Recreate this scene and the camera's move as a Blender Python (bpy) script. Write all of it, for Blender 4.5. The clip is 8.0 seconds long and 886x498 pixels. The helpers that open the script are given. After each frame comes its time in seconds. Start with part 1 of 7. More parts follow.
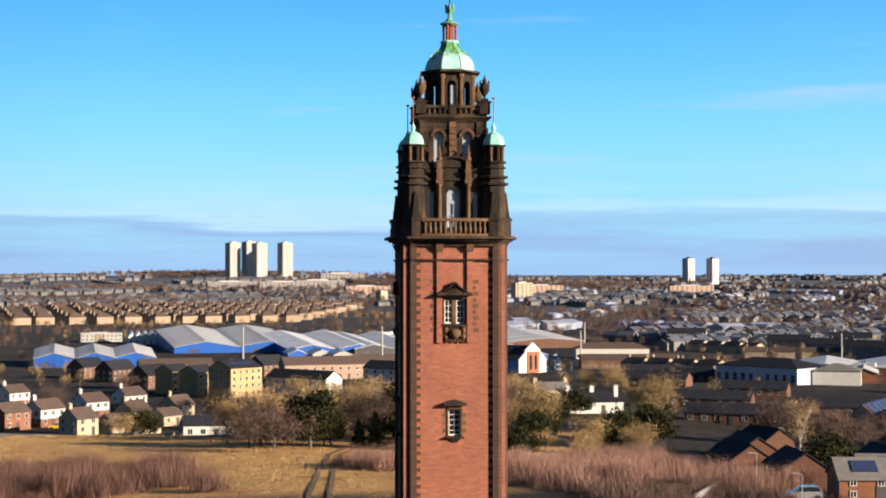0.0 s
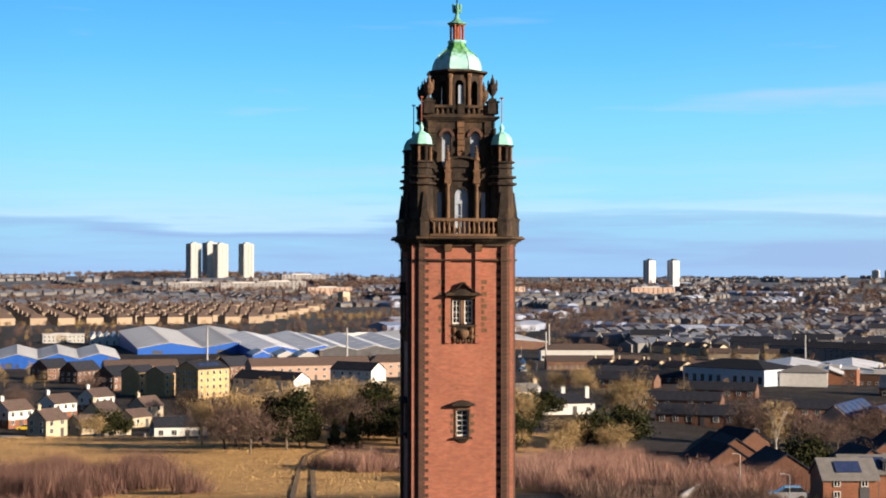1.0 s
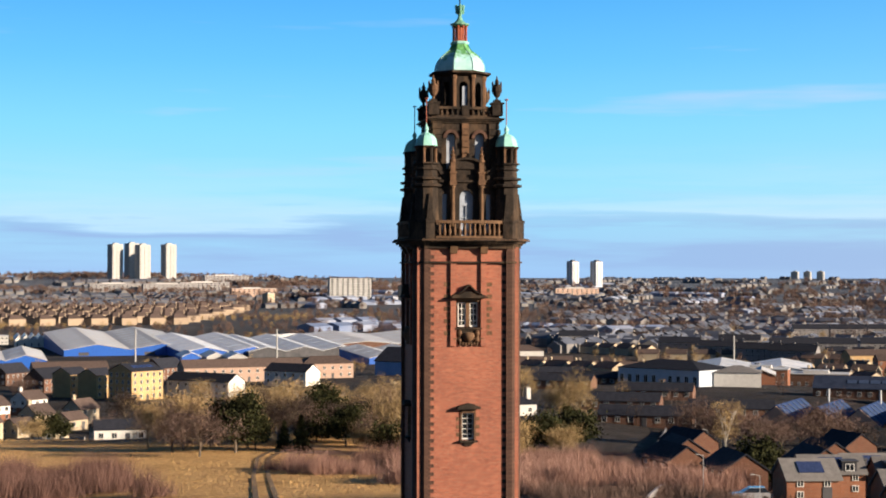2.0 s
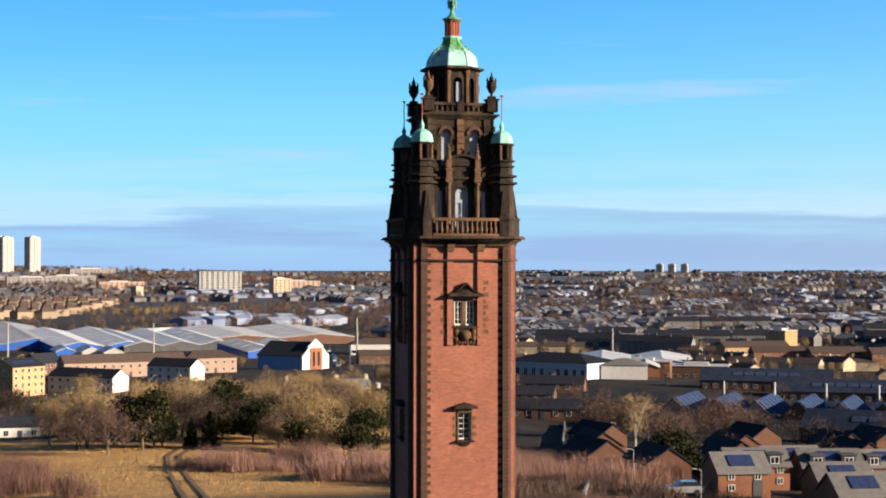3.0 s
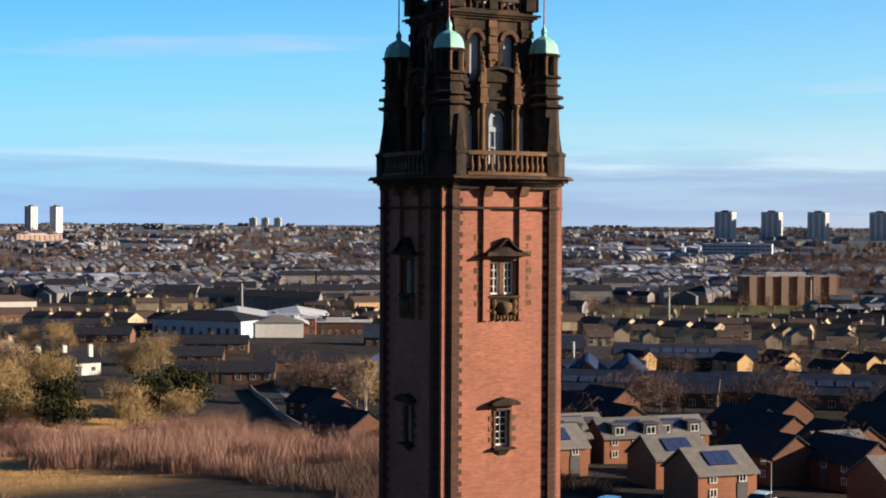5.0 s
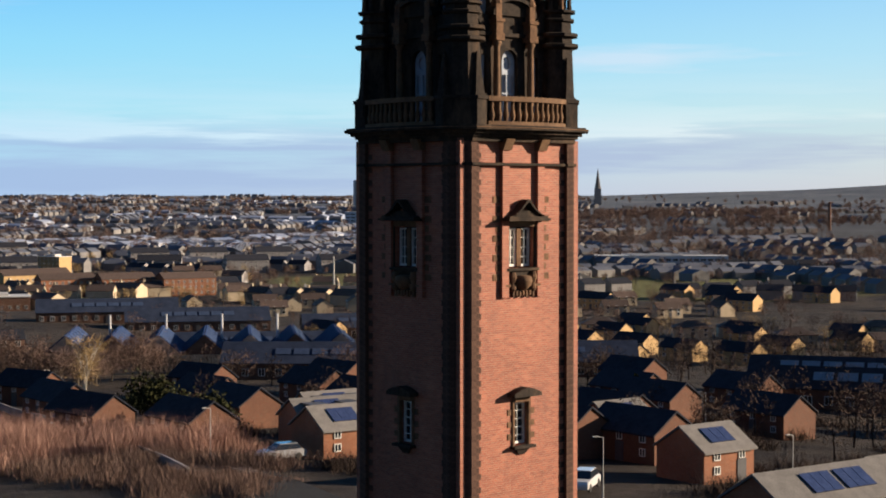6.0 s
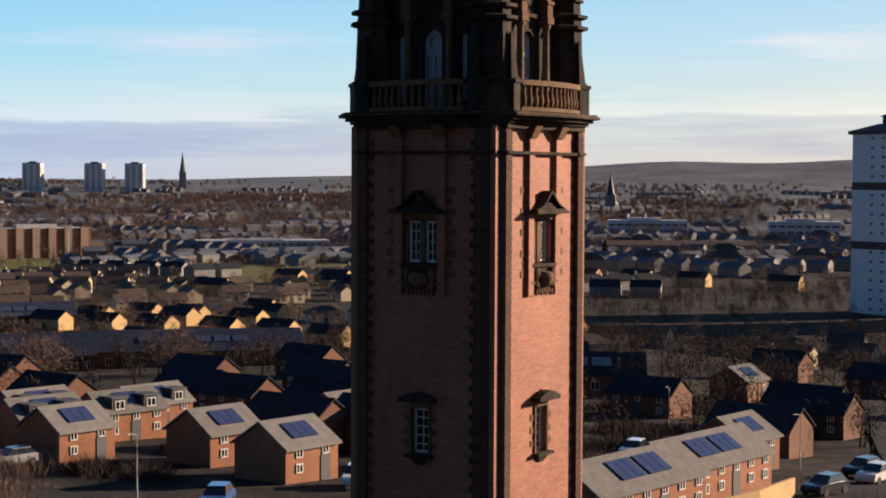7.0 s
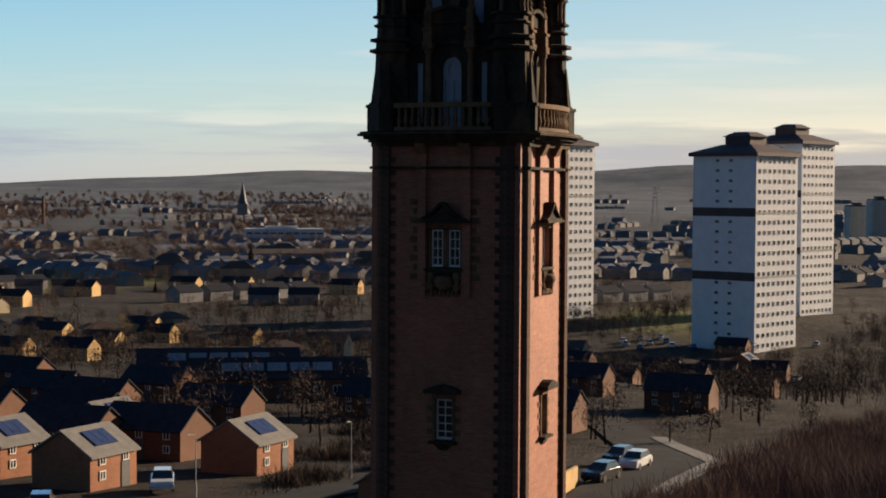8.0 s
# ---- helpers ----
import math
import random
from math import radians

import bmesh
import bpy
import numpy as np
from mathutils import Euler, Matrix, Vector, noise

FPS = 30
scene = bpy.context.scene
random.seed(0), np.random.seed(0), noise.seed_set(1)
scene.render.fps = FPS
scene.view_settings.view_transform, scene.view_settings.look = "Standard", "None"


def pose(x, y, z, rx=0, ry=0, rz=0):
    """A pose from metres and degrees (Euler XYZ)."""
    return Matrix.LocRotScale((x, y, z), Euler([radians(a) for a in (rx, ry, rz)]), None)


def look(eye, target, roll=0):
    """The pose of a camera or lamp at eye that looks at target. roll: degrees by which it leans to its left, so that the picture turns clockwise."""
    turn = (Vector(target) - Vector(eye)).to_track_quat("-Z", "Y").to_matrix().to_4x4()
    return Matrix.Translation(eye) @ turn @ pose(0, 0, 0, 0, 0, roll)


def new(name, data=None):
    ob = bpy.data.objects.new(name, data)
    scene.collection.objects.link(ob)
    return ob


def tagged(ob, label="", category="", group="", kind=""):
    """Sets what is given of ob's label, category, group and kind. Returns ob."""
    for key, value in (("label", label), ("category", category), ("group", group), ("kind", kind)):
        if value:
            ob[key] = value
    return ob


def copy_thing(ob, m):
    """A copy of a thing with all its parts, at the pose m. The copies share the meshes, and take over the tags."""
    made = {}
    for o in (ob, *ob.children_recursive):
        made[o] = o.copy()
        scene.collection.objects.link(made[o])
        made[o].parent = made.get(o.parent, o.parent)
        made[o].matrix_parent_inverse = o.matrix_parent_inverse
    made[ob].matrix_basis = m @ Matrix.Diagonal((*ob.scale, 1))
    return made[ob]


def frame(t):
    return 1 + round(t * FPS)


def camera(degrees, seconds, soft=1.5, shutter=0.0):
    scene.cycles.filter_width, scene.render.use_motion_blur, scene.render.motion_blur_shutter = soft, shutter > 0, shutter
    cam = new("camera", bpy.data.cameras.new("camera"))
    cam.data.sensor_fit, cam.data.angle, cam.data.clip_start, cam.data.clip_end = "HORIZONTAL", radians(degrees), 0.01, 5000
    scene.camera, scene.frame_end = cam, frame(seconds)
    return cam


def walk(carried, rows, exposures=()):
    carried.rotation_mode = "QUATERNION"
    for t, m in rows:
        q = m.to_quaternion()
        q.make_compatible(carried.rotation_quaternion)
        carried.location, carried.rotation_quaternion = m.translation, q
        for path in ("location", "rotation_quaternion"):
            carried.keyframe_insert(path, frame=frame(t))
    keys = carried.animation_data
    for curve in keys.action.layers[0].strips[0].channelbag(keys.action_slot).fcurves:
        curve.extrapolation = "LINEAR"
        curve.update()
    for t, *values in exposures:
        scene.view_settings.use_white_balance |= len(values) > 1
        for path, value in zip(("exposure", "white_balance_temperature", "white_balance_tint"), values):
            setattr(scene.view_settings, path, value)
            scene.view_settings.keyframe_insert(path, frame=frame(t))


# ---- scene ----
cam = camera(30.21, 8.0, soft=1.9)

# seconds, eye, heading from north, pitch, roll (degrees)
PATH = [
    (0, (-8.62, -91.96, 34.38), 5.12, 0.87, 0.02),
    (0.5, (-9.55, -91.51, 34.19), 5.59, 0.87, -0.03),
    (1, (-11.21, -91.50, 34.31), 6.51, 0.92, -0.09),
    (2.3, (-17.36, -90.02, 34.44), 10.55, 0.88, -0.08),
    (2.5, (-18.67, -89.87, 34.62), 11.57, 0.80, -0.07),
    (3, (-22.27, -87.82, 34.66), 13.92, 0.71, -0.06),
    (3.5, (-25.28, -82.78, 34.38), 16.61, 0.53, -0.03),
    (4, (-28.74, -75.07, 34.41), 20.45, 0.14, -0.10),
    (4.2, (-29.88, -72.17, 34.51), 21.95, -0.06, -0.11),
    (5.3, (-34.73, -54.75, 34.46), 31.43, -1.18, -0.27),
    (5.5, (-35.71, -51.36, 34.46), 33.90, -1.41, -0.17),
    (6, (-38.95, -43.33, 34.13), 41.13, -1.91, 0.02),
    (6.5, (-41.78, -36.98, 34.08), 47.73, -2.30, -0.11),
    (7, (-45.44, -29.82, 34.30), 55.81, -2.43, -0.28),
    (7.5, (-49.00, -24.47, 34.33), 62.42, -2.42, -0.38),
    (8, (-56.58, -20.60, 34.37), 68.99, -2.06, -0.35),
]


def row_pose(eye, heading, pitch, roll):
    h, p = radians(heading), radians(pitch)
    ahead = Vector((math.sin(h) * math.cos(p), math.cos(h) * math.cos(p), math.sin(p)))
    return look(eye, Vector(eye) + ahead, -roll)


EXPOSURES = [(0, 1.02, 6350, 10), (4, 0.98, 6350, 10), (5.4, 0.96, 6400, 10), (6.5, 1.0, 6800, 10), (6.9, 0.98, 6900, 10), (7.2, 0.92, 6900, 34), (7.5, 0.86, 6900, 30), (7.9, 0.8, 7200, 10), (8, 0.8, 7200, 10)]
walk(cam, [(t, row_pose(e, h, p, r)) for t, e, h, p, r in PATH], EXPOSURES)

# ---------------------------------------------------------------- light
SUN_HEADING, SUN_HEIGHT = 124.0, 15.0
world = bpy.data.worlds.new("world")
scene.world = world
world.use_nodes = True
wt = world.node_tree
wt.nodes.clear()
w_out = wt.nodes.new("ShaderNodeOutputWorld")
w_bg = wt.nodes.new("ShaderNodeBackground")
w_bg.inputs["Strength"].default_value = 0.57
w_sky = wt.nodes.new("ShaderNodeTexSky")
w_sky.sky_type = "NISHITA"
w_sky.sun_disc = False
w_sky.sun_elevation = radians(SUN_HEIGHT)
w_sky.sun_rotation = radians(SUN_HEADING)
w_sky.air_density, w_sky.dust_density, w_sky.ozone_density = 1.0, 0.6, 2.0


def w_node(kind, **inputs):
    n = wt.nodes.new(kind)
    for k, v in inputs.items():
        n.inputs[k].default_value = v
    return n


def w_ramp(fac, stops):
    r = wt.nodes.new("ShaderNodeValToRGB")
    while len(r.color_ramp.elements) < len(stops):
        r.color_ramp.elements.new(0.5)
    for e, (pos, col) in zip(r.color_ramp.elements, stops):
        e.position, e.color = pos, (*col, 1)
    wt.links.new(fac, r.inputs[0])
    return r.outputs[0]


def w_mix(fac, a, b, mode="MIX"):
    m = wt.nodes.new("ShaderNodeMix")
    m.data_type, m.blend_type = "RGBA", mode
    for sock, v in ((m.inputs[0], fac), (m.inputs[6], a), (m.inputs[7], b)):
        if isinstance(v, bpy.types.NodeSocket):
            wt.links.new(v, sock)
        elif isinstance(v, float):
            sock.default_value = v
        else:
            sock.default_value = (*v, 1)
    return m.outputs[2]


w_tc = wt.nodes.new("ShaderNodeTexCoord")
w_sep = wt.nodes.new("ShaderNodeSeparateXYZ")
wt.links.new(w_tc.outputs["Generated"], w_sep.inputs[0])
height = w_sep.outputs[2]
# clear winter sky: deep blue above, pale at the horizon, warm and white towards the sun
# the part above the view is darkened to weaken the fill light
clear = w_ramp(height, [(0.0, (0.33, 0.55, 0.88)), (0.05, (0.30, 0.72, 0.93)), (0.09, (0.21, 0.66, 0.95)), (0.13, (0.12, 0.53, 0.96)), (0.18, (0.06, 0.39, 0.88)), (0.3, (0.04, 0.18, 0.45)), (0.6, (0.024, 0.085, 0.22)), (1.0, (0.018, 0.06, 0.16))])
warm = w_ramp(height, [(0.0, (0.92, 0.70, 0.44)), (0.03, (0.86, 0.76, 0.58)), (0.08, (0.62, 0.74, 0.80)), (0.16, (0.34, 0.62, 0.86)), (0.35, (0.11, 0.26, 0.48)), (0.65, (0.04, 0.12, 0.27)), (1.0, (0.025, 0.08, 0.2))])
w_dot = wt.nodes.new("ShaderNodeVectorMath")
w_dot.operation = "DOT_PRODUCT"
wt.links.new(w_tc.outputs["Generated"], w_dot.inputs[0])
w_dot.inputs[1].default_value = (math.sin(radians(SUN_HEADING)), math.cos(radians(SUN_HEADING)), 0.0)
w_half = wt.nodes.new("ShaderNodeMath")
w_half.operation = "MULTIPLY_ADD"
wt.links.new(w_dot.outputs["Value"], w_half.inputs[0])
w_half.inputs[1].default_value = w_half.inputs[2].default_value = 0.5
sunward = w_ramp(w_half.outputs[0], [(0.32, (0, 0, 0)), (0.55, (0.24,) * 3), (0.78, (0.6,) * 3), (0.97, (1, 1, 1))])
gradient = w_mix(sunward, clear, warm)
w_dim = w_mix(1.0, w_sky.outputs[0], (0.11, 0.11, 0.11), "MULTIPLY")
sky_col = w_mix(0.88, w_dim, gradient)
# one long bank of mauve-grey cloud low over the horizon, with a bright upper rim
w_map = wt.nodes.new("ShaderNodeMapping")
w_map.inputs["Scale"].default_value = (2.2, 2.2, 34.0)
wt.links.new(w_tc.outputs["Generated"], w_map.inputs["Vector"])
w_cn = w_node("ShaderNodeTexNoise", Scale=1.5, Detail=8.0, Roughness=0.56)
wt.links.new(w_map.outputs[0], w_cn.inputs["Vector"])
w_wave = wt.nodes.new("ShaderNodeMath")
w_wave.operation = "MULTIPLY_ADD"
wt.links.new(w_cn.outputs["Fac"], w_wave.inputs[0])
w_wave.inputs[1].default_value = 0.08
w_lift = wt.nodes.new("ShaderNodeMath")
w_lift.operation = "SUBTRACT"
wt.links.new(height, w_lift.inputs[0])
w_lift.inputs[1].default_value = 0.040
wt.links.new(w_lift.outputs[0], w_wave.inputs[2])
edge = w_wave.outputs[0]
body_f = w_ramp(edge, [(0.0, (0.15,) * 3), (0.006, (0.35,) * 3), (0.014, (0.8,) * 3), (0.033, (0.9,) * 3), (0.043, (0.0,) * 3)])
rim_f = w_ramp(edge, [(0.034, (0.0,) * 3), (0.042, (0.5,) * 3), (0.055, (0.22,) * 3), (0.08, (0.0,) * 3)])
broken = w_ramp(w_cn.outputs["Fac"], [(0.42, (0.1,) * 3), (0.56, (1, 1, 1))])
sky_col = w_mix(w_mix(1.0, rim_f, broken, "MULTIPLY"), sky_col, w_mix(sunward, (0.62, 0.78, 0.95), (1.15, 1.0, 0.78)))
sky_col = w_mix(w_mix(1.0, body_f, broken, "MULTIPLY"), sky_col, w_mix(sunward, (0.30, 0.45, 0.72), (0.56, 0.53, 0.52)))
# a few thin wisps higher up
w_map2 = wt.nodes.new("ShaderNodeMapping")
w_map2.inputs["Scale"].default_value = (3.2, 3.2, 40.0)
w_map2.inputs["Location"].default_value = (4.0, 1.0, 2.0)
wt.links.new(w_tc.outputs["Generated"], w_map2.inputs["Vector"])
w_cn2 = w_node("ShaderNodeTexNoise", Scale=1.2, Detail=5.0, Roughness=0.5)
wt.links.new(w_map2.outputs[0], w_cn2.inputs["Vector"])
wisp = w_mix(1.0, w_ramp(w_cn2.outputs["Fac"], [(0.60, (0, 0, 0)), (0.72, (1, 1, 1))]), w_ramp(height, [(0.04, (0.0,) * 3), (0.07, (0.45,) * 3), (0.16, (0.3,) * 3), (0.25, (0.0,) * 3)]), "MULTIPLY")
sky_col = w_mix(wisp, sky_col, w_mix(sunward, (0.55, 0.62, 0.84), (1.1, 0.98, 0.84)))
# the south-western sky, out of view, is dimmed to darken west-facing walls
w_away = wt.nodes.new("ShaderNodeVectorMath")
w_away.operation = "DOT_PRODUCT"
wt.links.new(w_tc.outputs["Generated"], w_away.inputs[0])
w_away.inputs[1].default_value = (math.sin(radians(245)), math.cos(radians(245)), 0.0)
w_turn = wt.nodes.new("ShaderNodeMath")
w_turn.operation = "MULTIPLY_ADD"
wt.links.new(w_away.outputs["Value"], w_turn.inputs[0])
w_turn.inputs[1].default_value = w_turn.inputs[2].default_value = 0.5
west_dim = w_ramp(w_turn.outputs[0], [(0.34, (1, 1, 1)), (0.85, (0.31, 0.31, 0.34)), (1.0, (0.26, 0.26, 0.29))])
sky_col = w_mix(1.0, sky_col, west_dim, "MULTIPLY")
wt.links.new(sky_col, w_bg.inputs["Color"])
wt.links.new(w_bg.outputs[0], w_out.inputs["Surface"])

sun_h, sun_e = radians(SUN_HEADING), radians(SUN_HEIGHT)
sun_way = Vector((math.sin(sun_h) * math.cos(sun_e), math.cos(sun_h) * math.cos(sun_e), math.sin(sun_e)))
sun = new("sun", bpy.data.lights.new("sun", "SUN"))
sun.data.energy = 5.0
sun.data.angle = radians(0.53)
sun.data.color = (1.0, 0.80, 0.60)
sun.matrix_world = look(sun_way * 200, (0, 0, 0))

# ---------------------------------------------------------------- materials


def node_mat(name):
    m = bpy.data.materials.new(name)
    m.use_nodes = True
    nt = m.node_tree
    return m, nt, nt.nodes["Principled BSDF"]


def ramp(nt, fac, stops):
    r = nt.nodes.new("ShaderNodeValToRGB")
    el = r.color_ramp.elements
    while len(el) < len(stops):
        el.new(0.5)
    for e, (pos, col) in zip(el, stops):
        e.position, e.color = pos, (*col, 1)
    nt.links.new(fac, r.inputs[0])
    return r.outputs[0]


def noise_fac(nt, scale, detail=6, rough=0.6, stretch=None, kind="Object"):
    tc = nt.nodes.new("ShaderNodeTexCoord")
    vec = tc.outputs[kind]
    if stretch:
        mp = nt.nodes.new("ShaderNodeMapping")
        mp.inputs["Scale"].default_value = stretch
        nt.links.new(vec, mp.inputs["Vector"])
        vec = mp.outputs[0]
    n = nt.nodes.new("ShaderNodeTexNoise")
    n.inputs["Scale"].default_value, n.inputs["Detail"].default_value, n.inputs["Roughness"].default_value = scale, detail, rough
    nt.links.new(vec, n.inputs["Vector"])
    return n.outputs["Fac"]


def mix(nt, fac, a, b, mode="MIX"):
    m = nt.nodes.new("ShaderNodeMix")
    m.data_type, m.blend_type = "RGBA", mode
    for sock, v in ((m.inputs[0], fac), (m.inputs[6], a), (m.inputs[7], b)):
        if isinstance(v, bpy.types.NodeSocket):
            nt.links.new(v, sock)
        elif isinstance(v, (int, float)):
            sock.default_value = v
        else:
            sock.default_value = (*v, 1)
    return m.outputs[2]


def bump(nt, bsdf, height, strength, dist):
    b = nt.nodes.new("ShaderNodeBump")
    b.inputs["Strength"].default_value, b.inputs["Distance"].default_value = strength, dist
    nt.links.new(height, b.inputs["Height"])
    nt.links.new(b.outputs[0], bsdf.inputs["Normal"])


def random_tint(nt, amount):
    oi = nt.nodes.new("ShaderNodeObjectInfo")
    return ramp(nt, oi.outputs["Random"], [(0, (1 - amount,) * 3), (1, (1 + amount * 0.6, 1 + amount * 0.5, 1 + amount * 0.4))])


def surface(name, lo, hi, scale=1.0, rough=0.8, spec=0.3, metal=0.0, bump_d=0.0, fine=8.0, tint=0.0, stretch=None, stains=None):
    """Two scales of noise between two colours, with optional stains and a tint that differs from thing to thing."""
    m, nt, p = node_mat(name)
    big = noise_fac(nt, scale, 5, 0.6, stretch)
    small = noise_fac(nt, scale * fine, 4, 0.7, stretch)
    f = nt.nodes.new("ShaderNodeMath")
    f.operation = "MULTIPLY_ADD"
    nt.links.new(small, f.inputs[0])
    f.inputs[1].default_value = 0.5
    add = nt.nodes.new("ShaderNodeMath")
    add.operation = "MULTIPLY"
    nt.links.new(big, add.inputs[0])
    add.inputs[1].default_value = 0.5
    nt.links.new(add.outputs[0], f.inputs[2])
    col = ramp(nt, f.outputs[0], [(0.32, lo), (0.68, hi)])
    if stains:
        s = noise_fac(nt, scale * 0.6, 6, 0.7, (1, 1, 0.25))
        sf = ramp(nt, s, [(0.5, (0, 0, 0)), (0.75, (0.8, 0.8, 0.8))])
        col = mix(nt, sf, col, stains)
    if tint:
        col = mix(nt, 1.0, col, random_tint(nt, tint), "MULTIPLY")
    nt.links.new(col, p.inputs["Base Color"])
    p.inputs["Roughness"].default_value = rough
    p.inputs["Specular IOR Level"].default_value = spec
    p.inputs["Metallic"].default_value = metal
    if bump_d:
        bump(nt, p, small, 0.6, bump_d)
    return m


def brickwork(name, a, b, mortar, course=0.075, length=0.225, soot=None, tint=0.0, rough=0.85, spec=0.25):
    """Bricks on walls that stand along x or y: the courses run along the wall, by the face's normal."""
    m, nt, p = node_mat(name)
    tc = nt.nodes.new("ShaderNodeTexCoord")
    sep = nt.nodes.new("ShaderNodeSeparateXYZ")
    nt.links.new(tc.outputs["Object"], sep.inputs[0])
    s = nt.nodes.new("ShaderNodeMath")
    s.operation = "ADD"
    nt.links.new(sep.outputs[0], s.inputs[0])
    nt.links.new(sep.outputs[1], s.inputs[1])
    com = nt.nodes.new("ShaderNodeCombineXYZ")
    nt.links.new(s.outputs[0], com.inputs[0])
    nt.links.new(sep.outputs[2], com.inputs[1])
    bt = nt.nodes.new("ShaderNodeTexBrick")
    nt.links.new(com.outputs[0], bt.inputs["Vector"])
    bt.inputs["Scale"].default_value = 1.0
    bt.inputs["Brick Width"].default_value, bt.inputs["Row Height"].default_value = length, course
    bt.inputs["Mortar Size"].default_value = 0.007
    bt.inputs["Color1"].default_value, bt.inputs["Color2"].default_value = (*a, 1), (*b, 1)
    bt.inputs["Mortar"].default_value = (*mortar, 1)
    big = noise_fac(nt, 0.35, 6, 0.65)
    col = mix(nt, 1.0, bt.outputs["Color"], ramp(nt, big, [(0.3, (0.78, 0.76, 0.76)), (0.7, (1.12, 1.1, 1.08))]), "MULTIPLY")
    mid = noise_fac(nt, 4.0, 4, 0.7, (0.35, 0.35, 3.0))
    col = mix(nt, 1.0, col, ramp(nt, mid, [(0.35, (0.8, 0.78, 0.78)), (0.65, (1.1, 1.08, 1.05))]), "MULTIPLY")
    if soot:
        sn = noise_fac(nt, 0.8, 7, 0.7, (1, 1, 0.3))
        col = mix(nt, ramp(nt, sn, [(0.52, (0, 0, 0)), (0.78, (0.7,) * 3)]), col, soot)
    if tint:
        col = mix(nt, 1.0, col, random_tint(nt, tint), "MULTIPLY")
    nt.links.new(col, p.inputs["Base Color"])
    p.inputs["Roughness"].default_value = rough
    p.inputs["Specular IOR Level"].default_value = spec
    bump(nt, p, bt.outputs["Fac"], -0.4, 0.006)
    return m


M_BRICK = brickwork("red_brick", (0.385, 0.122, 0.070), (0.28, 0.086, 0.053), (0.33, 0.21, 0.14), soot=(0.12, 0.05, 0.04), rough=0.7, spec=0.35)
M_STONE = surface("sooty_sandstone", (0.006, 0.0055, 0.005), (0.052, 0.039, 0.030), 1.5, 0.9, 0.2, bump_d=0.03, fine=5, stains=(0.15, 0.094, 0.055))
M_QUOIN = surface("brown_sandstone", (0.06, 0.036, 0.024), (0.22, 0.125, 0.07), 1.6, 0.9, 0.2, bump_d=0.015, fine=5, tint=0.1)
M_PIER = surface("dark_brown_sandstone", (0.03, 0.018, 0.015), (0.155, 0.086, 0.062), 1.6, 0.9, 0.2, bump_d=0.015, fine=5, tint=0.16)
M_OCHRE = surface("weathered_sandstone", (0.07, 0.042, 0.027), (0.22, 0.13, 0.072), 2.0, 0.85, 0.2, bump_d=0.01)
M_COPPER = surface("verdigris_copper", (0.20, 0.50, 0.44), (0.42, 0.74, 0.66), 0.9, 0.55, 0.4, fine=5, stains=(0.10, 0.34, 0.12))
M_COPPER_DULL = surface("green_streaked_copper", (0.07, 0.22, 0.13), (0.22, 0.46, 0.34), 2.0, 0.6, 0.4, fine=4)
M_RUST = surface("red_painted_iron", (0.24, 0.06, 0.03), (0.42, 0.13, 0.07), 4.0, 0.6)
M_WHITE = surface("white_painted_wood", (0.55, 0.55, 0.52), (0.82, 0.82, 0.78), 3.0, 0.55)
# plain blue-grey panels fill the belfry openings
M_PANEL = surface("blue_grey_panel", (0.25, 0.29, 0.35), (0.40, 0.45, 0.52), 1.5, 0.7)
M_PALE = surface("pale_boarding", (0.40, 0.46, 0.54), (0.60, 0.66, 0.74), 1.5, 0.5)
m_glass, nt, p = node_mat("dark_glass")
p.inputs["Base Color"].default_value = (0.015, 0.02, 0.026, 1)
p.inputs["Roughness"].default_value = 0.08
p.inputs["Specular IOR Level"].default_value = 0.6
M_GLASS = m_glass
# near-black colour stands in for the shade inside windows and drum
M_VOID = surface("unlit_interior", (0.012, 0.01, 0.01), (0.03, 0.026, 0.024), 2.0, 0.95)

M_DOME, nt, p = node_mat("streaked_verdigris_copper")
tc = nt.nodes.new("ShaderNodeTexCoord")
sep = nt.nodes.new("ShaderNodeSeparateXYZ")
nt.links.new(tc.outputs["Object"], sep.inputs[0])
run = nt.nodes.new("ShaderNodeMath")
run.operation = "MULTIPLY_ADD"
nt.links.new(noise_fac(nt, 5.0, 5, 0.6, (1, 1, 0.12)), run.inputs[0])
run.inputs[1].default_value = 2.2
nt.links.new(sep.outputs[2], run.inputs[2])
scale_z = nt.nodes.new("ShaderNodeMapRange")
nt.links.new(run.outputs[0], scale_z.inputs[0])
scale_z.inputs[1].default_value, scale_z.inputs[2].default_value = 47.1, 48.7
pale = ramp(nt, noise_fac(nt, 1.6, 5, 0.6), [(0.35, (0.28, 0.56, 0.54)), (0.65, (0.48, 0.74, 0.71))])
green = ramp(nt, noise_fac(nt, 3.0, 5, 0.6), [(0.35, (0.05, 0.20, 0.05)), (0.65, (0.16, 0.42, 0.15))])
nt.links.new(mix(nt, ramp(nt, scale_z.outputs[0], [(0.30, (0, 0, 0)), (0.55, (1, 1, 1))]), pale, green), p.inputs["Base Color"])
p.inputs["Roughness"].default_value = 0.55

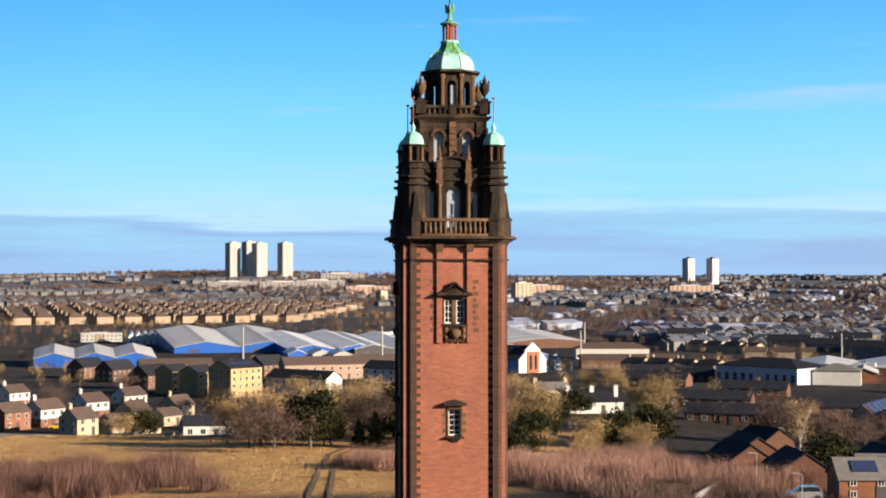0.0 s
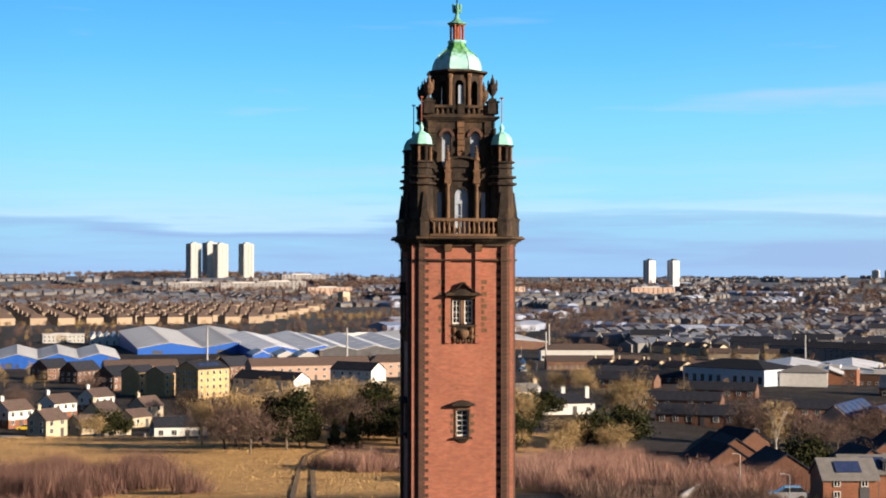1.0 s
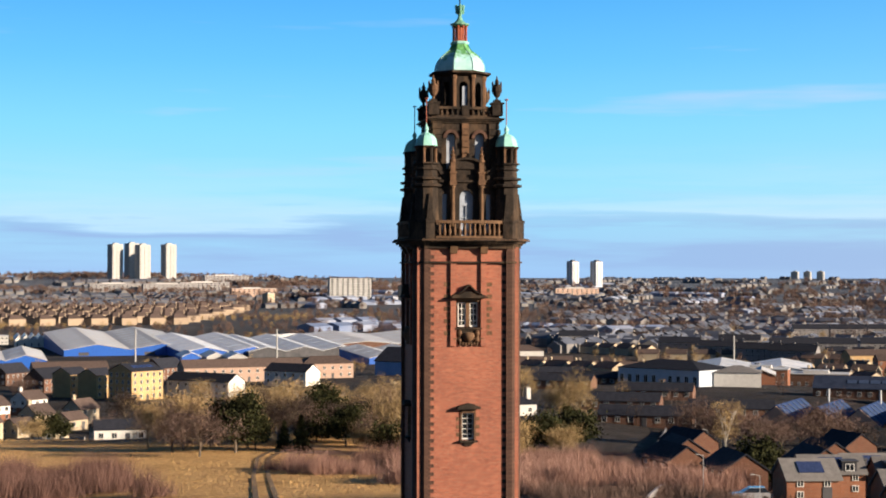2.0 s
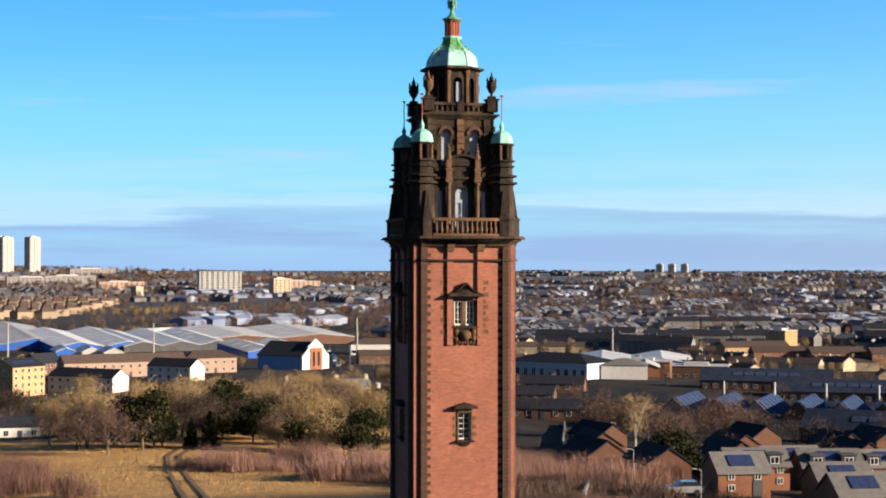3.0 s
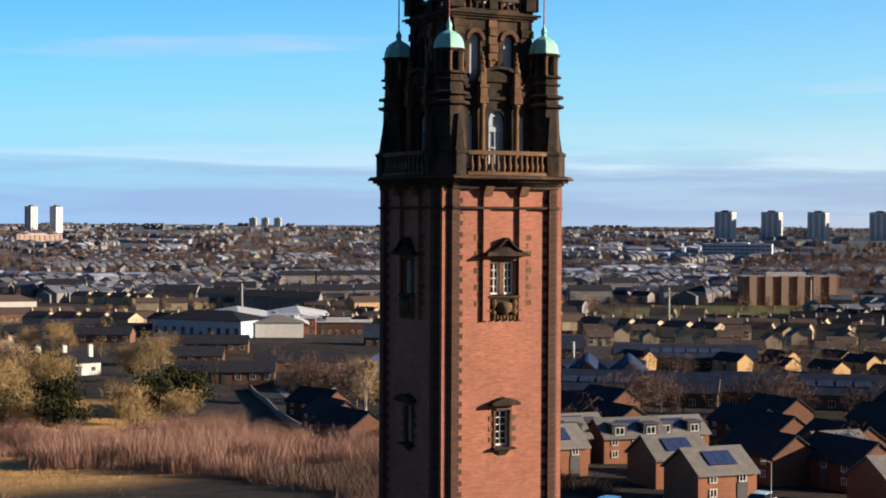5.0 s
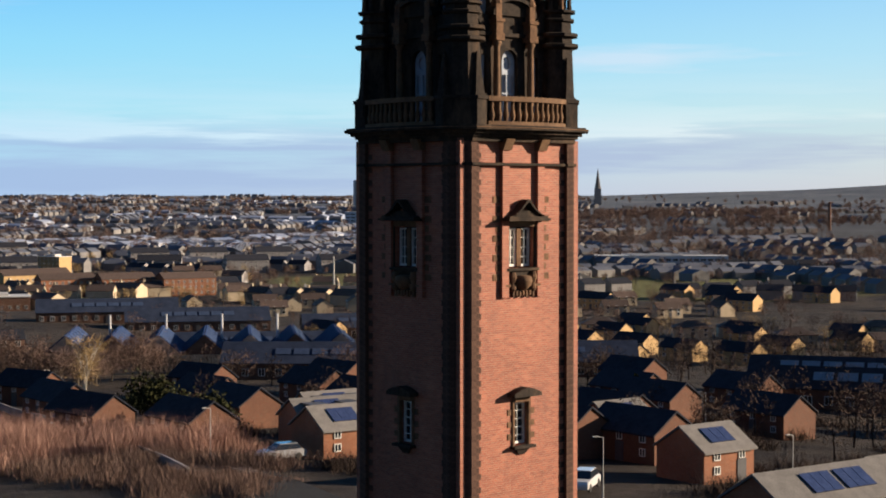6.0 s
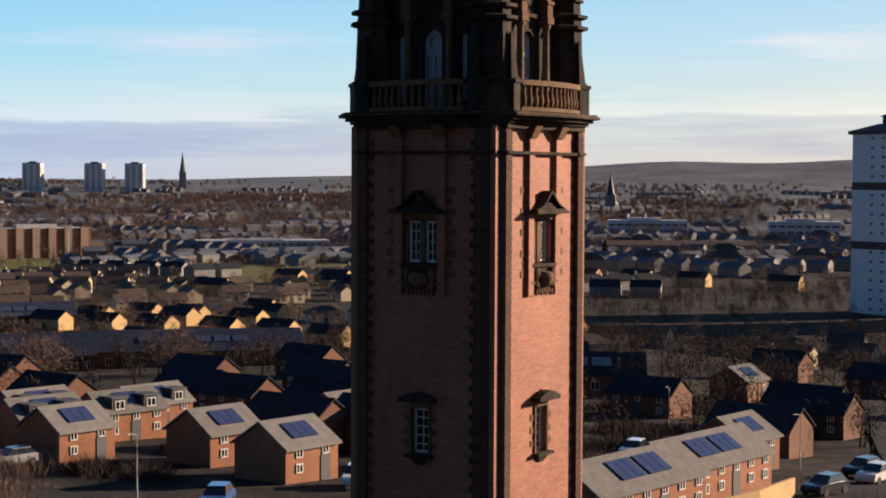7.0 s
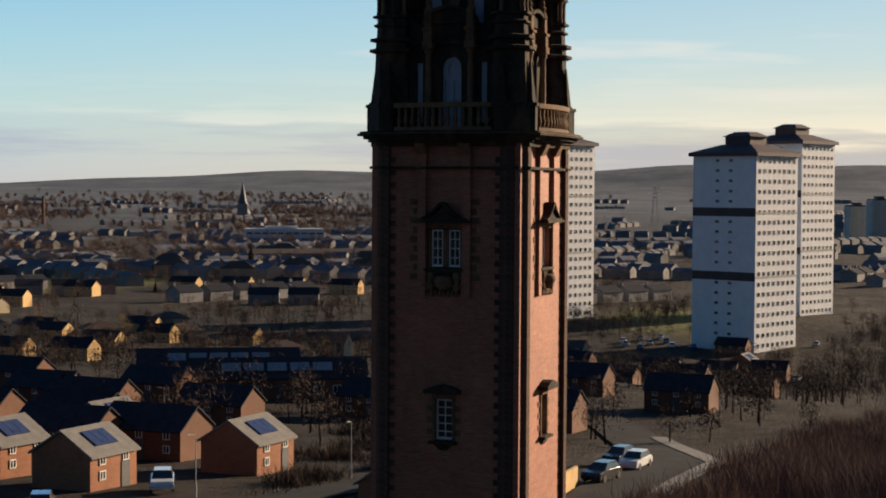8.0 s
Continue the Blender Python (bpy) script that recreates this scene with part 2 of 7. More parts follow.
# ---------------------------------------------------------------- mesh tools


def part(name, bm, material, parent=None, label="", smooth=False):
    me = bpy.data.meshes.new(name)
    bmesh.ops.recalc_face_normals(bm, faces=bm.faces)
    bm.to_mesh(me)
    bm.free()
    for m in material if isinstance(material, (list, tuple)) else [material]:
        me.materials.append(m)
    if smooth:
        me.shade_smooth()
    ob = new(name, me)
    if parent:
        ob.parent = parent
    if label:
        tagged(ob, label)
    return ob


def piece(name, me, parent, m):
    ob = new(name, me)
    ob.parent = parent
    ob.matrix_basis = m
    return ob


def thing(name, m, label, category, group="", kind=""):
    ob = new(name)
    ob.matrix_basis = m
    ob.empty_display_size = 0.5
    return tagged(ob, label, category, group, kind)


def box(bm, x0, x1, y0, y1, z0, z1, mat=0):
    v = [bm.verts.new((x, y, z)) for z in (z0, z1) for x, y in ((x0, y0), (x1, y0), (x1, y1), (x0, y1))]
    for f in ((3, 2, 1, 0), (4, 5, 6, 7), (0, 1, 5, 4), (1, 2, 6, 5), (2, 3, 7, 6), (3, 0, 4, 7)):
        bm.faces.new([v[i] for i in f]).material_index = mat


def prism(bm, poly, z0, z1, mat=0, top=None):
    """A prism over a polygon; top: another polygon of as many corners at z1."""
    a = [bm.verts.new((x, y, z0)) for x, y in poly]
    b = [bm.verts.new((x, y, z1)) for x, y in (top or poly)]
    n = len(poly)
    bm.faces.new(a[::-1]).material_index = mat
    bm.faces.new(b).material_index = mat
    for i in range(n):
        bm.faces.new((a[i], a[(i + 1) % n], b[(i + 1) % n], b[i])).material_index = mat


def lathe(bm, profile, n=12, at=(0, 0), turn=0.0, mat=0):
    rings = []
    for r, z in profile:
        rings.append([bm.verts.new((at[0] + max(r, 0.004) * math.cos(turn + 2 * math.pi * i / n), at[1] + max(r, 0.004) * math.sin(turn + 2 * math.pi * i / n), z)) for i in range(n)])
    for a, b in zip(rings, rings[1:]):
        for i in range(n):
            bm.faces.new((a[i], a[(i + 1) % n], b[(i + 1) % n], b[i])).material_index = mat
    bm.faces.new(rings[0][::-1]).material_index = mat
    bm.faces.new(rings[-1]).material_index = mat


def arch_outline(cx, w, z0, z1, n=10):
    """A round-headed outline in the plane of a wall (u, z)."""
    r = w / 2
    pts = [(cx - r, z0), (cx + r, z0)]
    pts += [(cx + r * math.cos(math.pi * i / n), z1 - r + r * math.sin(math.pi * i / n)) for i in range(n + 1)]
    return pts


def rect_outline(cx, w, z0, z1):
    return [(cx - w / 2, z0), (cx + w / 2, z0), (cx + w / 2, z1), (cx - w / 2, z1)]


def pierced(bm, outline, holes, y0, y1, m=None, mat=0):
    """A wall in the plane x, z with openings through it, from y0 to y1; m places it."""
    t = bmesh.new()
    for loop in (outline, *holes):
        v = [t.verts.new((u, y0, z)) for u, z in loop]
        for i in range(len(v)):
            t.edges.new((v[i], v[(i + 1) % len(v)]))
    bmesh.ops.triangle_fill(t, use_beauty=True, use_dissolve=False, edges=t.edges[:], normal=(0, -1, 0))
    g = bmesh.ops.extrude_face_region(t, geom=t.faces[:])
    bmesh.ops.translate(t, vec=(0, y1 - y0, 0), verts=[v for v in g["geom"] if isinstance(v, bmesh.types.BMVert)])
    if m is not None:
        t.transform(m)
    for f in t.faces:
        f.material_index = mat
    add_mesh(bm, t)


def add_mesh(bm, other):
    me = bpy.data.meshes.new("tmp")
    other.to_mesh(me)
    other.free()
    bm.from_mesh(me)
    bpy.data.meshes.remove(me)


def quarter(k):
    return Matrix.Rotation(k * math.pi / 2, 4, "Z")

# ---------------------------------------------------------------- ground
LEVELS = [(0, 9.0), (60, 8.5), (150, 3.0), (300, -4.0), (700, -10.0), (1500, -8.0), (2400, 6.0), (3300, 21.0), (4700, 30.0), (6000, 30.0)]
SPOTS = [(0, 150, 7.5), (-60, 150, 7.0), (-150, 150, 6.5), (-60, 230, 3.0), (20, 220, 5.0), (57, 262, 4.0), (-46, 290, -3.0), (-30, 393, -3.0),
         (51, 50, 11.3), (66, 43, 10.2), (49, 71, 11.2), (62, 80, 10.6), (97, 98, 7.6), (70, 57, 10.3), (101, 32, 7.6), (122, 35, 7.2), (58, 22, 11.6), (85, 28, 9.8), (55, 130, 8.0), (50, 93, 8.8),
         (38, 27, 12.5), (65, 140, 5.5), (95, 219, 2.0), (92.7, 18.8, 9.6), (141.5, 129.1, 5.0), (221.5, 126.3, 1.0), (334.8, 61.5, -10.0), (120, 370, 2.0), (61.6, -24.3, 14.0), (113.2, -39.6, 12.0),
         (-60, 400, -6.0), (70, 485, -3.0), (187.5, 229.6, -1.0), (30, 100, 9.5)]


def base_level(r):
    for (a, za), (b, zb) in zip(LEVELS, LEVELS[1:]):
        if r <= b:
            f = (r - a) / (b - a)
            return za + (zb - za) * f * f * (3 - 2 * f) * 0.5 + (zb - za) * f * 0.5
    return LEVELS[-1][1]


SPOT_GAPS = [(x, y, z - base_level(math.hypot(x, y)), 40 + 0.12 * math.hypot(x, y)) for x, y, z in SPOTS]


def ground_z(x, y):
    z = base_level(math.hypot(x, y))
    ws = wd = 0.0
    for sx, sy, dz, rad in SPOT_GAPS:
        d2 = ((x - sx) ** 2 + (y - sy) ** 2) / rad ** 2
        if d2 < 9:
            w = math.exp(-d2) / (d2 + 0.05)
            ws += w
            wd += w * dz
    z += wd / (ws + 0.15) if ws else 0.0
    r = math.hypot(x, y)
    if r > 2200:
        b = math.degrees(math.atan2(x, y))
        east = min(1.0, max(0.0, (b - 47) / 24)) * min(1.0, max(0.0, (150 - b) / 30))
        z += (72 + 9 * math.sin(b * 0.33) + 5 * math.sin(b * 0.9 + 1)) * east * min(1.0, max(0.0, (r - 3700) / 900)) ** 2
        north = math.exp(-((b + 3) / 9) ** 2) * math.exp(-((r - 3250) / 420) ** 2)
        z += 13 * north
    return z


def within(x, y, pts, soft):
    """How far inside a convex outline a place lies, from 0 outside to 1."""
    best = 1e9
    for (ax, ay), (bx, by) in zip(pts, pts[1:] + pts[:1]):
        ln = math.hypot(bx - ax, by - ay)
        best = min(best, ((bx - ax) * (y - ay) - (by - ay) * (x - ax)) / ln)
    return min(1.0, max(0.0, best / soft + 0.5))


# fields stop short of the tower; dark earth there keeps bounce light low
FIELD_A = [(-220, 84), (10, 84), (20, 90), (30, 160), (-20, 200), (-75, 285), (-220, 300)]
FIELD_B = [(-5, 150), (40, 150), (44, 200), (14, 240), (-5, 210)]
GREENS = [[(369.6, 540.7), (477.1, 370.6), (635.2, 375.4), (769.7, 472.9), (680.7, 680.7), (462.8, 666.1)], [(425, 82), (520, 96), (522, 128), (440, 116)], [(190, 960), (260, 950), (270, 1010), (190, 1020)], [(282.1, 566.6), (305.8, 561.5), (324.1, 602.3), (292.3, 606.1)]]


def ground_mesh():
    bm = bmesh.new()
    cover = bm.loops.layers.float_color.new("cover")
    rings = [8 * 1.042 ** i for i in range(157)]
    n = 400
    rows = []
    for r in rings:
        row = []
        for i in range(n):
            a = 2 * math.pi * i / n
            x, y = r * math.sin(a), r * math.cos(a)
            row.append(bm.verts.new((x, y, ground_z(x, y))))
        rows.append(row)
    c = bm.verts.new((0, 0, ground_z(0, 0)))
    for i in range(n):
        bm.faces.new((c, rows[0][i], rows[0][(i + 1) % n]))
    for a, b in zip(rows, rows[1:]):
        for i in range(n):
            bm.faces.new((a[i], b[i], b[(i + 1) % n], a[(i + 1) % n]))
    value = {}
    for v in bm.verts:
        x, y = v.co.x, v.co.y
        dry = green = 0.0
        if -260 < x < 90 and -150 < y < 320:
            dry = max(within(x, y, FIELD_A, 12), within(x, y, FIELD_B, 8))
        for g in GREENS:
            if abs(x - g[0][0]) < 320 and abs(y - g[0][1]) < 200:
                green = max(green, within(x, y, g, 10))
        # share of the haze tint, growing from 900 m outwards
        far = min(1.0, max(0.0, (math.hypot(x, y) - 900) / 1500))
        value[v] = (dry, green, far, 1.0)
    for f in bm.faces:
        for lp in f.loops:
            lp[cover] = value[lp.vert]
    return bm


M_GROUND, nt, p = node_mat("winter_ground")
att = nt.nodes.new("ShaderNodeVertexColor")
att.layer_name = "cover"
sep = nt.nodes.new("ShaderNodeSeparateColor")
nt.links.new(att.outputs["Color"], sep.inputs[0])
coarse, fine, tuft = noise_fac(nt, 0.035, 6, 0.65), noise_fac(nt, 0.35, 6, 0.7), noise_fac(nt, 1.6, 5, 0.75)
earth = mix(nt, ramp(nt, fine, [(0.38, (0, 0, 0)), (0.66, (1, 1, 1))]), ramp(nt, coarse, [(0.35, (0.026, 0.024, 0.023)), (0.55, (0.05, 0.043, 0.038)), (0.7, (0.036, 0.038, 0.024))]), ramp(nt, coarse, [(0.4, (0.058, 0.051, 0.047)), (0.6, (0.095, 0.08, 0.07))]))
straw = mix(nt, ramp(nt, tuft, [(0.40, (0, 0, 0)), (0.62, (1, 1, 1))]), ramp(nt, fine, [(0.35, (0.48, 0.265, 0.10)), (0.7, (0.60, 0.365, 0.15))]), ramp(nt, fine, [(0.3, (0.70, 0.43, 0.175)), (0.7, (0.82, 0.55, 0.25))]))
rough = ramp(nt, noise_fac(nt, 0.09, 6, 0.7), [(0.56, (0, 0, 0)), (0.7, (0.85, 0.85, 0.85))])
straw = mix(nt, rough, straw, (0.32, 0.18, 0.07))
grass = ramp(nt, fine, [(0.35, (0.10, 0.105, 0.045)), (0.7, (0.20, 0.19, 0.085))])
# distant land is coloured blue-grey in place of haze
hazy_moor = ramp(nt, noise_fac(nt, 0.006, 8, 0.7), [(0.36, (0.09, 0.105, 0.125)), (0.5, (0.125, 0.14, 0.16)), (0.62, (0.16, 0.175, 0.195)), (0.72, (0.19, 0.2, 0.21))])
col = mix(nt, sep.outputs[2], earth, hazy_moor)
col = mix(nt, sep.outputs[1], col, grass)
col = mix(nt, sep.outputs[0], col, straw)
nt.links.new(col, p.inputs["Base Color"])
p.inputs["Roughness"].default_value = 0.95
p.inputs["Specular IOR Level"].default_value = 0.1
bump(nt, p, tuft, 1.0, 0.9)
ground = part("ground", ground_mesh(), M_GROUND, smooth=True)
tagged(ground, "rolling ground of dry winter grass, earth and gardens", "ground", kind="structure")


def lay_strip(name, label, pts, width, material, lift=0.18, category="road"):
    """A road or path laid over the ground along a line."""
    bm = bmesh.new()
    dense = []
    for a, b in zip(pts, pts[1:]):
        n = max(1, int(math.hypot(b[0] - a[0], b[1] - a[1]) / 4))
        dense += [(a[0] + (b[0] - a[0]) * i / n, a[1] + (b[1] - a[1]) * i / n) for i in range(n)]
    dense.append(pts[-1])
    rows = []
    for i, (x, y) in enumerate(dense):
        a, b = dense[max(0, i - 1)], dense[min(len(dense) - 1, i + 1)]
        d = Vector((b[0] - a[0], b[1] - a[1])).normalized()
        cols = []
        for k in range(5):
            o = (k - 2) / 4 * width
            px, py = x - d.y * o, y + d.x * o
            cols.append((px, py, ground_z(px, py) + lift))
        rows.append([bm.verts.new(c) for c in cols])
    for r0, r1 in zip(rows, rows[1:]):
        for k in range(4):
            bm.faces.new((r0[k], r0[k + 1], r1[k + 1], r1[k]))
    return tagged(part(name, bm, material, smooth=True), label, category, kind="structure")

# ---------------------------------------------------------------- the water tower
SIDE = 0.967
tower = thing("water_tower", pose(0, 0, 0), "tall red brick water tower with sooty sandstone belfry and copper domes", "tower")


def tpart(name, bm, material, parent=tower, label="", smooth=False):
    for v in bm.verts:
        v.co.x *= SIDE
        v.co.y *= SIDE
        if v.co.z > 36:
            v.co.z += (v.co.z - 36) * 0.046
    return part(name, bm, material, parent, label, smooth)


def ring_outline(half, chamfer, bow=0.0, n=8):
    """A square of that half width with cut corners and sides that bow outwards in the middle."""
    pts = []
    c = half - chamfer
    for k in range(4):
        q = quarter(k)
        side = [Vector((-c + 2 * c * i / n, -half - bow * max(0.0, 1 - (abs(-1 + 2 * i / n) / 0.8) ** 2), 0)) for i in range(n + 1)]
        pts += [(q @ s).to_2d() for s in side]
    return pts


PANEL, PIER, BASE_Z, HEAD_Z = 2.88, 3.05, 8.0, 36.0
WIN_TOP, WIN_BOT, LOW_TOP, LOW_BOT = 32.97, 31.66, 26.98, 25.56
UW, LW = 0.56, 0.335

# the brick shaft: four pierced walls
for k in range(4):
    bm = bmesh.new()
    pierced(bm, rect_outline(0, 2 * PANEL - (0.8 if k % 2 else 0), BASE_Z, HEAD_Z),
            [rect_outline(0, 2 * UW + 0.1, WIN_BOT - 0.05, WIN_TOP + 0.05), rect_outline(0, 2 * LW + 0.08, LOW_BOT - 0.04, LOW_TOP + 0.04)], -PANEL, -PANEL + 0.4)
    bm.transform(quarter(k))
    tpart("brick_wall", bm, M_BRICK)

pier_plan = [(2.15, -2.5), (2.15, -PIER), (2.5, -PIER), (PIER, -2.5), (PIER, -2.15), (2.5, -2.15)]
core_plan = [(2.165, -2.5), (2.165, -PIER + 0.015), (2.5, -PIER + 0.018), (PIER - 0.018, -2.5), (PIER - 0.015, -2.165), (2.5, -2.165)]
for k in range(4):
    bm = bmesh.new()
    prism(bm, core_plan, BASE_Z, HEAD_Z)
    bm.transform(quarter(k))
    pier = tpart("corner_pier", bm, M_PIER, label="banded sandstone corner pier")
    for i in range(2):
        bm = bmesh.new()
        prism(bm, pier_plan, 0, 0.20)
        if i:
            box(bm, 1.93, 2.15, -PANEL - 0.025, -PANEL + 0.1, 0, 0.20)
            box(bm, PANEL - 0.1, PANEL + 0.025, -2.15, -1.93, 0, 0.20)
        bm.transform(quarter(k))
        for v in bm.verts:
            v.co.x *= SIDE
            v.co.y *= SIDE
        bmesh.ops.recalc_face_normals(bm, faces=bm.faces)
        me = bpy.data.meshes.new("quoin")
        bm.to_mesh(me)
        bm.free()
        me.materials.append(M_PIER)
        z = 18.0 + 0.225 * i
        while z < HEAD_Z - 0.25:
            piece("quoin", me, pier, pose(0, 0, z))
            z += 0.45


def framed_window(k, half, z0, z1, lights, rows):
    """A white sash window set back in the wall: frame, bars and glass."""
    bm = bmesh.new()
    y = -PANEL + 0.2
    t = 0.05
    for a in range(lights):
        gap = 0.22
        x0 = -half + a * (2 * half + gap) / lights
        x1 = x0 + (2 * half - gap * (lights - 1)) / lights
        for bx in ((x0, x0 + t), (x1 - t, x1)):
            box(bm, *bx, y - 0.04, y + 0.05, z0, z1)
        for bz in ((z0, z0 + t + 0.03), (z1 - t, z1)):
            box(bm, x0 + t, x1 - t, y - 0.038, y + 0.05, *bz)
        for r in range(1, rows):
            z = z0 + (z1 - z0) * r / rows
            box(bm, x0 + t, x1 - t, y - 0.02, y + 0.03, z - 0.016, z + 0.016)
        xm = (x0 + x1) / 2
        box(bm, xm - 0.014, xm + 0.014, y - 0.022, y + 0.032, z0 + t, z1 - t)
    bm.transform(quarter(k))
    win = tpart("window", bm, M_WHITE, label="white painted sash window with small panes")
    if lights == 2:
        bm = bmesh.new()
        box(bm, -0.105, 0.105, y - 0.1, y + 0.05, z0, z1)
        bm.transform(quarter(k))
        tpart("mullion", bm, M_QUOIN, win, "stone mullion between the lights")
    bm = bmesh.new()
    box(bm, -half, half, y + 0.055, y + 0.075, z0, z1)
    bm.transform(quarter(k))
    tpart("pane", bm, M_GLASS, win)
    bm = bmesh.new()
    box(bm, -half - 0.04, half + 0.04, -PANEL + 0.41, -PANEL + 0.45, z0 - 0.05, z1 + 0.05)
    bm.transform(quarter(k))
    tpart("backing", bm, M_VOID, win)
    return win


def hood_outline(w, h, n=8):
    """An ogee pediment: concave sides that meet in a rounded tip."""
    left = []
    for i in range(n + 1):
        f = i / n
        left.append((-w + w * 0.9 * f, h * (0.12 + 0.88 * f ** 1.8)))
    return [(-w, 0.0), *left, (0, h * 1.06), *[(-x, z) for x, z in reversed(left)], (w, 0.0)]


for k in range(4):
    framed_window(k, UW, WIN_BOT, WIN_TOP, 2, 4)
    framed_window(k, LW, LOW_BOT, LOW_TOP, 1, 5)
    # upper window surround
    bm = bmesh.new()
    box(bm, -0.66, 0.66, -PANEL - 0.06, -PANEL + 0.05, WIN_TOP + 0.06, WIN_TOP + 0.24)
    bm.transform(quarter(k))
    tpart("lintel", bm, M_OCHRE)
    bm = bmesh.new()
    out = hood_outline(0.92, 0.62)
    inner = [(x * 0.78, 0.07 + z * 0.74) for x, z in out]
    pierced(bm, out, [inner], -PANEL - 0.42, -PANEL - 0.02, Matrix.Translation((0, 0, WIN_TOP + 0.33)))
    box(bm, -1.02, 1.02, -PANEL - 0.48, -PANEL, WIN_TOP + 0.25, WIN_TOP + 0.335)
    prism(bm, [(-0.72, -PANEL - 0.3), (0.72, -PANEL - 0.3), (0.72, -PANEL), (-0.72, -PANEL)], WIN_TOP + 0.33, WIN_TOP + 0.6,
          top=[(-0.2, -PANEL - 0.3), (0.2, -PANEL - 0.3), (0.2, -PANEL), (-0.2, -PANEL)])
    bm.transform(quarter(k))
    hood = tpart("window_hood", bm, M_STONE, label="ogee-shaped sooty sandstone window hood")
    bm = bmesh.new()
    for s in (-1, 1):
        box(bm, *sorted((s * (UW + 0.06), s * (UW + 0.12))), -PANEL - 0.05, -PANEL + 0.1, WIN_BOT - 0.05, WIN_TOP + 0.06)
    box(bm, -UW - 0.2, UW + 0.2, -PANEL - 0.16, -PANEL + 0.05, WIN_BOT - 0.14, WIN_BOT - 0.05)
    box(bm, -0.62, 0.62, -PANEL - 0.05, -PANEL + 0.02, 30.75, WIN_BOT - 0.14)
    bm.transform(quarter(k))
    sur = tpart("window_surround", bm, M_STONE)
    bm = bmesh.new()
    lathe(bm, [(0.12, 30.86), (0.24, 30.95), (0.36, 31.15), (0.33, 31.3), (0.2, 31.36)], 12, (0, -PANEL - 0.1))
    bm.transform(quarter(k))
    tpart("bowl", bm, M_OCHRE, sur, "carved sandstone bowl under the window", smooth=True)
    bm = bmesh.new()
    for s in (-1, 1):
        lathe(bm, [(0.05, 30.8), (0.13, 30.9), (0.08, 31.1), (0.15, 31.3), (0.1, 31.48)], 8, (s * 0.5, -PANEL - 0.1))
        box(bm, s * 0.5 - 0.35, s * 0.5 + 0.35, -PANEL - 0.14, -PANEL, 30.98, 31.06)
    for i in range(7):
        box(bm, -0.5 + i * 0.16, -0.42 + i * 0.16, -PANEL - 0.13, -PANEL, 30.62 + 0.06 * (i % 2), 30.84)
    bm.transform(quarter(k))
    tpart("carving", bm, M_QUOIN, sur)
    # strips that run up beside the window to the brackets of the cornice
    for s in (-1, 1):
        x0, x1 = sorted((s * 0.70, s * 1.02))
        bm = bmesh.new()
        box(bm, x0, x1, -PANEL - 0.15, -PANEL + 0.05, 33.3, 35.75)
        box(bm, x0, x1, -PANEL - 0.13, -PANEL + 0.05, 30.62, 33.3)
        bm.transform(quarter(k))
        strip = tpart("pilaster_strip", bm, M_BRICK)
        bm = bmesh.new()
        prism(bm, [(x0 - 0.04, -PANEL - 0.22), (x1 + 0.04, -PANEL - 0.22), (x1 + 0.04, -PANEL), (x0 - 0.04, -PANEL)], 35.62, 36.0,
              top=[(x0 - 0.04, -PANEL - 0.42), (x1 + 0.04, -PANEL - 0.42), (x1 + 0.04, -PANEL), (x0 - 0.04, -PANEL)])
        bm.transform(quarter(k))
        tpart("bracket", bm, M_OCHRE, strip)
        # blocks in the brickwork beside the upper window
        for i in range(9):
            wdt = 0.2 if i % 2 else 0.34
            xa, xb = sorted((s * 1.02, s * (1.02 + wdt)))
            bm = bmesh.new()
            box(bm, xa, xb, -PANEL - 0.02, -PANEL + 0.04, 31.2 + 0.33 * i, 31.42 + 0.33 * i)
            bm.transform(quarter(k))
            tpart("quoin", bm, M_QUOIN)
        for i in range(3):
            xa, xb = sorted((s * (LW + 0.06), s * (LW + 0.32)))
            bm = bmesh.new()
            box(bm, xa, xb, -PANEL - 0.025, -PANEL + 0.04, LOW_BOT + 0.18 + 0.42 * i, LOW_BOT + 0.38 + 0.42 * i)
            bm.transform(quarter(k))
            tpart("quoin", bm, M_QUOIN)
    # lower window surround
    bm = bmesh.new()
    box(bm, -0.36, 0.36, -PANEL - 0.1, -PANEL + 0.03, LOW_TOP + 0.04, LOW_TOP + 0.24)
    for s in (-1, 1):
        box(bm, *sorted((s * (LW + 0.01), s * (LW + 0.1))), -PANEL - 0.06, -PANEL + 0.1, LOW_BOT - 0.04, LOW_TOP + 0.24)
    bm.transform(quarter(k))
    low = tpart("window_surround", bm, M_QUOIN)
    bm = bmesh.new()
    prism(bm, [(-0.66, -PANEL - 0.4), (0.66, -PANEL - 0.4), (0.66, -PANEL), (-0.66, -PANEL)], LOW_TOP + 0.24, LOW_TOP + 0.3)
    pierced(bm, [(-0.66, 0), (0.66, 0), (0.66, 0.06), (0.3, 0.2), (0, 0.26), (-0.3, 0.2), (-0.66, 0.06)], [], -PANEL - 0.4, -PANEL, Matrix.Translation((0, 0, LOW_TOP + 0.303)))
    bm.transform(quarter(k))
    tpart("window_hood", bm, M_STONE, low)
    bm = bmesh.new()
    box(bm, -0.52, 0.52, -PANEL - 0.26, -PANEL + 0.05, LOW_BOT - 0.13, LOW_BOT - 0.04)
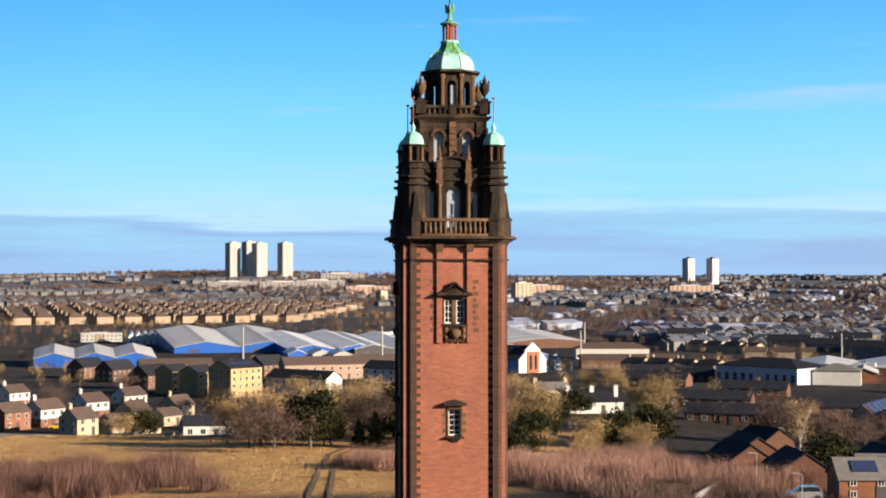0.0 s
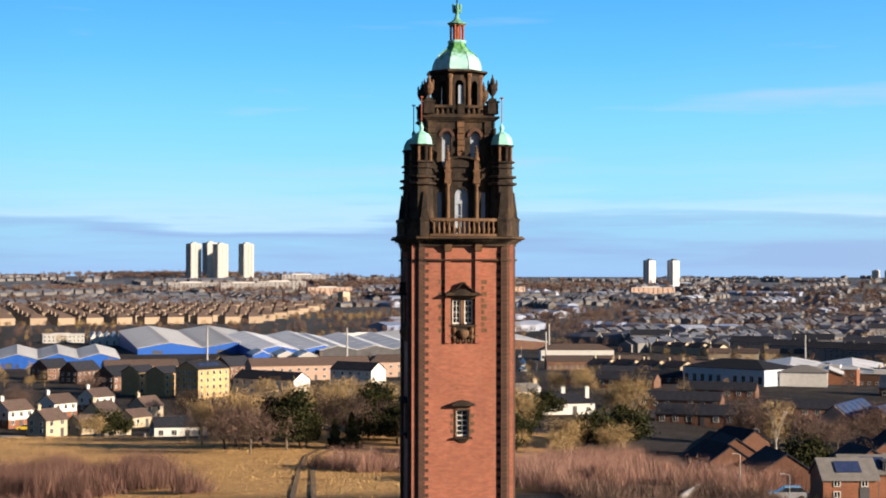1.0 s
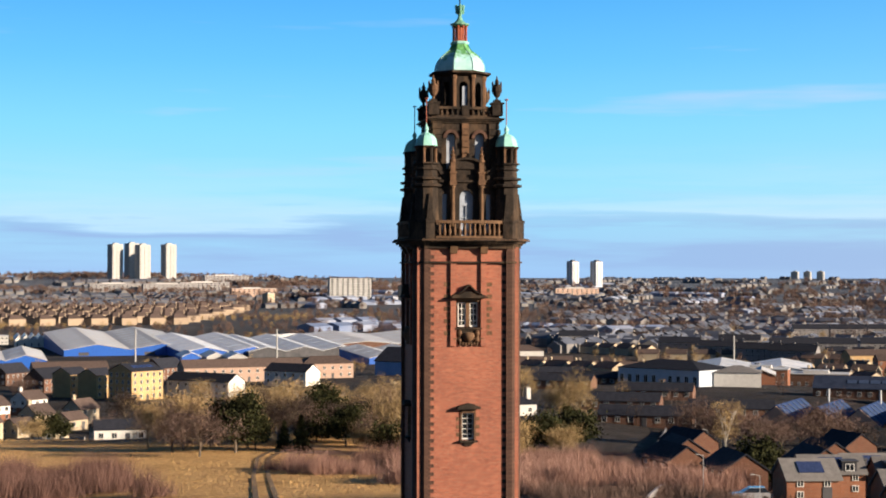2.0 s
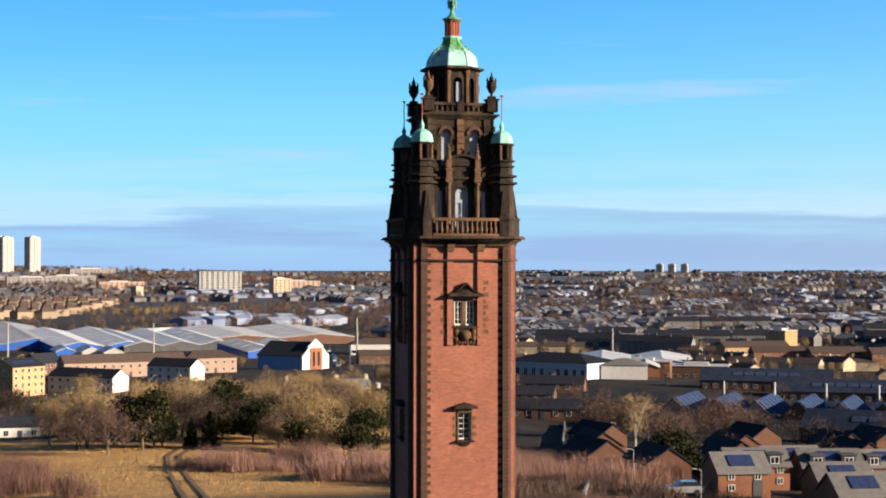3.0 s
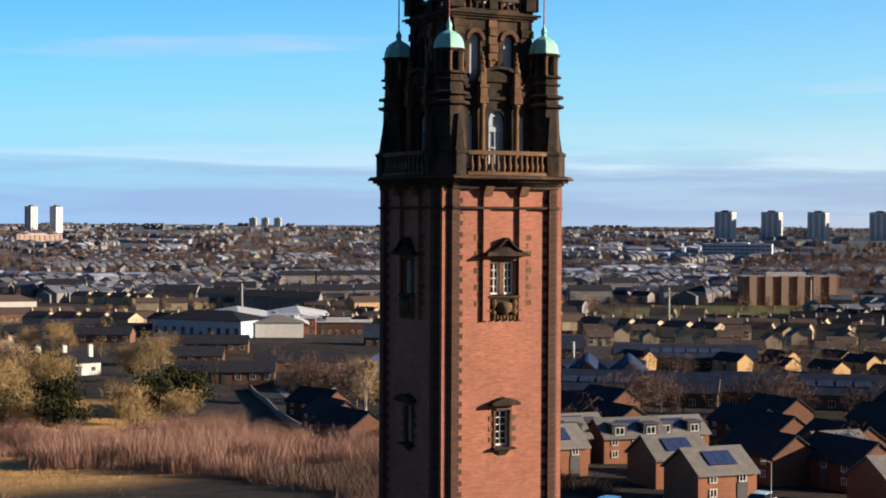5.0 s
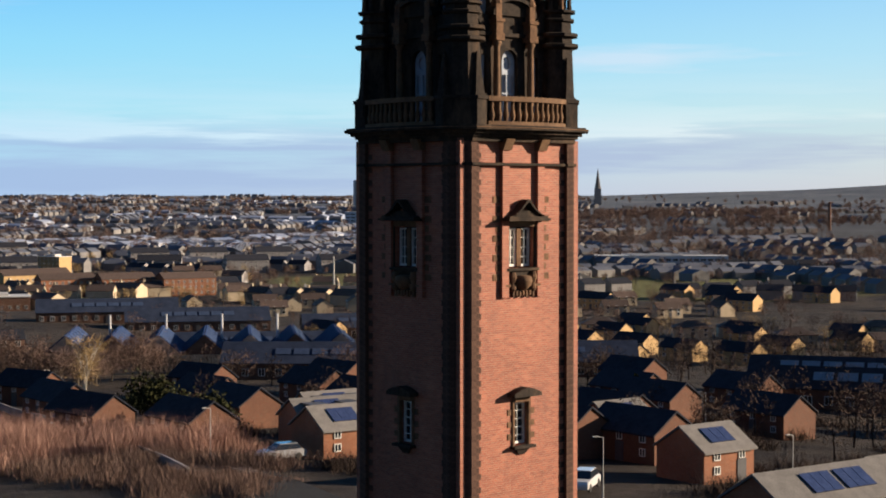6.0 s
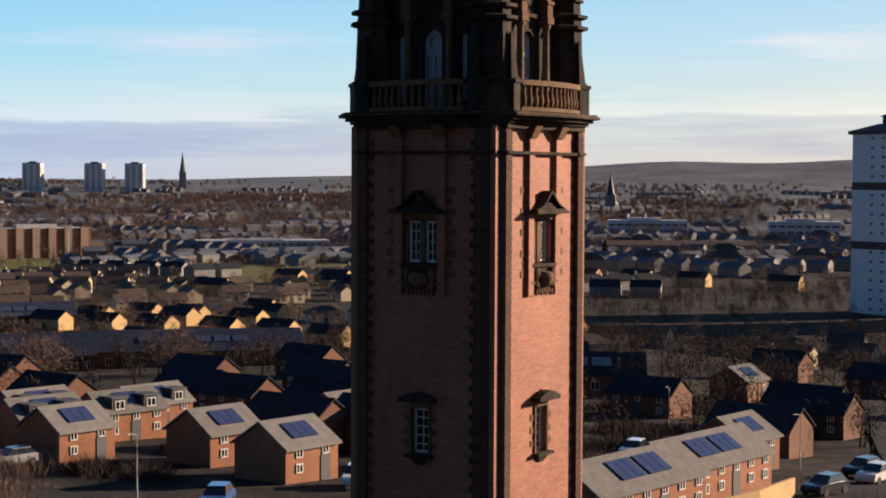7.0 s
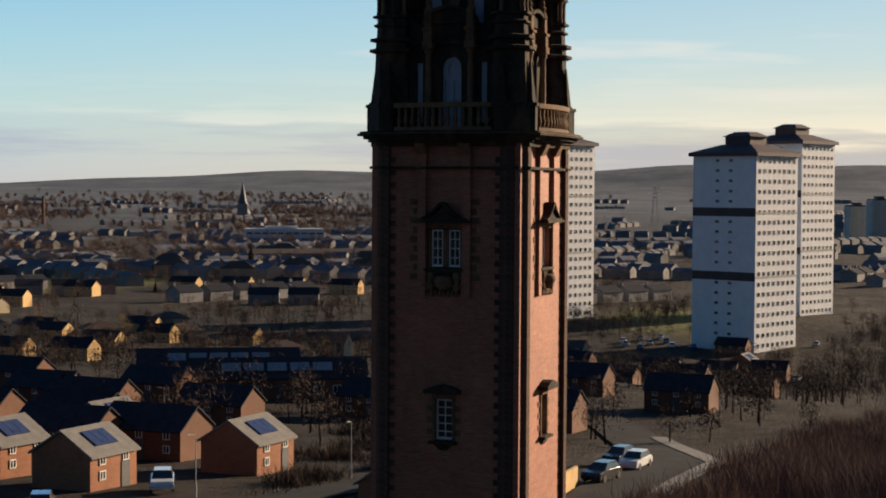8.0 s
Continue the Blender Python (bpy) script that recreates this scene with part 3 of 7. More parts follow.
    prism(bm, [(-0.14, -PANEL - 0.05), (0.14, -PANEL - 0.05), (0.14, -PANEL), (-0.14, -PANEL)], LOW_BOT - 0.36, LOW_BOT - 0.13,
          top=[(-0.34, -PANEL - 0.16), (0.34, -PANEL - 0.16), (0.34, -PANEL), (-0.34, -PANEL)])
    bm.transform(quarter(k))
    tpart("window_sill", bm, M_STONE, low)

# string course and cornice
bm = bmesh.new()
for k in range(4):
    t = bmesh.new()
    box(t, -2.13, 2.13, -PANEL - 0.2, -PANEL, 35.1, 35.19)
    t.transform(quarter(k))
    add_mesh(bm, t)
    t = bmesh.new()
    prism(t, [(2.1, -2.4), (2.1, -PIER - 0.09), (2.53, -PIER - 0.09), (PIER + 0.09, -2.53), (PIER + 0.09, -2.1), (2.4, -2.1)], 35.1, 35.2)
    t.transform(quarter(k))
    add_mesh(bm, t)
tpart("string_course", bm, M_STONE)
cornice = None
for half, ch, bow, z0, z1 in ((3.56, 0.85, 0.24, 36.27, 36.36), (3.1, 0.6, 0.0, 35.9, 36.06), (3.2, 0.66, 0.1, 36.06, 36.16), (3.36, 0.75, 0.2, 36.16, 36.27), (3.48, 0.8, 0.24, 36.36, 36.42)):
    bm = bmesh.new()
    prism(bm, ring_outline(half, ch, bow), z0, z1)
    if cornice is None:
        cornice = tpart("cornice", bm, M_STONE, label="deep moulded sooty sandstone cornice")
    else:
        tpart("moulding", bm, M_STONE, cornice)
bm = bmesh.new()
prism(bm, ring_outline(3.57, 0.852, 0.245), 36.33, 36.355)
tpart("cornice_edge", bm, M_QUOIN, cornice)

# balcony: corner pedestals, bowed balustrades
DECK = 36.42
for k in range(4):
    bm = bmesh.new()
    prism(bm, [(1.95, -3.0), (1.95, -3.2), (2.45, -3.28), (3.28, -2.45), (3.2, -1.95), (3.0, -1.95)], DECK, DECK + 0.82)
    prism(bm, [(1.9, -3.0), (1.9, -3.25), (2.46, -3.34), (3.34, -2.46), (3.25, -1.9), (3.0, -1.9)], DECK + 0.82, DECK + 0.93)
    bm.transform(quarter(k))
    tpart("balcony_pedestal", bm, M_STONE)

    def bowed(u):
        return -(3.12 + 0.26 * (1 - (u / 1.9) ** 2))

    us = [-1.88 + 3.76 * i / 12 for i in range(13)]
    for z0, z1, d in ((DECK, DECK + 0.13, 0.11), (DECK + 0.77, DECK + 0.93, 0.13)):
        bm = bmesh.new()
        prism(bm, [(u, bowed(u) - d) for u in us] + [(u, bowed(u) + d) for u in us[::-1]], z0, z1)
        bm.transform(quarter(k))
        rail = tpart("balcony_rail" if z0 > DECK else "balcony_plinth", bm, M_OCHRE, label="bowed sandstone rail of the balcony")
    for i in range(13):
        u = -1.68 + 0.28 * i
        bm = bmesh.new()
        lathe(bm, [(0.06, DECK + 0.12), (0.07, DECK + 0.2), (0.1, DECK + 0.34), (0.05, DECK + 0.56), (0.07, DECK + 0.78)], 8, (u, bowed(u)))
        bm.transform(quarter(k))
        tpart("baluster", bm, M_OCHRE, rail, smooth=True)

# belfry, lower stage
S1 = 2.3
for k in range(4):
    bm = bmesh.new()
    holes = [arch_outline(0, 0.78, DECK + 0.05, 38.95), rect_outline(-1.25, 0.26, DECK + 0.3, 38.75), rect_outline(1.25, 0.26, DECK + 0.3, 38.75)]
    pierced(bm, rect_outline(0, 2 * S1 - (0.9 if k % 2 else 0), DECK, 40.05), holes, -S1, -S1 + 0.45)
    # curved gable between the columns
    arc = [(-0.95, 40.05), (0.95, 40.05), *[(0.95 * math.cos(math.pi * i / 10), 40.05 + 0.52 * math.sin(math.pi * i / 10)) for i in range(1, 10)]]
    pierced(bm, arc, [], -S1 - 0.12, -S1 + 0.3)
    bm.transform(quarter(k))
    wall = tpart("belfry_wall", bm, M_STONE)
    bm = bmesh.new()
    pierced(bm, arch_outline(0, 0.78, DECK + 0.05, 38.95), [arch_outline(0, 0.62, DECK + 0.12, 38.2 - 0.06, 2)[:2] + [(0.31, 38.14), (-0.31, 38.14)], [(0.22 * math.cos(a * 0.7854), 38.52 + 0.22 * math.sin(a * 0.7854)) for a in range(8)]], -S1 + 0.18, -S1 + 0.24)
    box(bm, -0.02, 0.02, -S1 + 0.17, -S1 + 0.23, DECK + 0.1, 38.16)
    box(bm, -0.33, 0.33, -S1 + 0.172, -S1 + 0.232, 37.5, 37.55)
    bm.transform(quarter(k))
    win = tpart("window", bm, M_PANEL, label="pale arched belfry window with a round light")
    for u, half, z0, z1, d in ((0, 0.4, DECK + 0.05, 38.95, 0.26), (-1.25, 0.14, DECK + 0.3, 38.76, 0.14), (1.25, 0.14, DECK + 0.3, 38.76, 0.14)):
        bm = bmesh.new()
        box(bm, u - half, u + half, -S1 + d, -S1 + d + 0.02, z0, z1)
        bm.transform(quarter(k))
        tpart("opening_panel", bm, M_PANEL, win)
    for s in (-1, 1):
        bm = bmesh.new()
        lathe(bm, [(0.17, DECK), (0.17, DECK + 0.12), (0.12, DECK + 0.2), (0.13, 37.8), (0.11, 39.0), (0.17, 39.1), (0.17, 39.2)], 10, (s * 0.82, -S1 - 0.2))
        bm.transform(quarter(k))
        col = tpart("column", bm, M_OCHRE, smooth=True)
        bm = bmesh.new()
        x = s * 0.82
        box(bm, x - 0.2, x + 0.2, -S1 - 0.4, -S1 + 0.1, 39.2, 39.42)
        box(bm, x - 0.16, x + 0.16, -S1 - 0.36, -S1 + 0.1, 39.42, 39.8)
        box(bm, x - 0.21, x + 0.21, -S1 - 0.41, -S1 + 0.1, 39.8, 39.9)
        box(bm, x - 0.13, x + 0.13, -S1 - 0.32, -S1 - 0.06, 39.9, 40.4)
        lathe(bm, [(0.19, 40.4), (0.19, 40.47), (0.13, 40.62), (0.1, 40.66), (0.14, 40.78), (0.07, 40.86), (0.1, 40.95), (0.04, 41.06), (0.06, 41.12), (0.01, 41.22)], 8, (x, -S1 - 0.19))
        bm.transform(quarter(k))
        tpart("pinnacle", bm, M_QUOIN, col, "stepped sandstone pinnacle")
    bm = bmesh.new()
    ring = [(0.95 * math.cos(math.pi * i / 14), 40.02 + 0.52 * math.sin(math.pi * i / 14)) for i in range(15)]
    ring += [(1.06 * math.cos(math.pi * i / 14), 40.02 + 0.64 * math.sin(math.pi * i / 14)) for i in range(14, -1, -1)]
    pierced(bm, ring, [], -S1 - 0.3, -S1 + 0.1)
    bm.transform(quarter(k))
    gable = tpart("curved_gable", bm, M_STONE)
    bm = bmesh.new()
    box(bm, -1.6, 1.6, -S1 - 0.13, -S1 + 0.1, 39.36, 39.48)
    bm.transform(quarter(k))
    tpart("string_course", bm, M_STONE, gable)
    # scrolls that sweep up to the turrets
    for s in (-1, 1):
        bm = bmesh.new()
        top = [(s * (1.75 - 0.6 * i / 8), 40.7 - 0.75 * math.sin(i / 8 * 1.5)) for i in range(9)]
        pierced(bm, top + [(u, z - 0.5) for u, z in reversed(top)], [], -S1 - 0.06, -S1 + 0.2)
        bm.transform(quarter(k))
        tpart("scroll", bm, M_STONE, gable)

# corner turrets
TC = 2.295
OCT = math.pi / 8
for k in range(4):
    q = quarter(k)
    c = q @ Vector((TC, -TC, 0))
    at = (c.x, c.y)
    bm = bmesh.new()
    lathe(bm, [(0.86, DECK), (0.86, DECK + 0.35), (0.76, DECK + 0.42), (0.66, 38.9), (0.66, 39.06), (0.88, 39.12), (0.88, 39.22), (0.66, 39.26), (0.64, 39.44), (0.86, 39.48), (0.86, 39.58), (0.62, 39.62),
               (0.6, 39.95), (0.72, 39.99), (0.72, 40.06), (0.6, 40.1), (0.6, 40.25), (0.76, 40.28), (0.76, 40.36), (0.42, 40.36), (0.42, 41.12)], 8, at, OCT)
    tur = tpart("turret", bm, M_STONE, label="octagonal sooty sandstone corner turret")
    for i in range(8):
        a = i * math.pi / 4 + OCT
        bm = bmesh.new()
        px, py = c.x + 0.53 * math.cos(a), c.y + 0.53 * math.sin(a)
        lathe(bm, [(0.1, 40.34), (0.1, 40.46), (0.085, 40.5), (0.085, 41.0), (0.11, 41.06), (0.11, 41.12)], 6, (px, py), a)
        tpart("turret_column", bm, M_QUOIN if i % 2 else M_STONE, tur)
    bm = bmesh.new()
    lathe(bm, [(0.62, 41.1), (0.72, 41.16), (0.72, 41.22), (0.6, 41.24)], 8, at, OCT)
    tpart("turret_eaves", bm, M_STONE, tur)
    bm = bmesh.new()
    lathe(bm, [(0.68, 41.22), (0.64, 41.26), (0.62, 41.42), (0.55, 41.62), (0.42, 41.78), (0.24, 41.88), (0.13, 41.93), (0.10, 42.02), (0.14, 42.1), (0.11, 42.2), (0.05, 42.3), (0.03, 42.42)], 8, at, OCT)
    dome = tpart("turret_dome", bm, M_COPPER, tur, "pale green copper turret dome")
    bm = bmesh.new()
    lathe(bm, [(0.03, 42.4), (0.026, 43.66), (0.12, 43.7), (0.12, 43.73), (0.02, 43.76)], 8, at)
    tpart("rod", bm, M_RUST if k in (0, 3) else M_STONE, dome, "slender iron rod")
    # obelisks leaning on the turret's two outer faces
    for s in (0, 1):
        w = q @ (Vector((TC - 0.1, -TC - 0.7, 0)) if s == 0 else Vector((TC + 0.7, -TC + 0.1, 0)))
        bm = bmesh.new()
        sq = [(-0.26, -0.2), (0.26, -0.2), (0.26, 0.2), (-0.26, 0.2)]
        prism(bm, [(w.x + x, w.y + y) for x, y in sq], DECK + 0.4, DECK + 1.0)
        prism(bm, [(w.x + x * 0.8, w.y + y * 0.8) for x, y in sq], DECK + 1.0, 38.75, top=[(w.x + x * 0.16, w.y + y * 0.16) for x, y in sq])
        tpart("obelisk", bm, M_STONE, tur)

# belfry, upper stage
S2 = 1.86
for k in range(4):
    bm = bmesh.new()
    holes = [arch_outline(s * 0.82, 0.52, 40.0, 41.95) for s in (-1, 1)]
    pierced(bm, rect_outline(0, 2 * S2 - (0.8 if k % 2 else 0), 39.9, 42.55), holes, -S2, -S2 + 0.4)
    bm.transform(quarter(k))
    wall = tpart("belfry_wall", bm, M_STONE)
    for s in (-1, 1):
        bm = bmesh.new()
        box(bm, s * 0.82 - 0.28, s * 0.82 + 0.28, -S2 + 0.22, -S2 + 0.26, 39.95, 41.97)
        bm.transform(quarter(k))
        tpart("opening_panel", bm, M_PANEL, wall, "pale blue-grey panel in the belfry opening")
    for u, w in ((0, 0.2), (-1.62, 0.26), (1.62, 0.26)):
        for i in range(8):
            z = 39.95 + i * 0.32
            d = 0.1 if i % 2 else 0.18
            bm = bmesh.new()
            box(bm, u - w, u + w, -S2 - d, -S2, z, z + 0.29)
            bm.transform(quarter(k))
            tpart("pilaster_block", bm, M_STONE if u else M_QUOIN, wall)
    for s in (-1, 1):
        bm = bmesh.new()
        pierced(bm, [(s * 0.82 + r * math.cos(math.pi * i / 8), 41.69 + r * math.sin(math.pi * i / 8)) for r, i in [(0.46, i) for i in range(9)] + [(0.29, 8 - i) for i in range(9)]], [], -S2 - 0.1, -S2)
        bm.transform(quarter(k))
        tpart("arch_moulding", bm, M_PIER)
bm = bmesh.new()
for half, z0, z1 in ((1.98, 42.5, 42.6), (2.1, 42.6, 42.68), (2.2, 42.68, 42.76), (1.95, 42.76, 42.9)):
    prism(bm, [(-half, -half), (half, -half), (half, half), (-half, half)], z0, z1)
tpart("belfry_cornice", bm, M_STONE)
for k in range(4):
    q = quarter(k)
    bm = bmesh.new()
    box(bm, -1.62, 1.62, -1.95, -1.72, 43.22, 43.36)
    box(bm, -0.2, 0.2, -2.0, -1.7, 42.9, 43.42)
    bm.transform(q)
    rail = tpart("parapet", bm, M_STONE)
    for i in range(10):
        u = -1.35 + 0.3 * i
        if abs(u) < 0.2:
            continue
        bm = bmesh.new()
        lathe(bm, [(0.07, 42.9), (0.1, 43.02), (0.05, 43.14), (0.08, 43.23)], 6, (u, -1.84))
        bm.transform(q)
        tpart("baluster", bm, M_STONE, rail)
    c = q @ Vector((1.83, -1.83, 0))
    bm = bmesh.new()
    for h, z0, z1 in ((0.3, 42.9, 43.5), (0.36, 43.5, 43.58), (0.2, 43.58, 43.72)):
        prism(bm, [(c.x - h, c.y - h), (c.x + h, c.y - h), (c.x + h, c.y + h), (c.x - h, c.y + h)], z0, z1)
    ped = tpart("urn_pedestal", bm, M_STONE)
    bm = bmesh.new()
    lathe(bm, [(0.1, 43.7), (0.07, 43.84), (0.2, 44.0), (0.3, 44.2), (0.29, 44.42), (0.2, 44.5), (0.12, 44.6), (0.13, 44.7), (0.05, 44.86), (0.02, 45.0)], 10, (c.x, c.y))
    for i in range(4):
        a = i * math.pi / 2
        lathe(bm, [(0.05, 44.4), (0.06, 44.58), (0.02, 44.72)], 6, (c.x + 0.24 * math.cos(a), c.y + 0.24 * math.sin(a)))
    tpart("urn", bm, M_QUOIN if k in (3,) else M_STONE, ped, "carved flaming urn")

# drum, dome and lantern
for i in range(8):
    a = i * math.pi / 4
    bm = bmesh.new()
    w = 1.32 * math.tan(OCT)
    pierced(bm, rect_outline(0, 2 * w, 42.85, 45.1), [arch_outline(0, 0.5, 43.2, 44.75)], -1.32, -1.1)
    bm.transform(Matrix.Rotation(a, 4, "Z"))
    wall = tpart("drum_wall", bm, M_STONE)
    bm = bmesh.new()
    lathe(bm, [(0.16, 42.9), (0.16, 43.3), (0.12, 43.34), (0.12, 44.85), (0.17, 44.95), (0.17, 45.1)], 6, (1.42 * math.sin(a + OCT), -1.42 * math.cos(a + OCT)))
    tpart("drum_column", bm, M_QUOIN if i in (0, 7, 1) else M_STONE, wall)
    if i % 2 == 0:
        bm = bmesh.new()
        box(bm, -0.06, 0.22, -1.2, -1.16, 43.1, 44.5)
        bm.transform(Matrix.Rotation(a, 4, "Z"))
        tpart("opening_panel", bm, M_PANEL, wall)
bm = bmesh.new()
lathe(bm, [(0.9, 42.9), (0.9, 45.0)], 8, turn=OCT)
tpart("drum_core", bm, M_VOID)
bm = bmesh.new()
lathe(bm, [(1.42, 45.02), (1.55, 45.12), (1.84, 45.18), (1.84, 45.28), (1.5, 45.34)], 8, turn=OCT)
tpart("dome_cornice", bm, M_STONE)
bm = bmesh.new()
prof = [(1.46, 45.3), (1.48, 45.38), (1.47, 45.55), (1.41, 45.78), (1.30, 45.99), (1.13, 46.19), (0.92, 46.36), (0.72, 46.49), (0.58, 46.61), (0.51, 46.76), (0.46, 46.92)]
lathe(bm, prof, 8, turn=OCT)
dome = tpart("dome", bm, M_DOME, label="eight-sided dome of pale verdigris copper with green streaks")
for i in range(8):
    a = OCT + i * math.pi / 4
    bm = bmesh.new()
    for (r0, z0), (r1, z1) in zip(prof[1:], prof[2:]):
        d = Vector((math.cos(a), math.sin(a)))
        n = Vector((-d.y, d.x)) * 0.03
        for p0, p1 in (((r0, z0), (r1, z1)),):
            quad = [(d * (r + 0.03) + n * s, z) for r, z in (p0, p1) for s in (-1, 1)]
            inn = [(d * (r - 0.05) + n * s, z) for r, z in (p0, p1) for s in (-1, 1)]
            vs = [bm.verts.new((p.x, p.y, z)) for p, z in quad + inn]
            for f in ((0, 1, 3, 2), (4, 6, 7, 5), (0, 2, 6, 4), (1, 5, 7, 3)):
                bm.faces.new([vs[j] for j in f])
    tpart("dome_rib", bm, M_DOME, dome)
bm = bmesh.new()
lathe(bm, [(0.5, 46.84), (0.56, 46.9), (0.56, 46.97), (0.44, 47.02)], 8, turn=OCT)
lan = tpart("lantern", bm, M_COPPER)
for i in range(8):
    a = OCT + i * math.pi / 4
    bm = bmesh.new()
    lathe(bm, [(0.07, 46.98), (0.055, 47.1), (0.055, 47.72), (0.09, 47.86)], 6, (0.38 * math.cos(a), 0.38 * math.sin(a)))
    tpart("lantern_column", bm, M_RUST, lan)
bm = bmesh.new()
lathe(bm, [(0.2, 46.98), (0.2, 47.86)], 8, turn=OCT)
tpart("lantern_core", bm, M_RUST, lan)
bm = bmesh.new()
lathe(bm, [(0.46, 47.84), (0.56, 47.9), (0.56, 47.95), (0.36, 48.02), (0.2, 48.14), (0.13, 48.3), (0.1, 48.4)], 12)
tpart("lantern_cap", bm, M_COPPER_DULL, lan, "flared green copper cap")
bm = bmesh.new()
lathe(bm, [(0.08, 48.35), (0.14, 48.5), (0.2, 48.62), (0.12, 48.72), (0.1, 48.9)], 10)
for i in range(4):
    a = i * math.pi / 2
    lathe(bm, [(0.05, 48.5), (0.07, 48.7), (0.09, 48.92), (0.03, 49.0)], 6, (0.2 * math.cos(a), 0.2 * math.sin(a)))
fin = tpart("finial", bm, M_COPPER_DULL, label="green copper finial shaped like a thistle")
bm = bmesh.new()
lathe(bm, [(0.04, 48.8), (0.025, 50.6), (0.005, 50.9)], 8)
tpart("rod", bm, M_STONE, fin)

# ---------------------------------------------------------------- building materials
M_TILE = surface("grey_roof_tiles", (0.125, 0.12, 0.115), (0.235, 0.225, 0.215), 1.2, 0.85, 0.2, fine=6, tint=0.18)
M_TILE_DARK = surface("dark_slate_roof", (0.017, 0.019, 0.026), (0.043, 0.047, 0.062), 1.0, 0.92, 0.08, fine=6, tint=0.25)
M_TILE_BROWN = surface("brown_roof_tiles", (0.06, 0.043, 0.038), (0.135, 0.10, 0.085), 1.0, 0.85, 0.2, fine=6, tint=0.25)
M_HARL = surface("cream_harled_wall", (0.40, 0.33, 0.23), (0.56, 0.47, 0.34), 0.8, 0.9, 0.2, fine=10, tint=0.15)
M_HARL_TAN = surface("tan_harled_wall", (0.26, 0.20, 0.145), (0.40, 0.32, 0.235), 0.8, 0.9, 0.2, fine=10, tint=0.15)
M_ROOF_BLUE = surface("blue_grey_sheet_roof", (0.016, 0.024, 0.045), (0.045, 0.06, 0.10), 0.4, 0.9, 0.08, fine=10)
# the sky's reflection in the factory glazing is put into this base colour
M_FACTORY_BLUE = surface("sky_tinted_slope", (0.018, 0.035, 0.10), (0.045, 0.08, 0.19), 0.8, 0.95, 0.05, fine=6)
M_SKYLIGHT = surface("dull_rooflight", (0.13, 0.155, 0.19), (0.24, 0.27, 0.31), 1.0, 0.4, 0.4)
M_ROOFLIGHT = surface("matt_blue_rooflight", (0.03, 0.05, 0.10), (0.07, 0.10, 0.17), 1.0, 0.9, 0.08)
M_HARL_WHITE = surface("white_harled_wall", (0.56, 0.55, 0.52), (0.76, 0.75, 0.71), 0.8, 0.9, 0.2, fine=10, tint=0.08)
M_HARL_YELLOW = surface("yellow_harled_wall", (0.42, 0.275, 0.13), (0.57, 0.395, 0.20), 0.8, 0.9, 0.2, fine=10, tint=0.12)
M_HARL_PINK = surface("pinkish_harled_wall", (0.38, 0.26, 0.20), (0.52, 0.38, 0.30), 0.7, 0.9, 0.2, fine=10, tint=0.12)
M_HARL_GREY = surface("grey_harled_wall", (0.20, 0.195, 0.20), (0.32, 0.31, 0.31), 0.7, 0.9, 0.2, fine=10, tint=0.2)
M_HOUSE_BRICK = brickwork("orange_house_brick", (0.32, 0.13, 0.068), (0.25, 0.095, 0.05), (0.26, 0.19, 0.14), tint=0.2)
M_HOUSE_BROWN = brickwork("brown_house_brick", (0.17, 0.085, 0.055), (0.12, 0.06, 0.042), (0.2, 0.16, 0.13), tint=0.2)
M_HOUSE_RED = brickwork("red_brown_house_brick", (0.18, 0.078, 0.046), (0.13, 0.055, 0.035), (0.16, 0.12, 0.09), tint=0.15)
M_BLUE = surface("blue_cladding", (0.01, 0.07, 0.36), (0.02, 0.13, 0.52), 0.3, 0.5, 0.4, fine=14, stretch=(6, 6, 0.2), tint=0.1)
M_CLAD_BLUE = surface("pale_blue_cladding", (0.13, 0.28, 0.58), (0.22, 0.40, 0.70), 0.4, 0.6, 0.3, fine=10)
M_SHEET = surface("white_sheet_roof", (0.56, 0.57, 0.57), (0.78, 0.79, 0.8), 0.12, 0.5, 0.4, fine=14, tint=0.18)
M_SHEET_GREY = surface("grey_sheet_roof", (0.42, 0.42, 0.41), (0.60, 0.595, 0.58), 0.12, 0.6, 0.4, fine=14, tint=0.18)
M_CLAD_DARK = surface("dark_cladding", (0.04, 0.042, 0.048), (0.1, 0.1, 0.11), 0.4, 0.6, 0.4, fine=10, tint=0.2)
M_SOLAR = surface("solar_panel_glass", (0.022, 0.034, 0.085), (0.05, 0.07, 0.16), 1.5, 0.22, 0.5, fine=3)
M_CONCRETE = surface("pale_concrete", (0.36, 0.36, 0.35), (0.52, 0.52, 0.5), 0.2, 0.85, 0.2, fine=10, tint=0.08)
M_TAR = surface("asphalt", (0.028, 0.028, 0.029), (0.058, 0.057, 0.056), 0.3, 0.95, 0.06, fine=14)

WINDOW_MESHES = {}


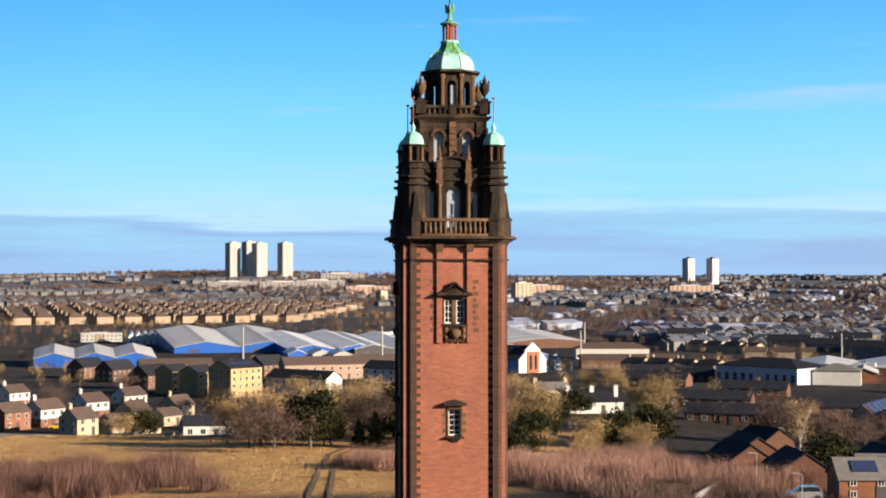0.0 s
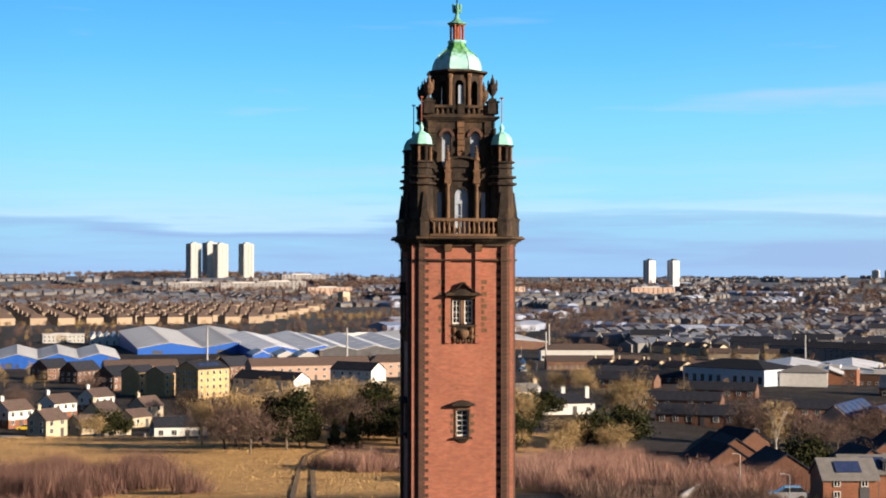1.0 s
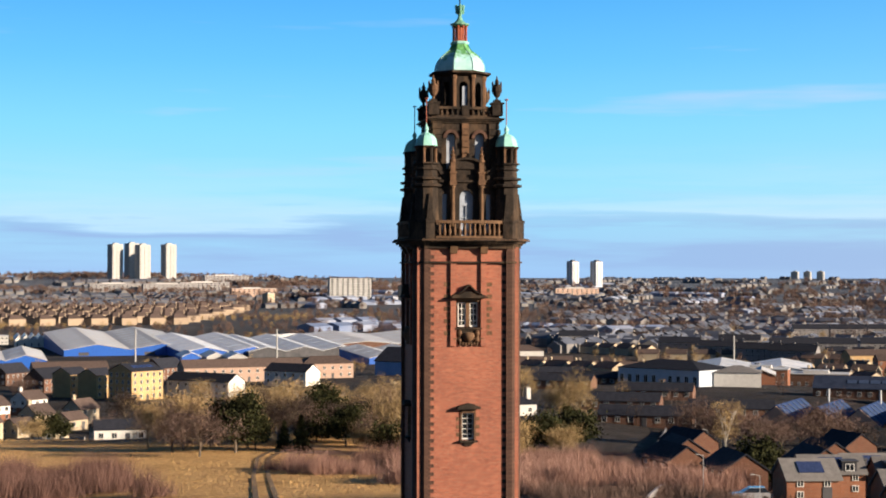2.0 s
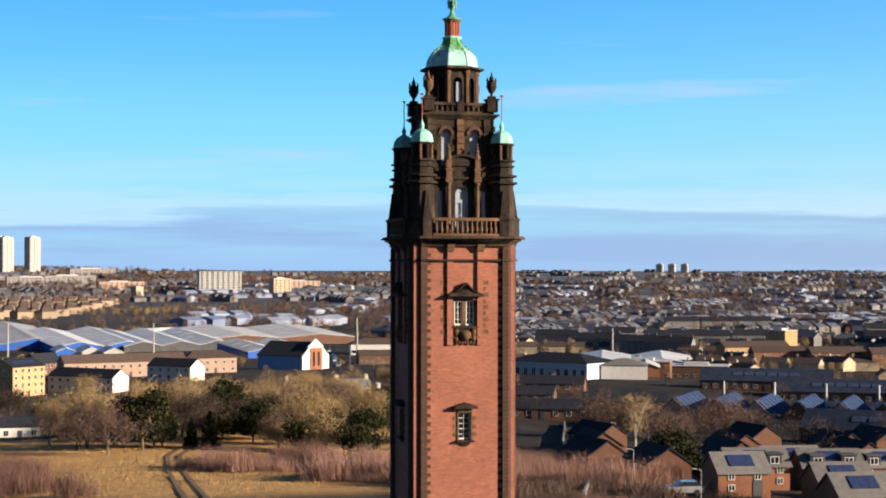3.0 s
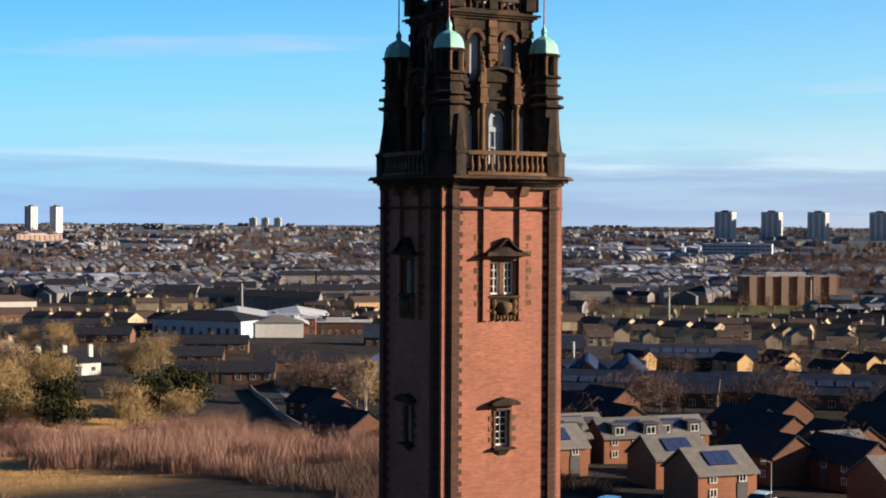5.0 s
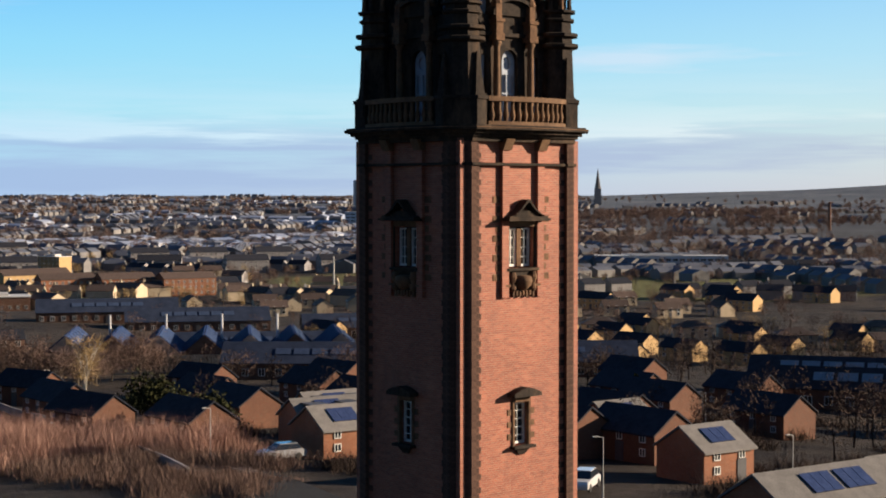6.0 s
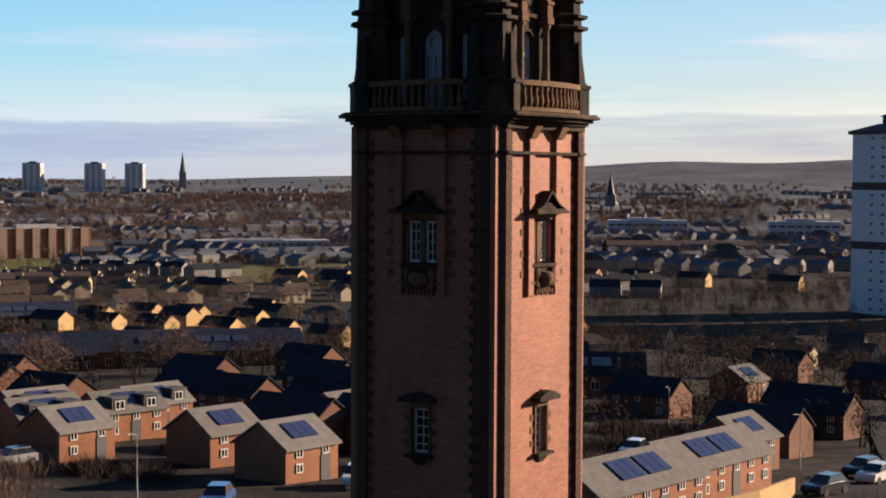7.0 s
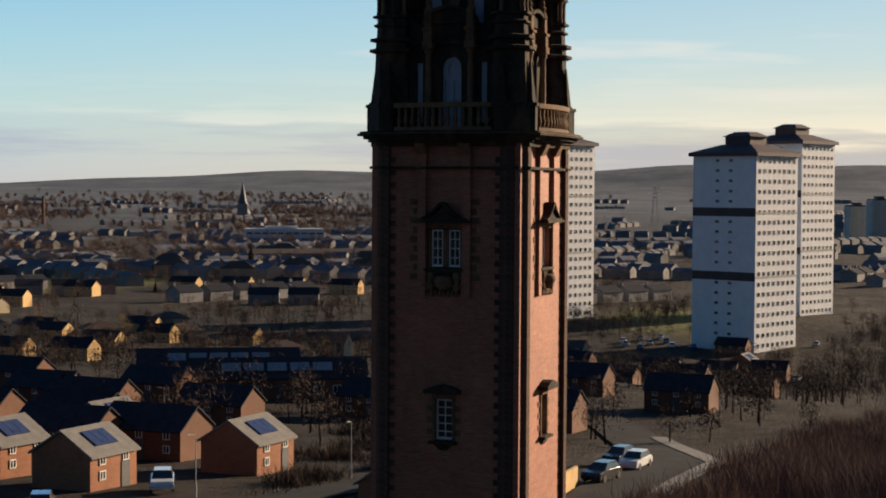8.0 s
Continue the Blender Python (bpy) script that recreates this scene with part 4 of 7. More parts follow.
def window_mesh(w, h):
    key = (round(w, 2), round(h, 2))
    if key not in WINDOW_MESHES:
        bm = bmesh.new()
        t = 0.07
        xs, zs = (-w / 2, -w / 2 + t, -t / 2, t / 2, w / 2 - t, w / 2), (0, t, h - t, h)
        grid = [[bm.verts.new((x, -0.06, z)) for z in zs] for x in xs]
        for i in range(5):
            for k in range(3):
                c = [grid[i][k], grid[i + 1][k], grid[i + 1][k + 1], grid[i][k + 1]]
                if i in (1, 3) and k == 1:
                    inner = [bm.verts.new((v.co.x, -0.015, v.co.z)) for v in c]
                    for n in range(4):
                        bm.faces.new((c[n], c[(n + 1) % 4], inner[(n + 1) % 4], inner[n]))
                    bm.faces.new(inner).material_index = 1
                else:
                    bm.faces.new(c)
        rim = [grid[i][0] for i in range(6)] + [grid[5][1], grid[5][2]] + [grid[i][3] for i in range(5, -1, -1)] + [grid[0][2], grid[0][1]]
        back = [bm.verts.new((v.co.x, 0.03, v.co.z)) for v in rim]
        for n in range(len(rim)):
            bm.faces.new((rim[n], back[n], back[(n + 1) % len(rim)], rim[(n + 1) % len(rim)]))
        bmesh.ops.recalc_face_normals(bm, faces=bm.faces)
        me = bpy.data.meshes.new("window")
        bm.to_mesh(me)
        bm.free()
        me.materials.append(M_WHITE)
        me.materials.append(M_GLASS)
        WINDOW_MESHES[key] = me
    return WINDOW_MESHES[key]


def site(x, y, heading, lift=0.0):
    """A pose on the ground whose front looks to that compass heading."""
    return pose(x, y, ground_z(x, y) + lift, 0, 0, 180 - heading)


def wall_faces(w, d):
    """For each side: its pose (front at -y) and its length."""
    return {"front": (Matrix.Translation((0, -d / 2, 0)), w), "back": (Matrix.Translation((0, d / 2, 0)) @ Matrix.Rotation(math.pi, 4, "Z"), w),
            "left": (Matrix.Translation((-w / 2, 0, 0)) @ Matrix.Rotation(-math.pi / 2, 4, "Z"), d), "right": (Matrix.Translation((w / 2, 0, 0)) @ Matrix.Rotation(math.pi / 2, 4, "Z"), d)}


def building(name, label, category, m, w, d, h, rise, wall, roof, shape="gable", storeys=2, glazed=("front", "back"), pitch=2.6, chimneys=0, door=True, panels=0, lower=None, dormers=0, over=0.3, group="", win=(1.1, 1.2), deep=3.0, panel_mat=None):
    b = thing(name, m, label, category, group)
    bm = bmesh.new()
    if shape == "gable":
        for x0, x1 in ((-w / 2, w / 2),):
            prof = [(-d / 2, -deep), (d / 2, -deep), (d / 2, h), (0, h + rise), (-d / 2, h)]
            a = [bm.verts.new((x0, y, z)) for y, z in prof]
            c = [bm.verts.new((x1, y, z)) for y, z in prof]
            bm.faces.new(a)
            bm.faces.new(c[::-1])
            for i in range(5):
                bm.faces.new((a[i], a[(i + 1) % 5], c[(i + 1) % 5], c[i]))
    else:
        box(bm, -w / 2, w / 2, -d / 2, d / 2, -deep, h)
    body = part("wall", bm, wall, b)
    if lower:
        bm = bmesh.new()
        box(bm, -w / 2 - 0.03, w / 2 + 0.03, -d / 2 - 0.03, d / 2 + 0.03, -deep, h * 0.48)
        part("lower_wall", bm, lower, body)
    bm = bmesh.new()
    t = 0.16
    if shape == "gable":
        s = rise / (d / 2)
        yo = d / 2 + over
        zo = h - over * s
        prof = [(-yo, zo + 0.03), (0, h + rise + 0.03), (yo, zo + 0.03), (yo, zo + 0.03 + t), (0, h + rise + t + 0.04), (-yo, zo + 0.03 + t)]
        xo = w / 2 + over * 0.6
        a = [bm.verts.new((-xo, y, z)) for y, z in prof]
        c = [bm.verts.new((xo, y, z)) for y, z in prof]
        for quad in ((0, 1, 4, 5), (1, 2, 3, 4)):
            bm.faces.new([a[i] for i in quad])
            bm.faces.new([c[i] for i in quad[::-1]])
        for i in range(6):
            bm.faces.new((a[i], a[(i + 1) % 6], c[(i + 1) % 6], c[i]))
    elif shape == "hip":
        xo, yo = w / 2 + over, d / 2 + over
        r = max(w / 2 - d / 2, 0.05)
        lo = [bm.verts.new(p) for p in ((-xo, -yo, h), (xo, -yo, h), (xo, yo, h), (-xo, yo, h))]
        mid = [bm.verts.new(p) for p in ((-xo, -yo, h + 0.14), (xo, -yo, h + 0.14), (xo, yo, h + 0.14), (-xo, yo, h + 0.14))]
        p0, p1 = bm.verts.new((-r, 0, h + rise)), bm.verts.new((r, 0, h + rise))
        bm.faces.new(lo[::-1])
        for i in range(4):
            bm.faces.new((lo[i], lo[(i + 1) % 4], mid[(i + 1) % 4], mid[i]))
        bm.faces.new((mid[0], mid[1], p1, p0))
        bm.faces.new((mid[1], mid[2], p1))
        bm.faces.new((mid[2], mid[3], p0, p1))
        bm.faces.new((mid[3], mid[0], p0))
    else:
        box(bm, -w / 2 - over, w / 2 + over, -d / 2 - over, d / 2 + over, h, h + 0.3)
        box(bm, -w / 4, w / 6, -d / 4, d / 4, h + 0.3, h + 0.3 + max(rise, 0.2))
    rf = part("roof", bm, roof, b)
    sides = wall_faces(w, d)
    for side in glazed:
        sm, length = sides[side]
        n = max(1, int(length / pitch))
        for s in range(storeys):
            z = 0.9 + s * (h - 0.5) / storeys
            if z + win[1] > h and shape != "gable":
                continue
            for i in range(n):
                u = (i + 0.5) / n * length - length / 2
                if door and s == 0 and side == "front" and i == n // 2:
                    bm = bmesh.new()
                    box(bm, u - 0.5, u + 0.5, -0.07, 0.02, -0.3, 2.0)
                    bm.transform(sm)
                    part("door", bm, M_CLAD_DARK, b)
                    continue
                piece("window", window_mesh(*win), b, sm @ Matrix.Translation((u, -0.03, z)))
    for i in range(chimneys):
        x = (-w / 2 + 0.6, w / 2 - 0.6, 0)[i % 3]
        bm = bmesh.new()
        box(bm, x - 0.45, x + 0.45, -0.35, 0.35, h + rise * 0.4, h + rise + 1.0)
        box(bm, x - 0.52, x + 0.52, -0.42, 0.42, h + rise + 1.0, h + rise + 1.12)
        for k in (-0.22, 0.22):
            lathe(bm, [(0.11, h + rise + 1.1), (0.1, h + rise + 1.45)], 6, (x + k, 0))
        part("chimney", bm, wall, rf)
    if shape == "gable":
        s = rise / (d / 2)
        ang = math.atan(s)
        for i in range(panels):
            pw = min(2.6, w / (panels + 0.6))
            x = (i - (panels - 1) / 2) * (pw + 0.5)
            bm = bmesh.new()
            box(bm, -pw / 2, pw / 2, -0.9, 0.9, 0.05, 0.11)
            for c in range(1, 3):
                box(bm, -pw / 2 + pw * c / 3 - 0.02, -pw / 2 + pw * c / 3 + 0.02, -0.9, 0.9, 0.11, 0.125)
            bm.transform(Matrix.Translation((x, -d / 4, h + rise / 2 + 0.2)) @ Matrix.Rotation(ang, 4, "X"))
            part("rooflight" if panel_mat else "solar_panel", bm, panel_mat or M_SOLAR, rf, "pale rooflight" if panel_mat else "dark blue solar panel")
        for i in range(dormers):
            x = (i - (dormers - 1) / 2) * w * 0.5
            bm = bmesh.new()
            box(bm, x - 0.8, x + 0.8, -d / 2 + 0.1, -d / 6, h, h + 1.25)
            box(bm, x - 0.95, x + 0.95, -d / 2 - 0.1, -d / 8, h + 1.25, h + 1.4)
            dm = part("dormer", bm, M_CLAD_DARK, rf)
            piece("window", window_mesh(1.0, 0.8), dm, Matrix.Translation((x, -d / 2 + 0.08, h + 0.25)))
    return b


def copies(first, spots, lift=0.0):
    for x, y, heading in spots:
        copy_thing(first, site(x, y, heading, lift))

# ---------------------------------------------------------------- houses north of the field
semi = building("semi_detached_house", "two-storey house, white above brick, with brown tiled roof", "house", site(-71, 325, 130), 8.0, 6.4, 4.5, 2.2, M_HARL_WHITE, M_TILE_BROWN, chimneys=1, lower=M_HOUSE_BRICK, group="houses at the field's edge", glazed=("front", "left"))
copies(semi, [(-63.5, 354, 130), (-56.5, 388, 130), (-94, 415, 128)])
building("semi_detached_house", "orange brick house with a brown roof beside a parked car", "house", site(-78, 314, 130), 8.0, 7.0, 4.4, 2.2, M_HOUSE_BRICK, M_TILE_BROWN, glazed=("front",))
gab = building("detached_house", "cream harled house with tall chimney and brown roof", "house", site(-59, 297, 128), 6.8, 6.0, 4.0, 2.3, M_HARL, M_TILE_BROWN, chimneys=1, group="houses at the field's edge", glazed=("front", "left"))
copies(gab, [(-49, 322, 128), (-39.4, 340, 130)])
low = building("bungalow", "low cream cottage with a brown tiled roof", "house", site(-51.5, 304, 130), 6.5, 5.5, 2.6, 1.7, M_HARL, M_TILE_BROWN, storeys=1, group="cottages at the field's edge", glazed=("front", "left"))
copies(low, [(-41, 322, 130), (-43, 283, 150), (-30, 268, 165)])
building("bungalow", "long low white cottage with a dark roof under trees", "house", site(-27, 262, 175), 11, 5.5, 2.8, 1.7, M_HARL_WHITE, M_TILE_DARK, storeys=1)
flats = building("apartment_block", "yellow harled four-storey flats with solar panels on a grey roof", "apartment block", site(-28, 440, 135), 13.5, 10.5, 9.4, 2.2, M_HARL_YELLOW, M_TILE_DARK, storeys=4, glazed=("front", "left"), win=(1.0, 1.3), panels=3)
small = building("apartment_block", "small yellow harled flats with a dark roof", "apartment block", site(-50, 470, 130), 9, 8, 7.6, 2.0, M_HARL_YELLOW, M_TILE_DARK, storeys=3, glazed=("front",))
copies(small, [(-41, 458, 130)])
dk = building("house_row", "brown brick row with dark pitched roofs", "house", site(-79, 562, 125), 14, 9, 5.0, 3.4, M_HOUSE_BROWN, M_TILE_DARK, glazed=("front", "left"))
copies(dk, [(-60, 500, 125), (-95, 600, 125), (-20, 560, 130)])
building("terrace_row", "long pinkish two-storey terrace with a brown roof", "terrace", site(8, 512, 165), 45, 9, 5.6, 2.6, M_HARL_PINK, M_TILE_BROWN, pitch=3.2, glazed=("front",))
building("terrace_row", "white terrace with a dark slate roof behind the trees", "terrace", site(-6, 446, 222), 26, 8, 5.0, 2.4, M_HARL_WHITE, M_TILE_DARK, pitch=3.2, glazed=("front",))
building("terrace_row", "white terrace with a dark slate roof behind the trees", "terrace", site(24, 476, 222), 18, 8, 5.0, 2.4, M_HARL_WHITE, M_TILE_DARK, pitch=3.2, glazed=("front",))
building("terrace_row", "pinkish terrace with a hipped brown roof", "terrace", site(40, 530, 165), 20, 9, 5.6, 2.8, M_HARL_PINK, M_TILE_BROWN, "hip", pitch=3.2, glazed=("front",))
building("terrace_row", "long pinkish terrace with a brown roof near the sheds", "terrace", site(-58, 590, 165), 30, 9, 5.4, 2.4, M_HARL_PINK, M_TILE_BROWN, pitch=3.2, glazed=("front",))


def shed(name, label, x, y, heading, w, d, h, rise, wall, roof, bays=1, kind="warehouse", climb=0.055):
    """A wide low shed: the gable looks to the front; several bays side by side."""
    b = thing(name, site(x, y, heading), label, kind)
    for k in range(bays):
        x0 = (k - (bays - 1) / 2) * w
        bm = bmesh.new()
        pierced(bm, [(x0 - w / 2, -3), (x0 + w / 2, -3), (x0 + w / 2, h), (x0, h + rise), (x0 - w / 2, h)], [rect_outline(x0 - w * 0.2, w * 0.16, 0.1, h * 0.6)], -d / 2, d / 2)
        for v in bm.verts:
            if v.co.z > h - 0.1:
                v.co.z += (v.co.y + d / 2) * climb
        body = part("wall", bm, wall, b)
        bm = bmesh.new()
        box(bm, x0 - w * 0.28, x0 - w * 0.12, -d / 2 + 0.2, -d / 2 + 0.3, 0.1, h * 0.6)
        part("shutter", bm, M_CLAD_DARK, body)
        bm = bmesh.new()
        for s in (-1, 1):
            prof = [(x0, h + rise + 0.04), (x0 + s * (w / 2 + 0.3), h - 0.02), (x0 + s * (w / 2 + 0.3), h + 0.2), (x0, h + rise + 0.28)]
            a = [bm.verts.new((u, -d / 2 - 0.4, z)) for u, z in prof]
            c = [bm.verts.new((u, d / 2 + 0.4, z)) for u, z in prof]
            bm.faces.new(a)
            bm.faces.new(c[::-1])
            for i in range(4):
                bm.faces.new((a[i], a[(i + 1) % 4], c[(i + 1) % 4], c[i]))
        for v in bm.verts:
            v.co.z += (v.co.y + d / 2) * climb
        rf = part("roof", bm, roof, b)
        n = max(2, int(d / 12))
        for i in range(n):
            for s in (-1, 1):
                bm = bmesh.new()
                box(bm, -w * 0.16, w * 0.16, -0.6, 0.6, 0.0, 0.08)
                bm.transform(Matrix.Translation((x0 + s * w / 4, -d / 2 + (i + 0.5) * d / n, h + rise / 2 + 0.3 + (i + 0.5) * d / n * climb)) @ Matrix.Rotation(math.atan(climb), 4, "X") @ Matrix.Rotation(s * math.atan(rise / (w / 2)), 4, "Y"))
                part("rooflight", bm, M_PALE, rf)
    return b


shed("warehouse", "bright blue clad warehouse with grey sheet roofs", -107, 725, 172, 19, 46, 4.2, 2.6, M_BLUE, M_SHEET_GREY, 3)
shed("warehouse", "large blue warehouse with a broad grey-white roof", -50, 890, 170, 36, 110, 3.2, 3.0, M_BLUE, M_SHEET_GREY, 2)
shed("warehouse", "blue warehouse with pale grey roof", 4, 850, 168, 26, 90, 3.0, 2.6, M_BLUE, M_SHEET, 2)
shed("warehouse", "dark walled warehouse with white sheet roofs", 46, 850, 168, 21, 80, 3.0, 2.4, M_CLAD_DARK, M_SHEET, 3)
shed("warehouse", "low blue warehouse with grey roof and white door", 95, 760, 168, 20, 50, 3.0, 2.2, M_BLUE, M_SHEET_GREY, 2)
shed("warehouse", "long grey roofed warehouse", 110, 900, 168, 46, 70, 4.0, 2.0, M_HOUSE_BROWN, M_SHEET_GREY, 2)
for x, y in ((-9, 762), (3.5, 760), (14, 750)):
    shed("workshop", "small white-roofed workshop beside the warehouses", x, y, 168, 10, 14, 3.0, 2.2, M_BLUE if x < 0 else M_CONCRETE, M_SHEET, 1, "workshop")
for i in range(7):
    shed("workshop", "narrow white gabled workshop in a row", -112 + 4.4 * i, 957 - i, 172, 4.3, 18, 4.2, 3.0, M_HARL_WHITE, M_SHEET, 1, "workshop")
building("office_block", "low grey and white office block beside the sheds", "office", site(-134, 985, 170), 26, 12, 5.5, 0.4, M_CONCRETE, M_SHEET_GREY, "flat", storeys=2, glazed=("front",))
building("office_block", "low white office block beside the sheds", "office", site(60, 985, 165), 30, 12, 5.5, 0.4, M_HARL_WHITE, M_SHEET, "flat", storeys=2, glazed=("front",))

# the white building with an orange pedimented front
hall = thing("meeting_hall", site(78, 556, 135), "white gabled hall with an orange arched front and dark roof", "hall")
bm = bmesh.new()
pierced(bm, [(-9, -3), (9, -3), (9, 5.5), (5, 8.4), (5, 9.2), (0, 12.2), (-5, 9.2), (-5, 8.4), (-9, 5.5)], [arch_outline(s * 1.6, 1.5, 1.5, 7.2) for s in (-1, 1)], -9, -8.4)
part("front_wall", bm, M_HARL_WHITE, hall)
bm = bmesh.new()
pierced(bm, rect_outline(0, 8, 0.2, 8.6), [arch_outline(s * 1.6, 1.4, 1.5, 7.1) for s in (-1, 1)], -9.25, -9.0)
part("brick_panel", bm, M_HOUSE_BRICK, hall)
bm = bmesh.new()
box(bm, -3, 3, -8.5, -8.4, 1, 7.4)
part("glass", bm, M_GLASS, hall)
bm = bmesh.new()
pierced(bm, [(-8.6, -3), (8.6, -3), (8.6, 5.5), (0, 10.6), (-8.6, 5.5)], [], -8.38, 13)
part("hall_wall", bm, M_CLAD_BLUE, hall, "pale blue clad side wall")
bm = bmesh.new()
for s in (-1, 1):
    prism(bm, [(0, -8.3), (s * 9, -8.3), (s * 9, 13.4), (0, 13.4)], 0, 0.25)
    for v in bm.verts:
        if v.co.z < 1:
            v.co.z += 10.75 - abs(v.co.x) * 0.593
part("roof", bm, M_TILE_DARK, hall)

# ---------------------------------------------------------------- north-east of the field
building("bungalow", "white bungalow with a hipped black slate roof and chimneys", "house", site(57, 270, 172), 12.5, 7.5, 2.6, 2.2, M_HARL_WHITE, M_TILE_DARK, "hip", storeys=1, glazed=("front", "right"), chimneys=3, win=(0.9, 1.0))
building("detached_house", "cream house with a pale roof among trees", "house", site(58, 336, 170), 9.5, 6, 3.2, 1.8, M_HARL, M_TILE, storeys=1, chimneys=2, glazed=("front",))
building("detached_house", "cream house with grey roof among trees", "house", site(45, 345, 165), 7, 6, 3.2, 2.2, M_HARL, M_TILE, storeys=1, chimneys=1, glazed=("front",))
building("market_hall", "long hall with a brown roof and white band of windows", "hall", site(156, 757, 185), 38, 14, 5.4, 3.0, M_HARL_WHITE, M_TILE_BROWN, "hip", storeys=1, glazed=("front",), pitch=3.4, win=(2.6, 1.6))
building("long_shed", "long dark roofed shed", "shed", site(146, 664, 185), 45, 12, 4.2, 2.4, M_HOUSE_BROWN, M_TILE_BROWN, storeys=1, glazed=("front",))
lr = building("long_shed", "low brick row with a dark pitched roof", "shed", site(118, 420, 215), 20, 7, 2.4, 1.8, M_HOUSE_BROWN, M_TILE_DARK, storeys=1, glazed=("left", "front"), group="dark roofed rows")
copies(lr, [(96, 380, 210), (110, 330, 205), (92, 300, 205), (114.5, 283.4, 200), (84, 250, 205), (150, 420, 215), (100, 460, 205), (128, 520, 200), (150, 560, 200)])
building("bakery", "white and blue walled shed with a broad black roof", "warehouse", site(136, 398, 232), 30, 17, 5.2, 2.6, M_PALE, M_TILE_DARK, "hip", storeys=1, glazed=("front",), win=(1.4, 2.4), pitch=3.0)
building("pale_annex", "white annex with a grey hipped roof", "warehouse", site(153, 388, 200), 14, 12, 4.4, 2.0, M_HARL_WHITE, M_TILE, "hip", storeys=1, glazed=())
shed("warehouse", "pale blue and white sheet-roofed warehouse", 214, 545, 200, 24, 30, 5.0, 2.0, M_PALE, M_SHEET, 2)
shed("workshop", "small orange brick workshop", 176, 430, 200, 9, 10, 3.4, 1.8, M_HOUSE_BRICK, M_SHEET_GREY, 1, "workshop")
building("brick_block", "brick industrial block with a flat grey roof", "warehouse", site(191, 469, 205), 18, 14, 6.0, 1.0, M_HOUSE_BRICK, M_SHEET_GREY, "flat", storeys=2, glazed=("front",))
building("brick_block", "brown brick industrial block with a flat roof", "warehouse", site(222, 493.7, 205), 22, 14, 5.0, 1.0, M_HOUSE_BROWN, M_SHEET_GREY, "flat", storeys=1, glazed=("front",))

# tenements
ten = building("tenement", "grey stone tenement with dark slate roof and chimneys", "tenement", site(272, 750, 215), 24, 10, 7.4, 3.0, M_HARL_GREY, M_TILE_DARK, storeys=3, glazed=("front", "left"), chimneys=3, pitch=3.0, group="tenements")
copies(ten, [(281.2, 720.5, 215), (291.5, 696.6, 215), (322.5, 780.1, 200), (345.1, 773.9, 200), (372.9, 773.3, 200), (422.3, 1001.9, 195), (447.3, 995.7, 195), (474.2, 994.9, 195), (265, 800, 215), (310, 830, 200), (232, 905, 200),
             (494.6, 846.3, 200), (527.5, 830.6, 200), (564.8, 812, 200), (440, 743.3, 215), (479.6, 717.4, 200), (522.9, 688.5, 200)])
building("apartment_block", "sandy yellow six-storey end block of flats", "apartment block", site(370, 732, 252), 15, 9, 11.5, 1.0, M_HARL_YELLOW, M_SHEET_GREY, "flat", storeys=5, glazed=("front",))
building("apartment_block", "sandy harled flats with a brown roof", "apartment block", site(318, 655, 180), 34, 11, 7.0, 2.6, M_HARL_YELLOW, M_TILE_BROWN, storeys=2, glazed=("front",))
of = building("apartment_block", "orange brick flats with a brown roof", "apartment block", site(300, 590, 190), 24, 10, 7.6, 2.4, M_HOUSE_BRICK, M_TILE_BROWN, storeys=3, glazed=("front", "left"), group="orange flats")
copies(of, [(322, 578, 190), (345, 566, 190)])

# saw-toothed factory
fac = thing("factory", site(128, 215, 214), "saw-toothed factory with glazed roof slopes tinted sky blue and pale walls", "factory")
fac.scale = (1.5, 1.3, 1.15)
bm = bmesh.new()
box(bm, -19, 19, -9, 9, -3, 3.6)
part("wall", bm, M_HARL, fac)
for i in range(7):
    x0 = -19 + i * 38 / 7
    bm = bmesh.new()
    pts = [(x0, 3.6), (x0 + 38 / 7, 3.6), (x0 + 38 / 14, 6.6)]
    pierced(bm, pts, [], -9, 9)
    tooth = part("roof_tooth", bm, M_HOUSE_BROWN if i % 2 else M_HARL_PINK, fac)
    for s in (-1, 1):
        bm = bmesh.new()
        box(bm, -2.0, 2.0, -8.8, 8.8, 0.04, 0.14)
        for k in range(6):
            box(bm, -1.9, 1.9, -8.4 + k * 3, -7.2 + k * 3, 0.15, 0.2, 1)
        bm.transform(Matrix.Translation((x0 + 38 / 14 + s * 38 / 28, 0, 5.1)) @ Matrix.Rotation(s * 0.835, 4, "Y"))
        part("glazed_slope", bm, (M_FACTORY_BLUE, M_ROOFLIGHT), tooth, "glazed roof slope tinted with sky blue")
for i in range(4):
    bm = bmesh.new()
    lathe(bm, [(0.15, 3.0), (0.14, 8.6), (0.19, 8.7)], 8, (-12 + i * 7, 6))
    part("flue", bm, M_SHEET, fac)
lf = building("long_shed", "long shed with a dark roof and blue rooflights", "shed", site(187.3, 310.4, 210), 36, 11, 3.0, 3.0, M_HOUSE_BROWN, M_ROOF_BLUE, storeys=1, panels=6, glazed=("front",), panel_mat=M_ROOFLIGHT)
copies(lf, [(219.6, 279.5, 212), (175.8, 335.5, 208), (129.6, 178.7, 222), (158.3, 159.3, 224), (157.7, 240.5, 214)])

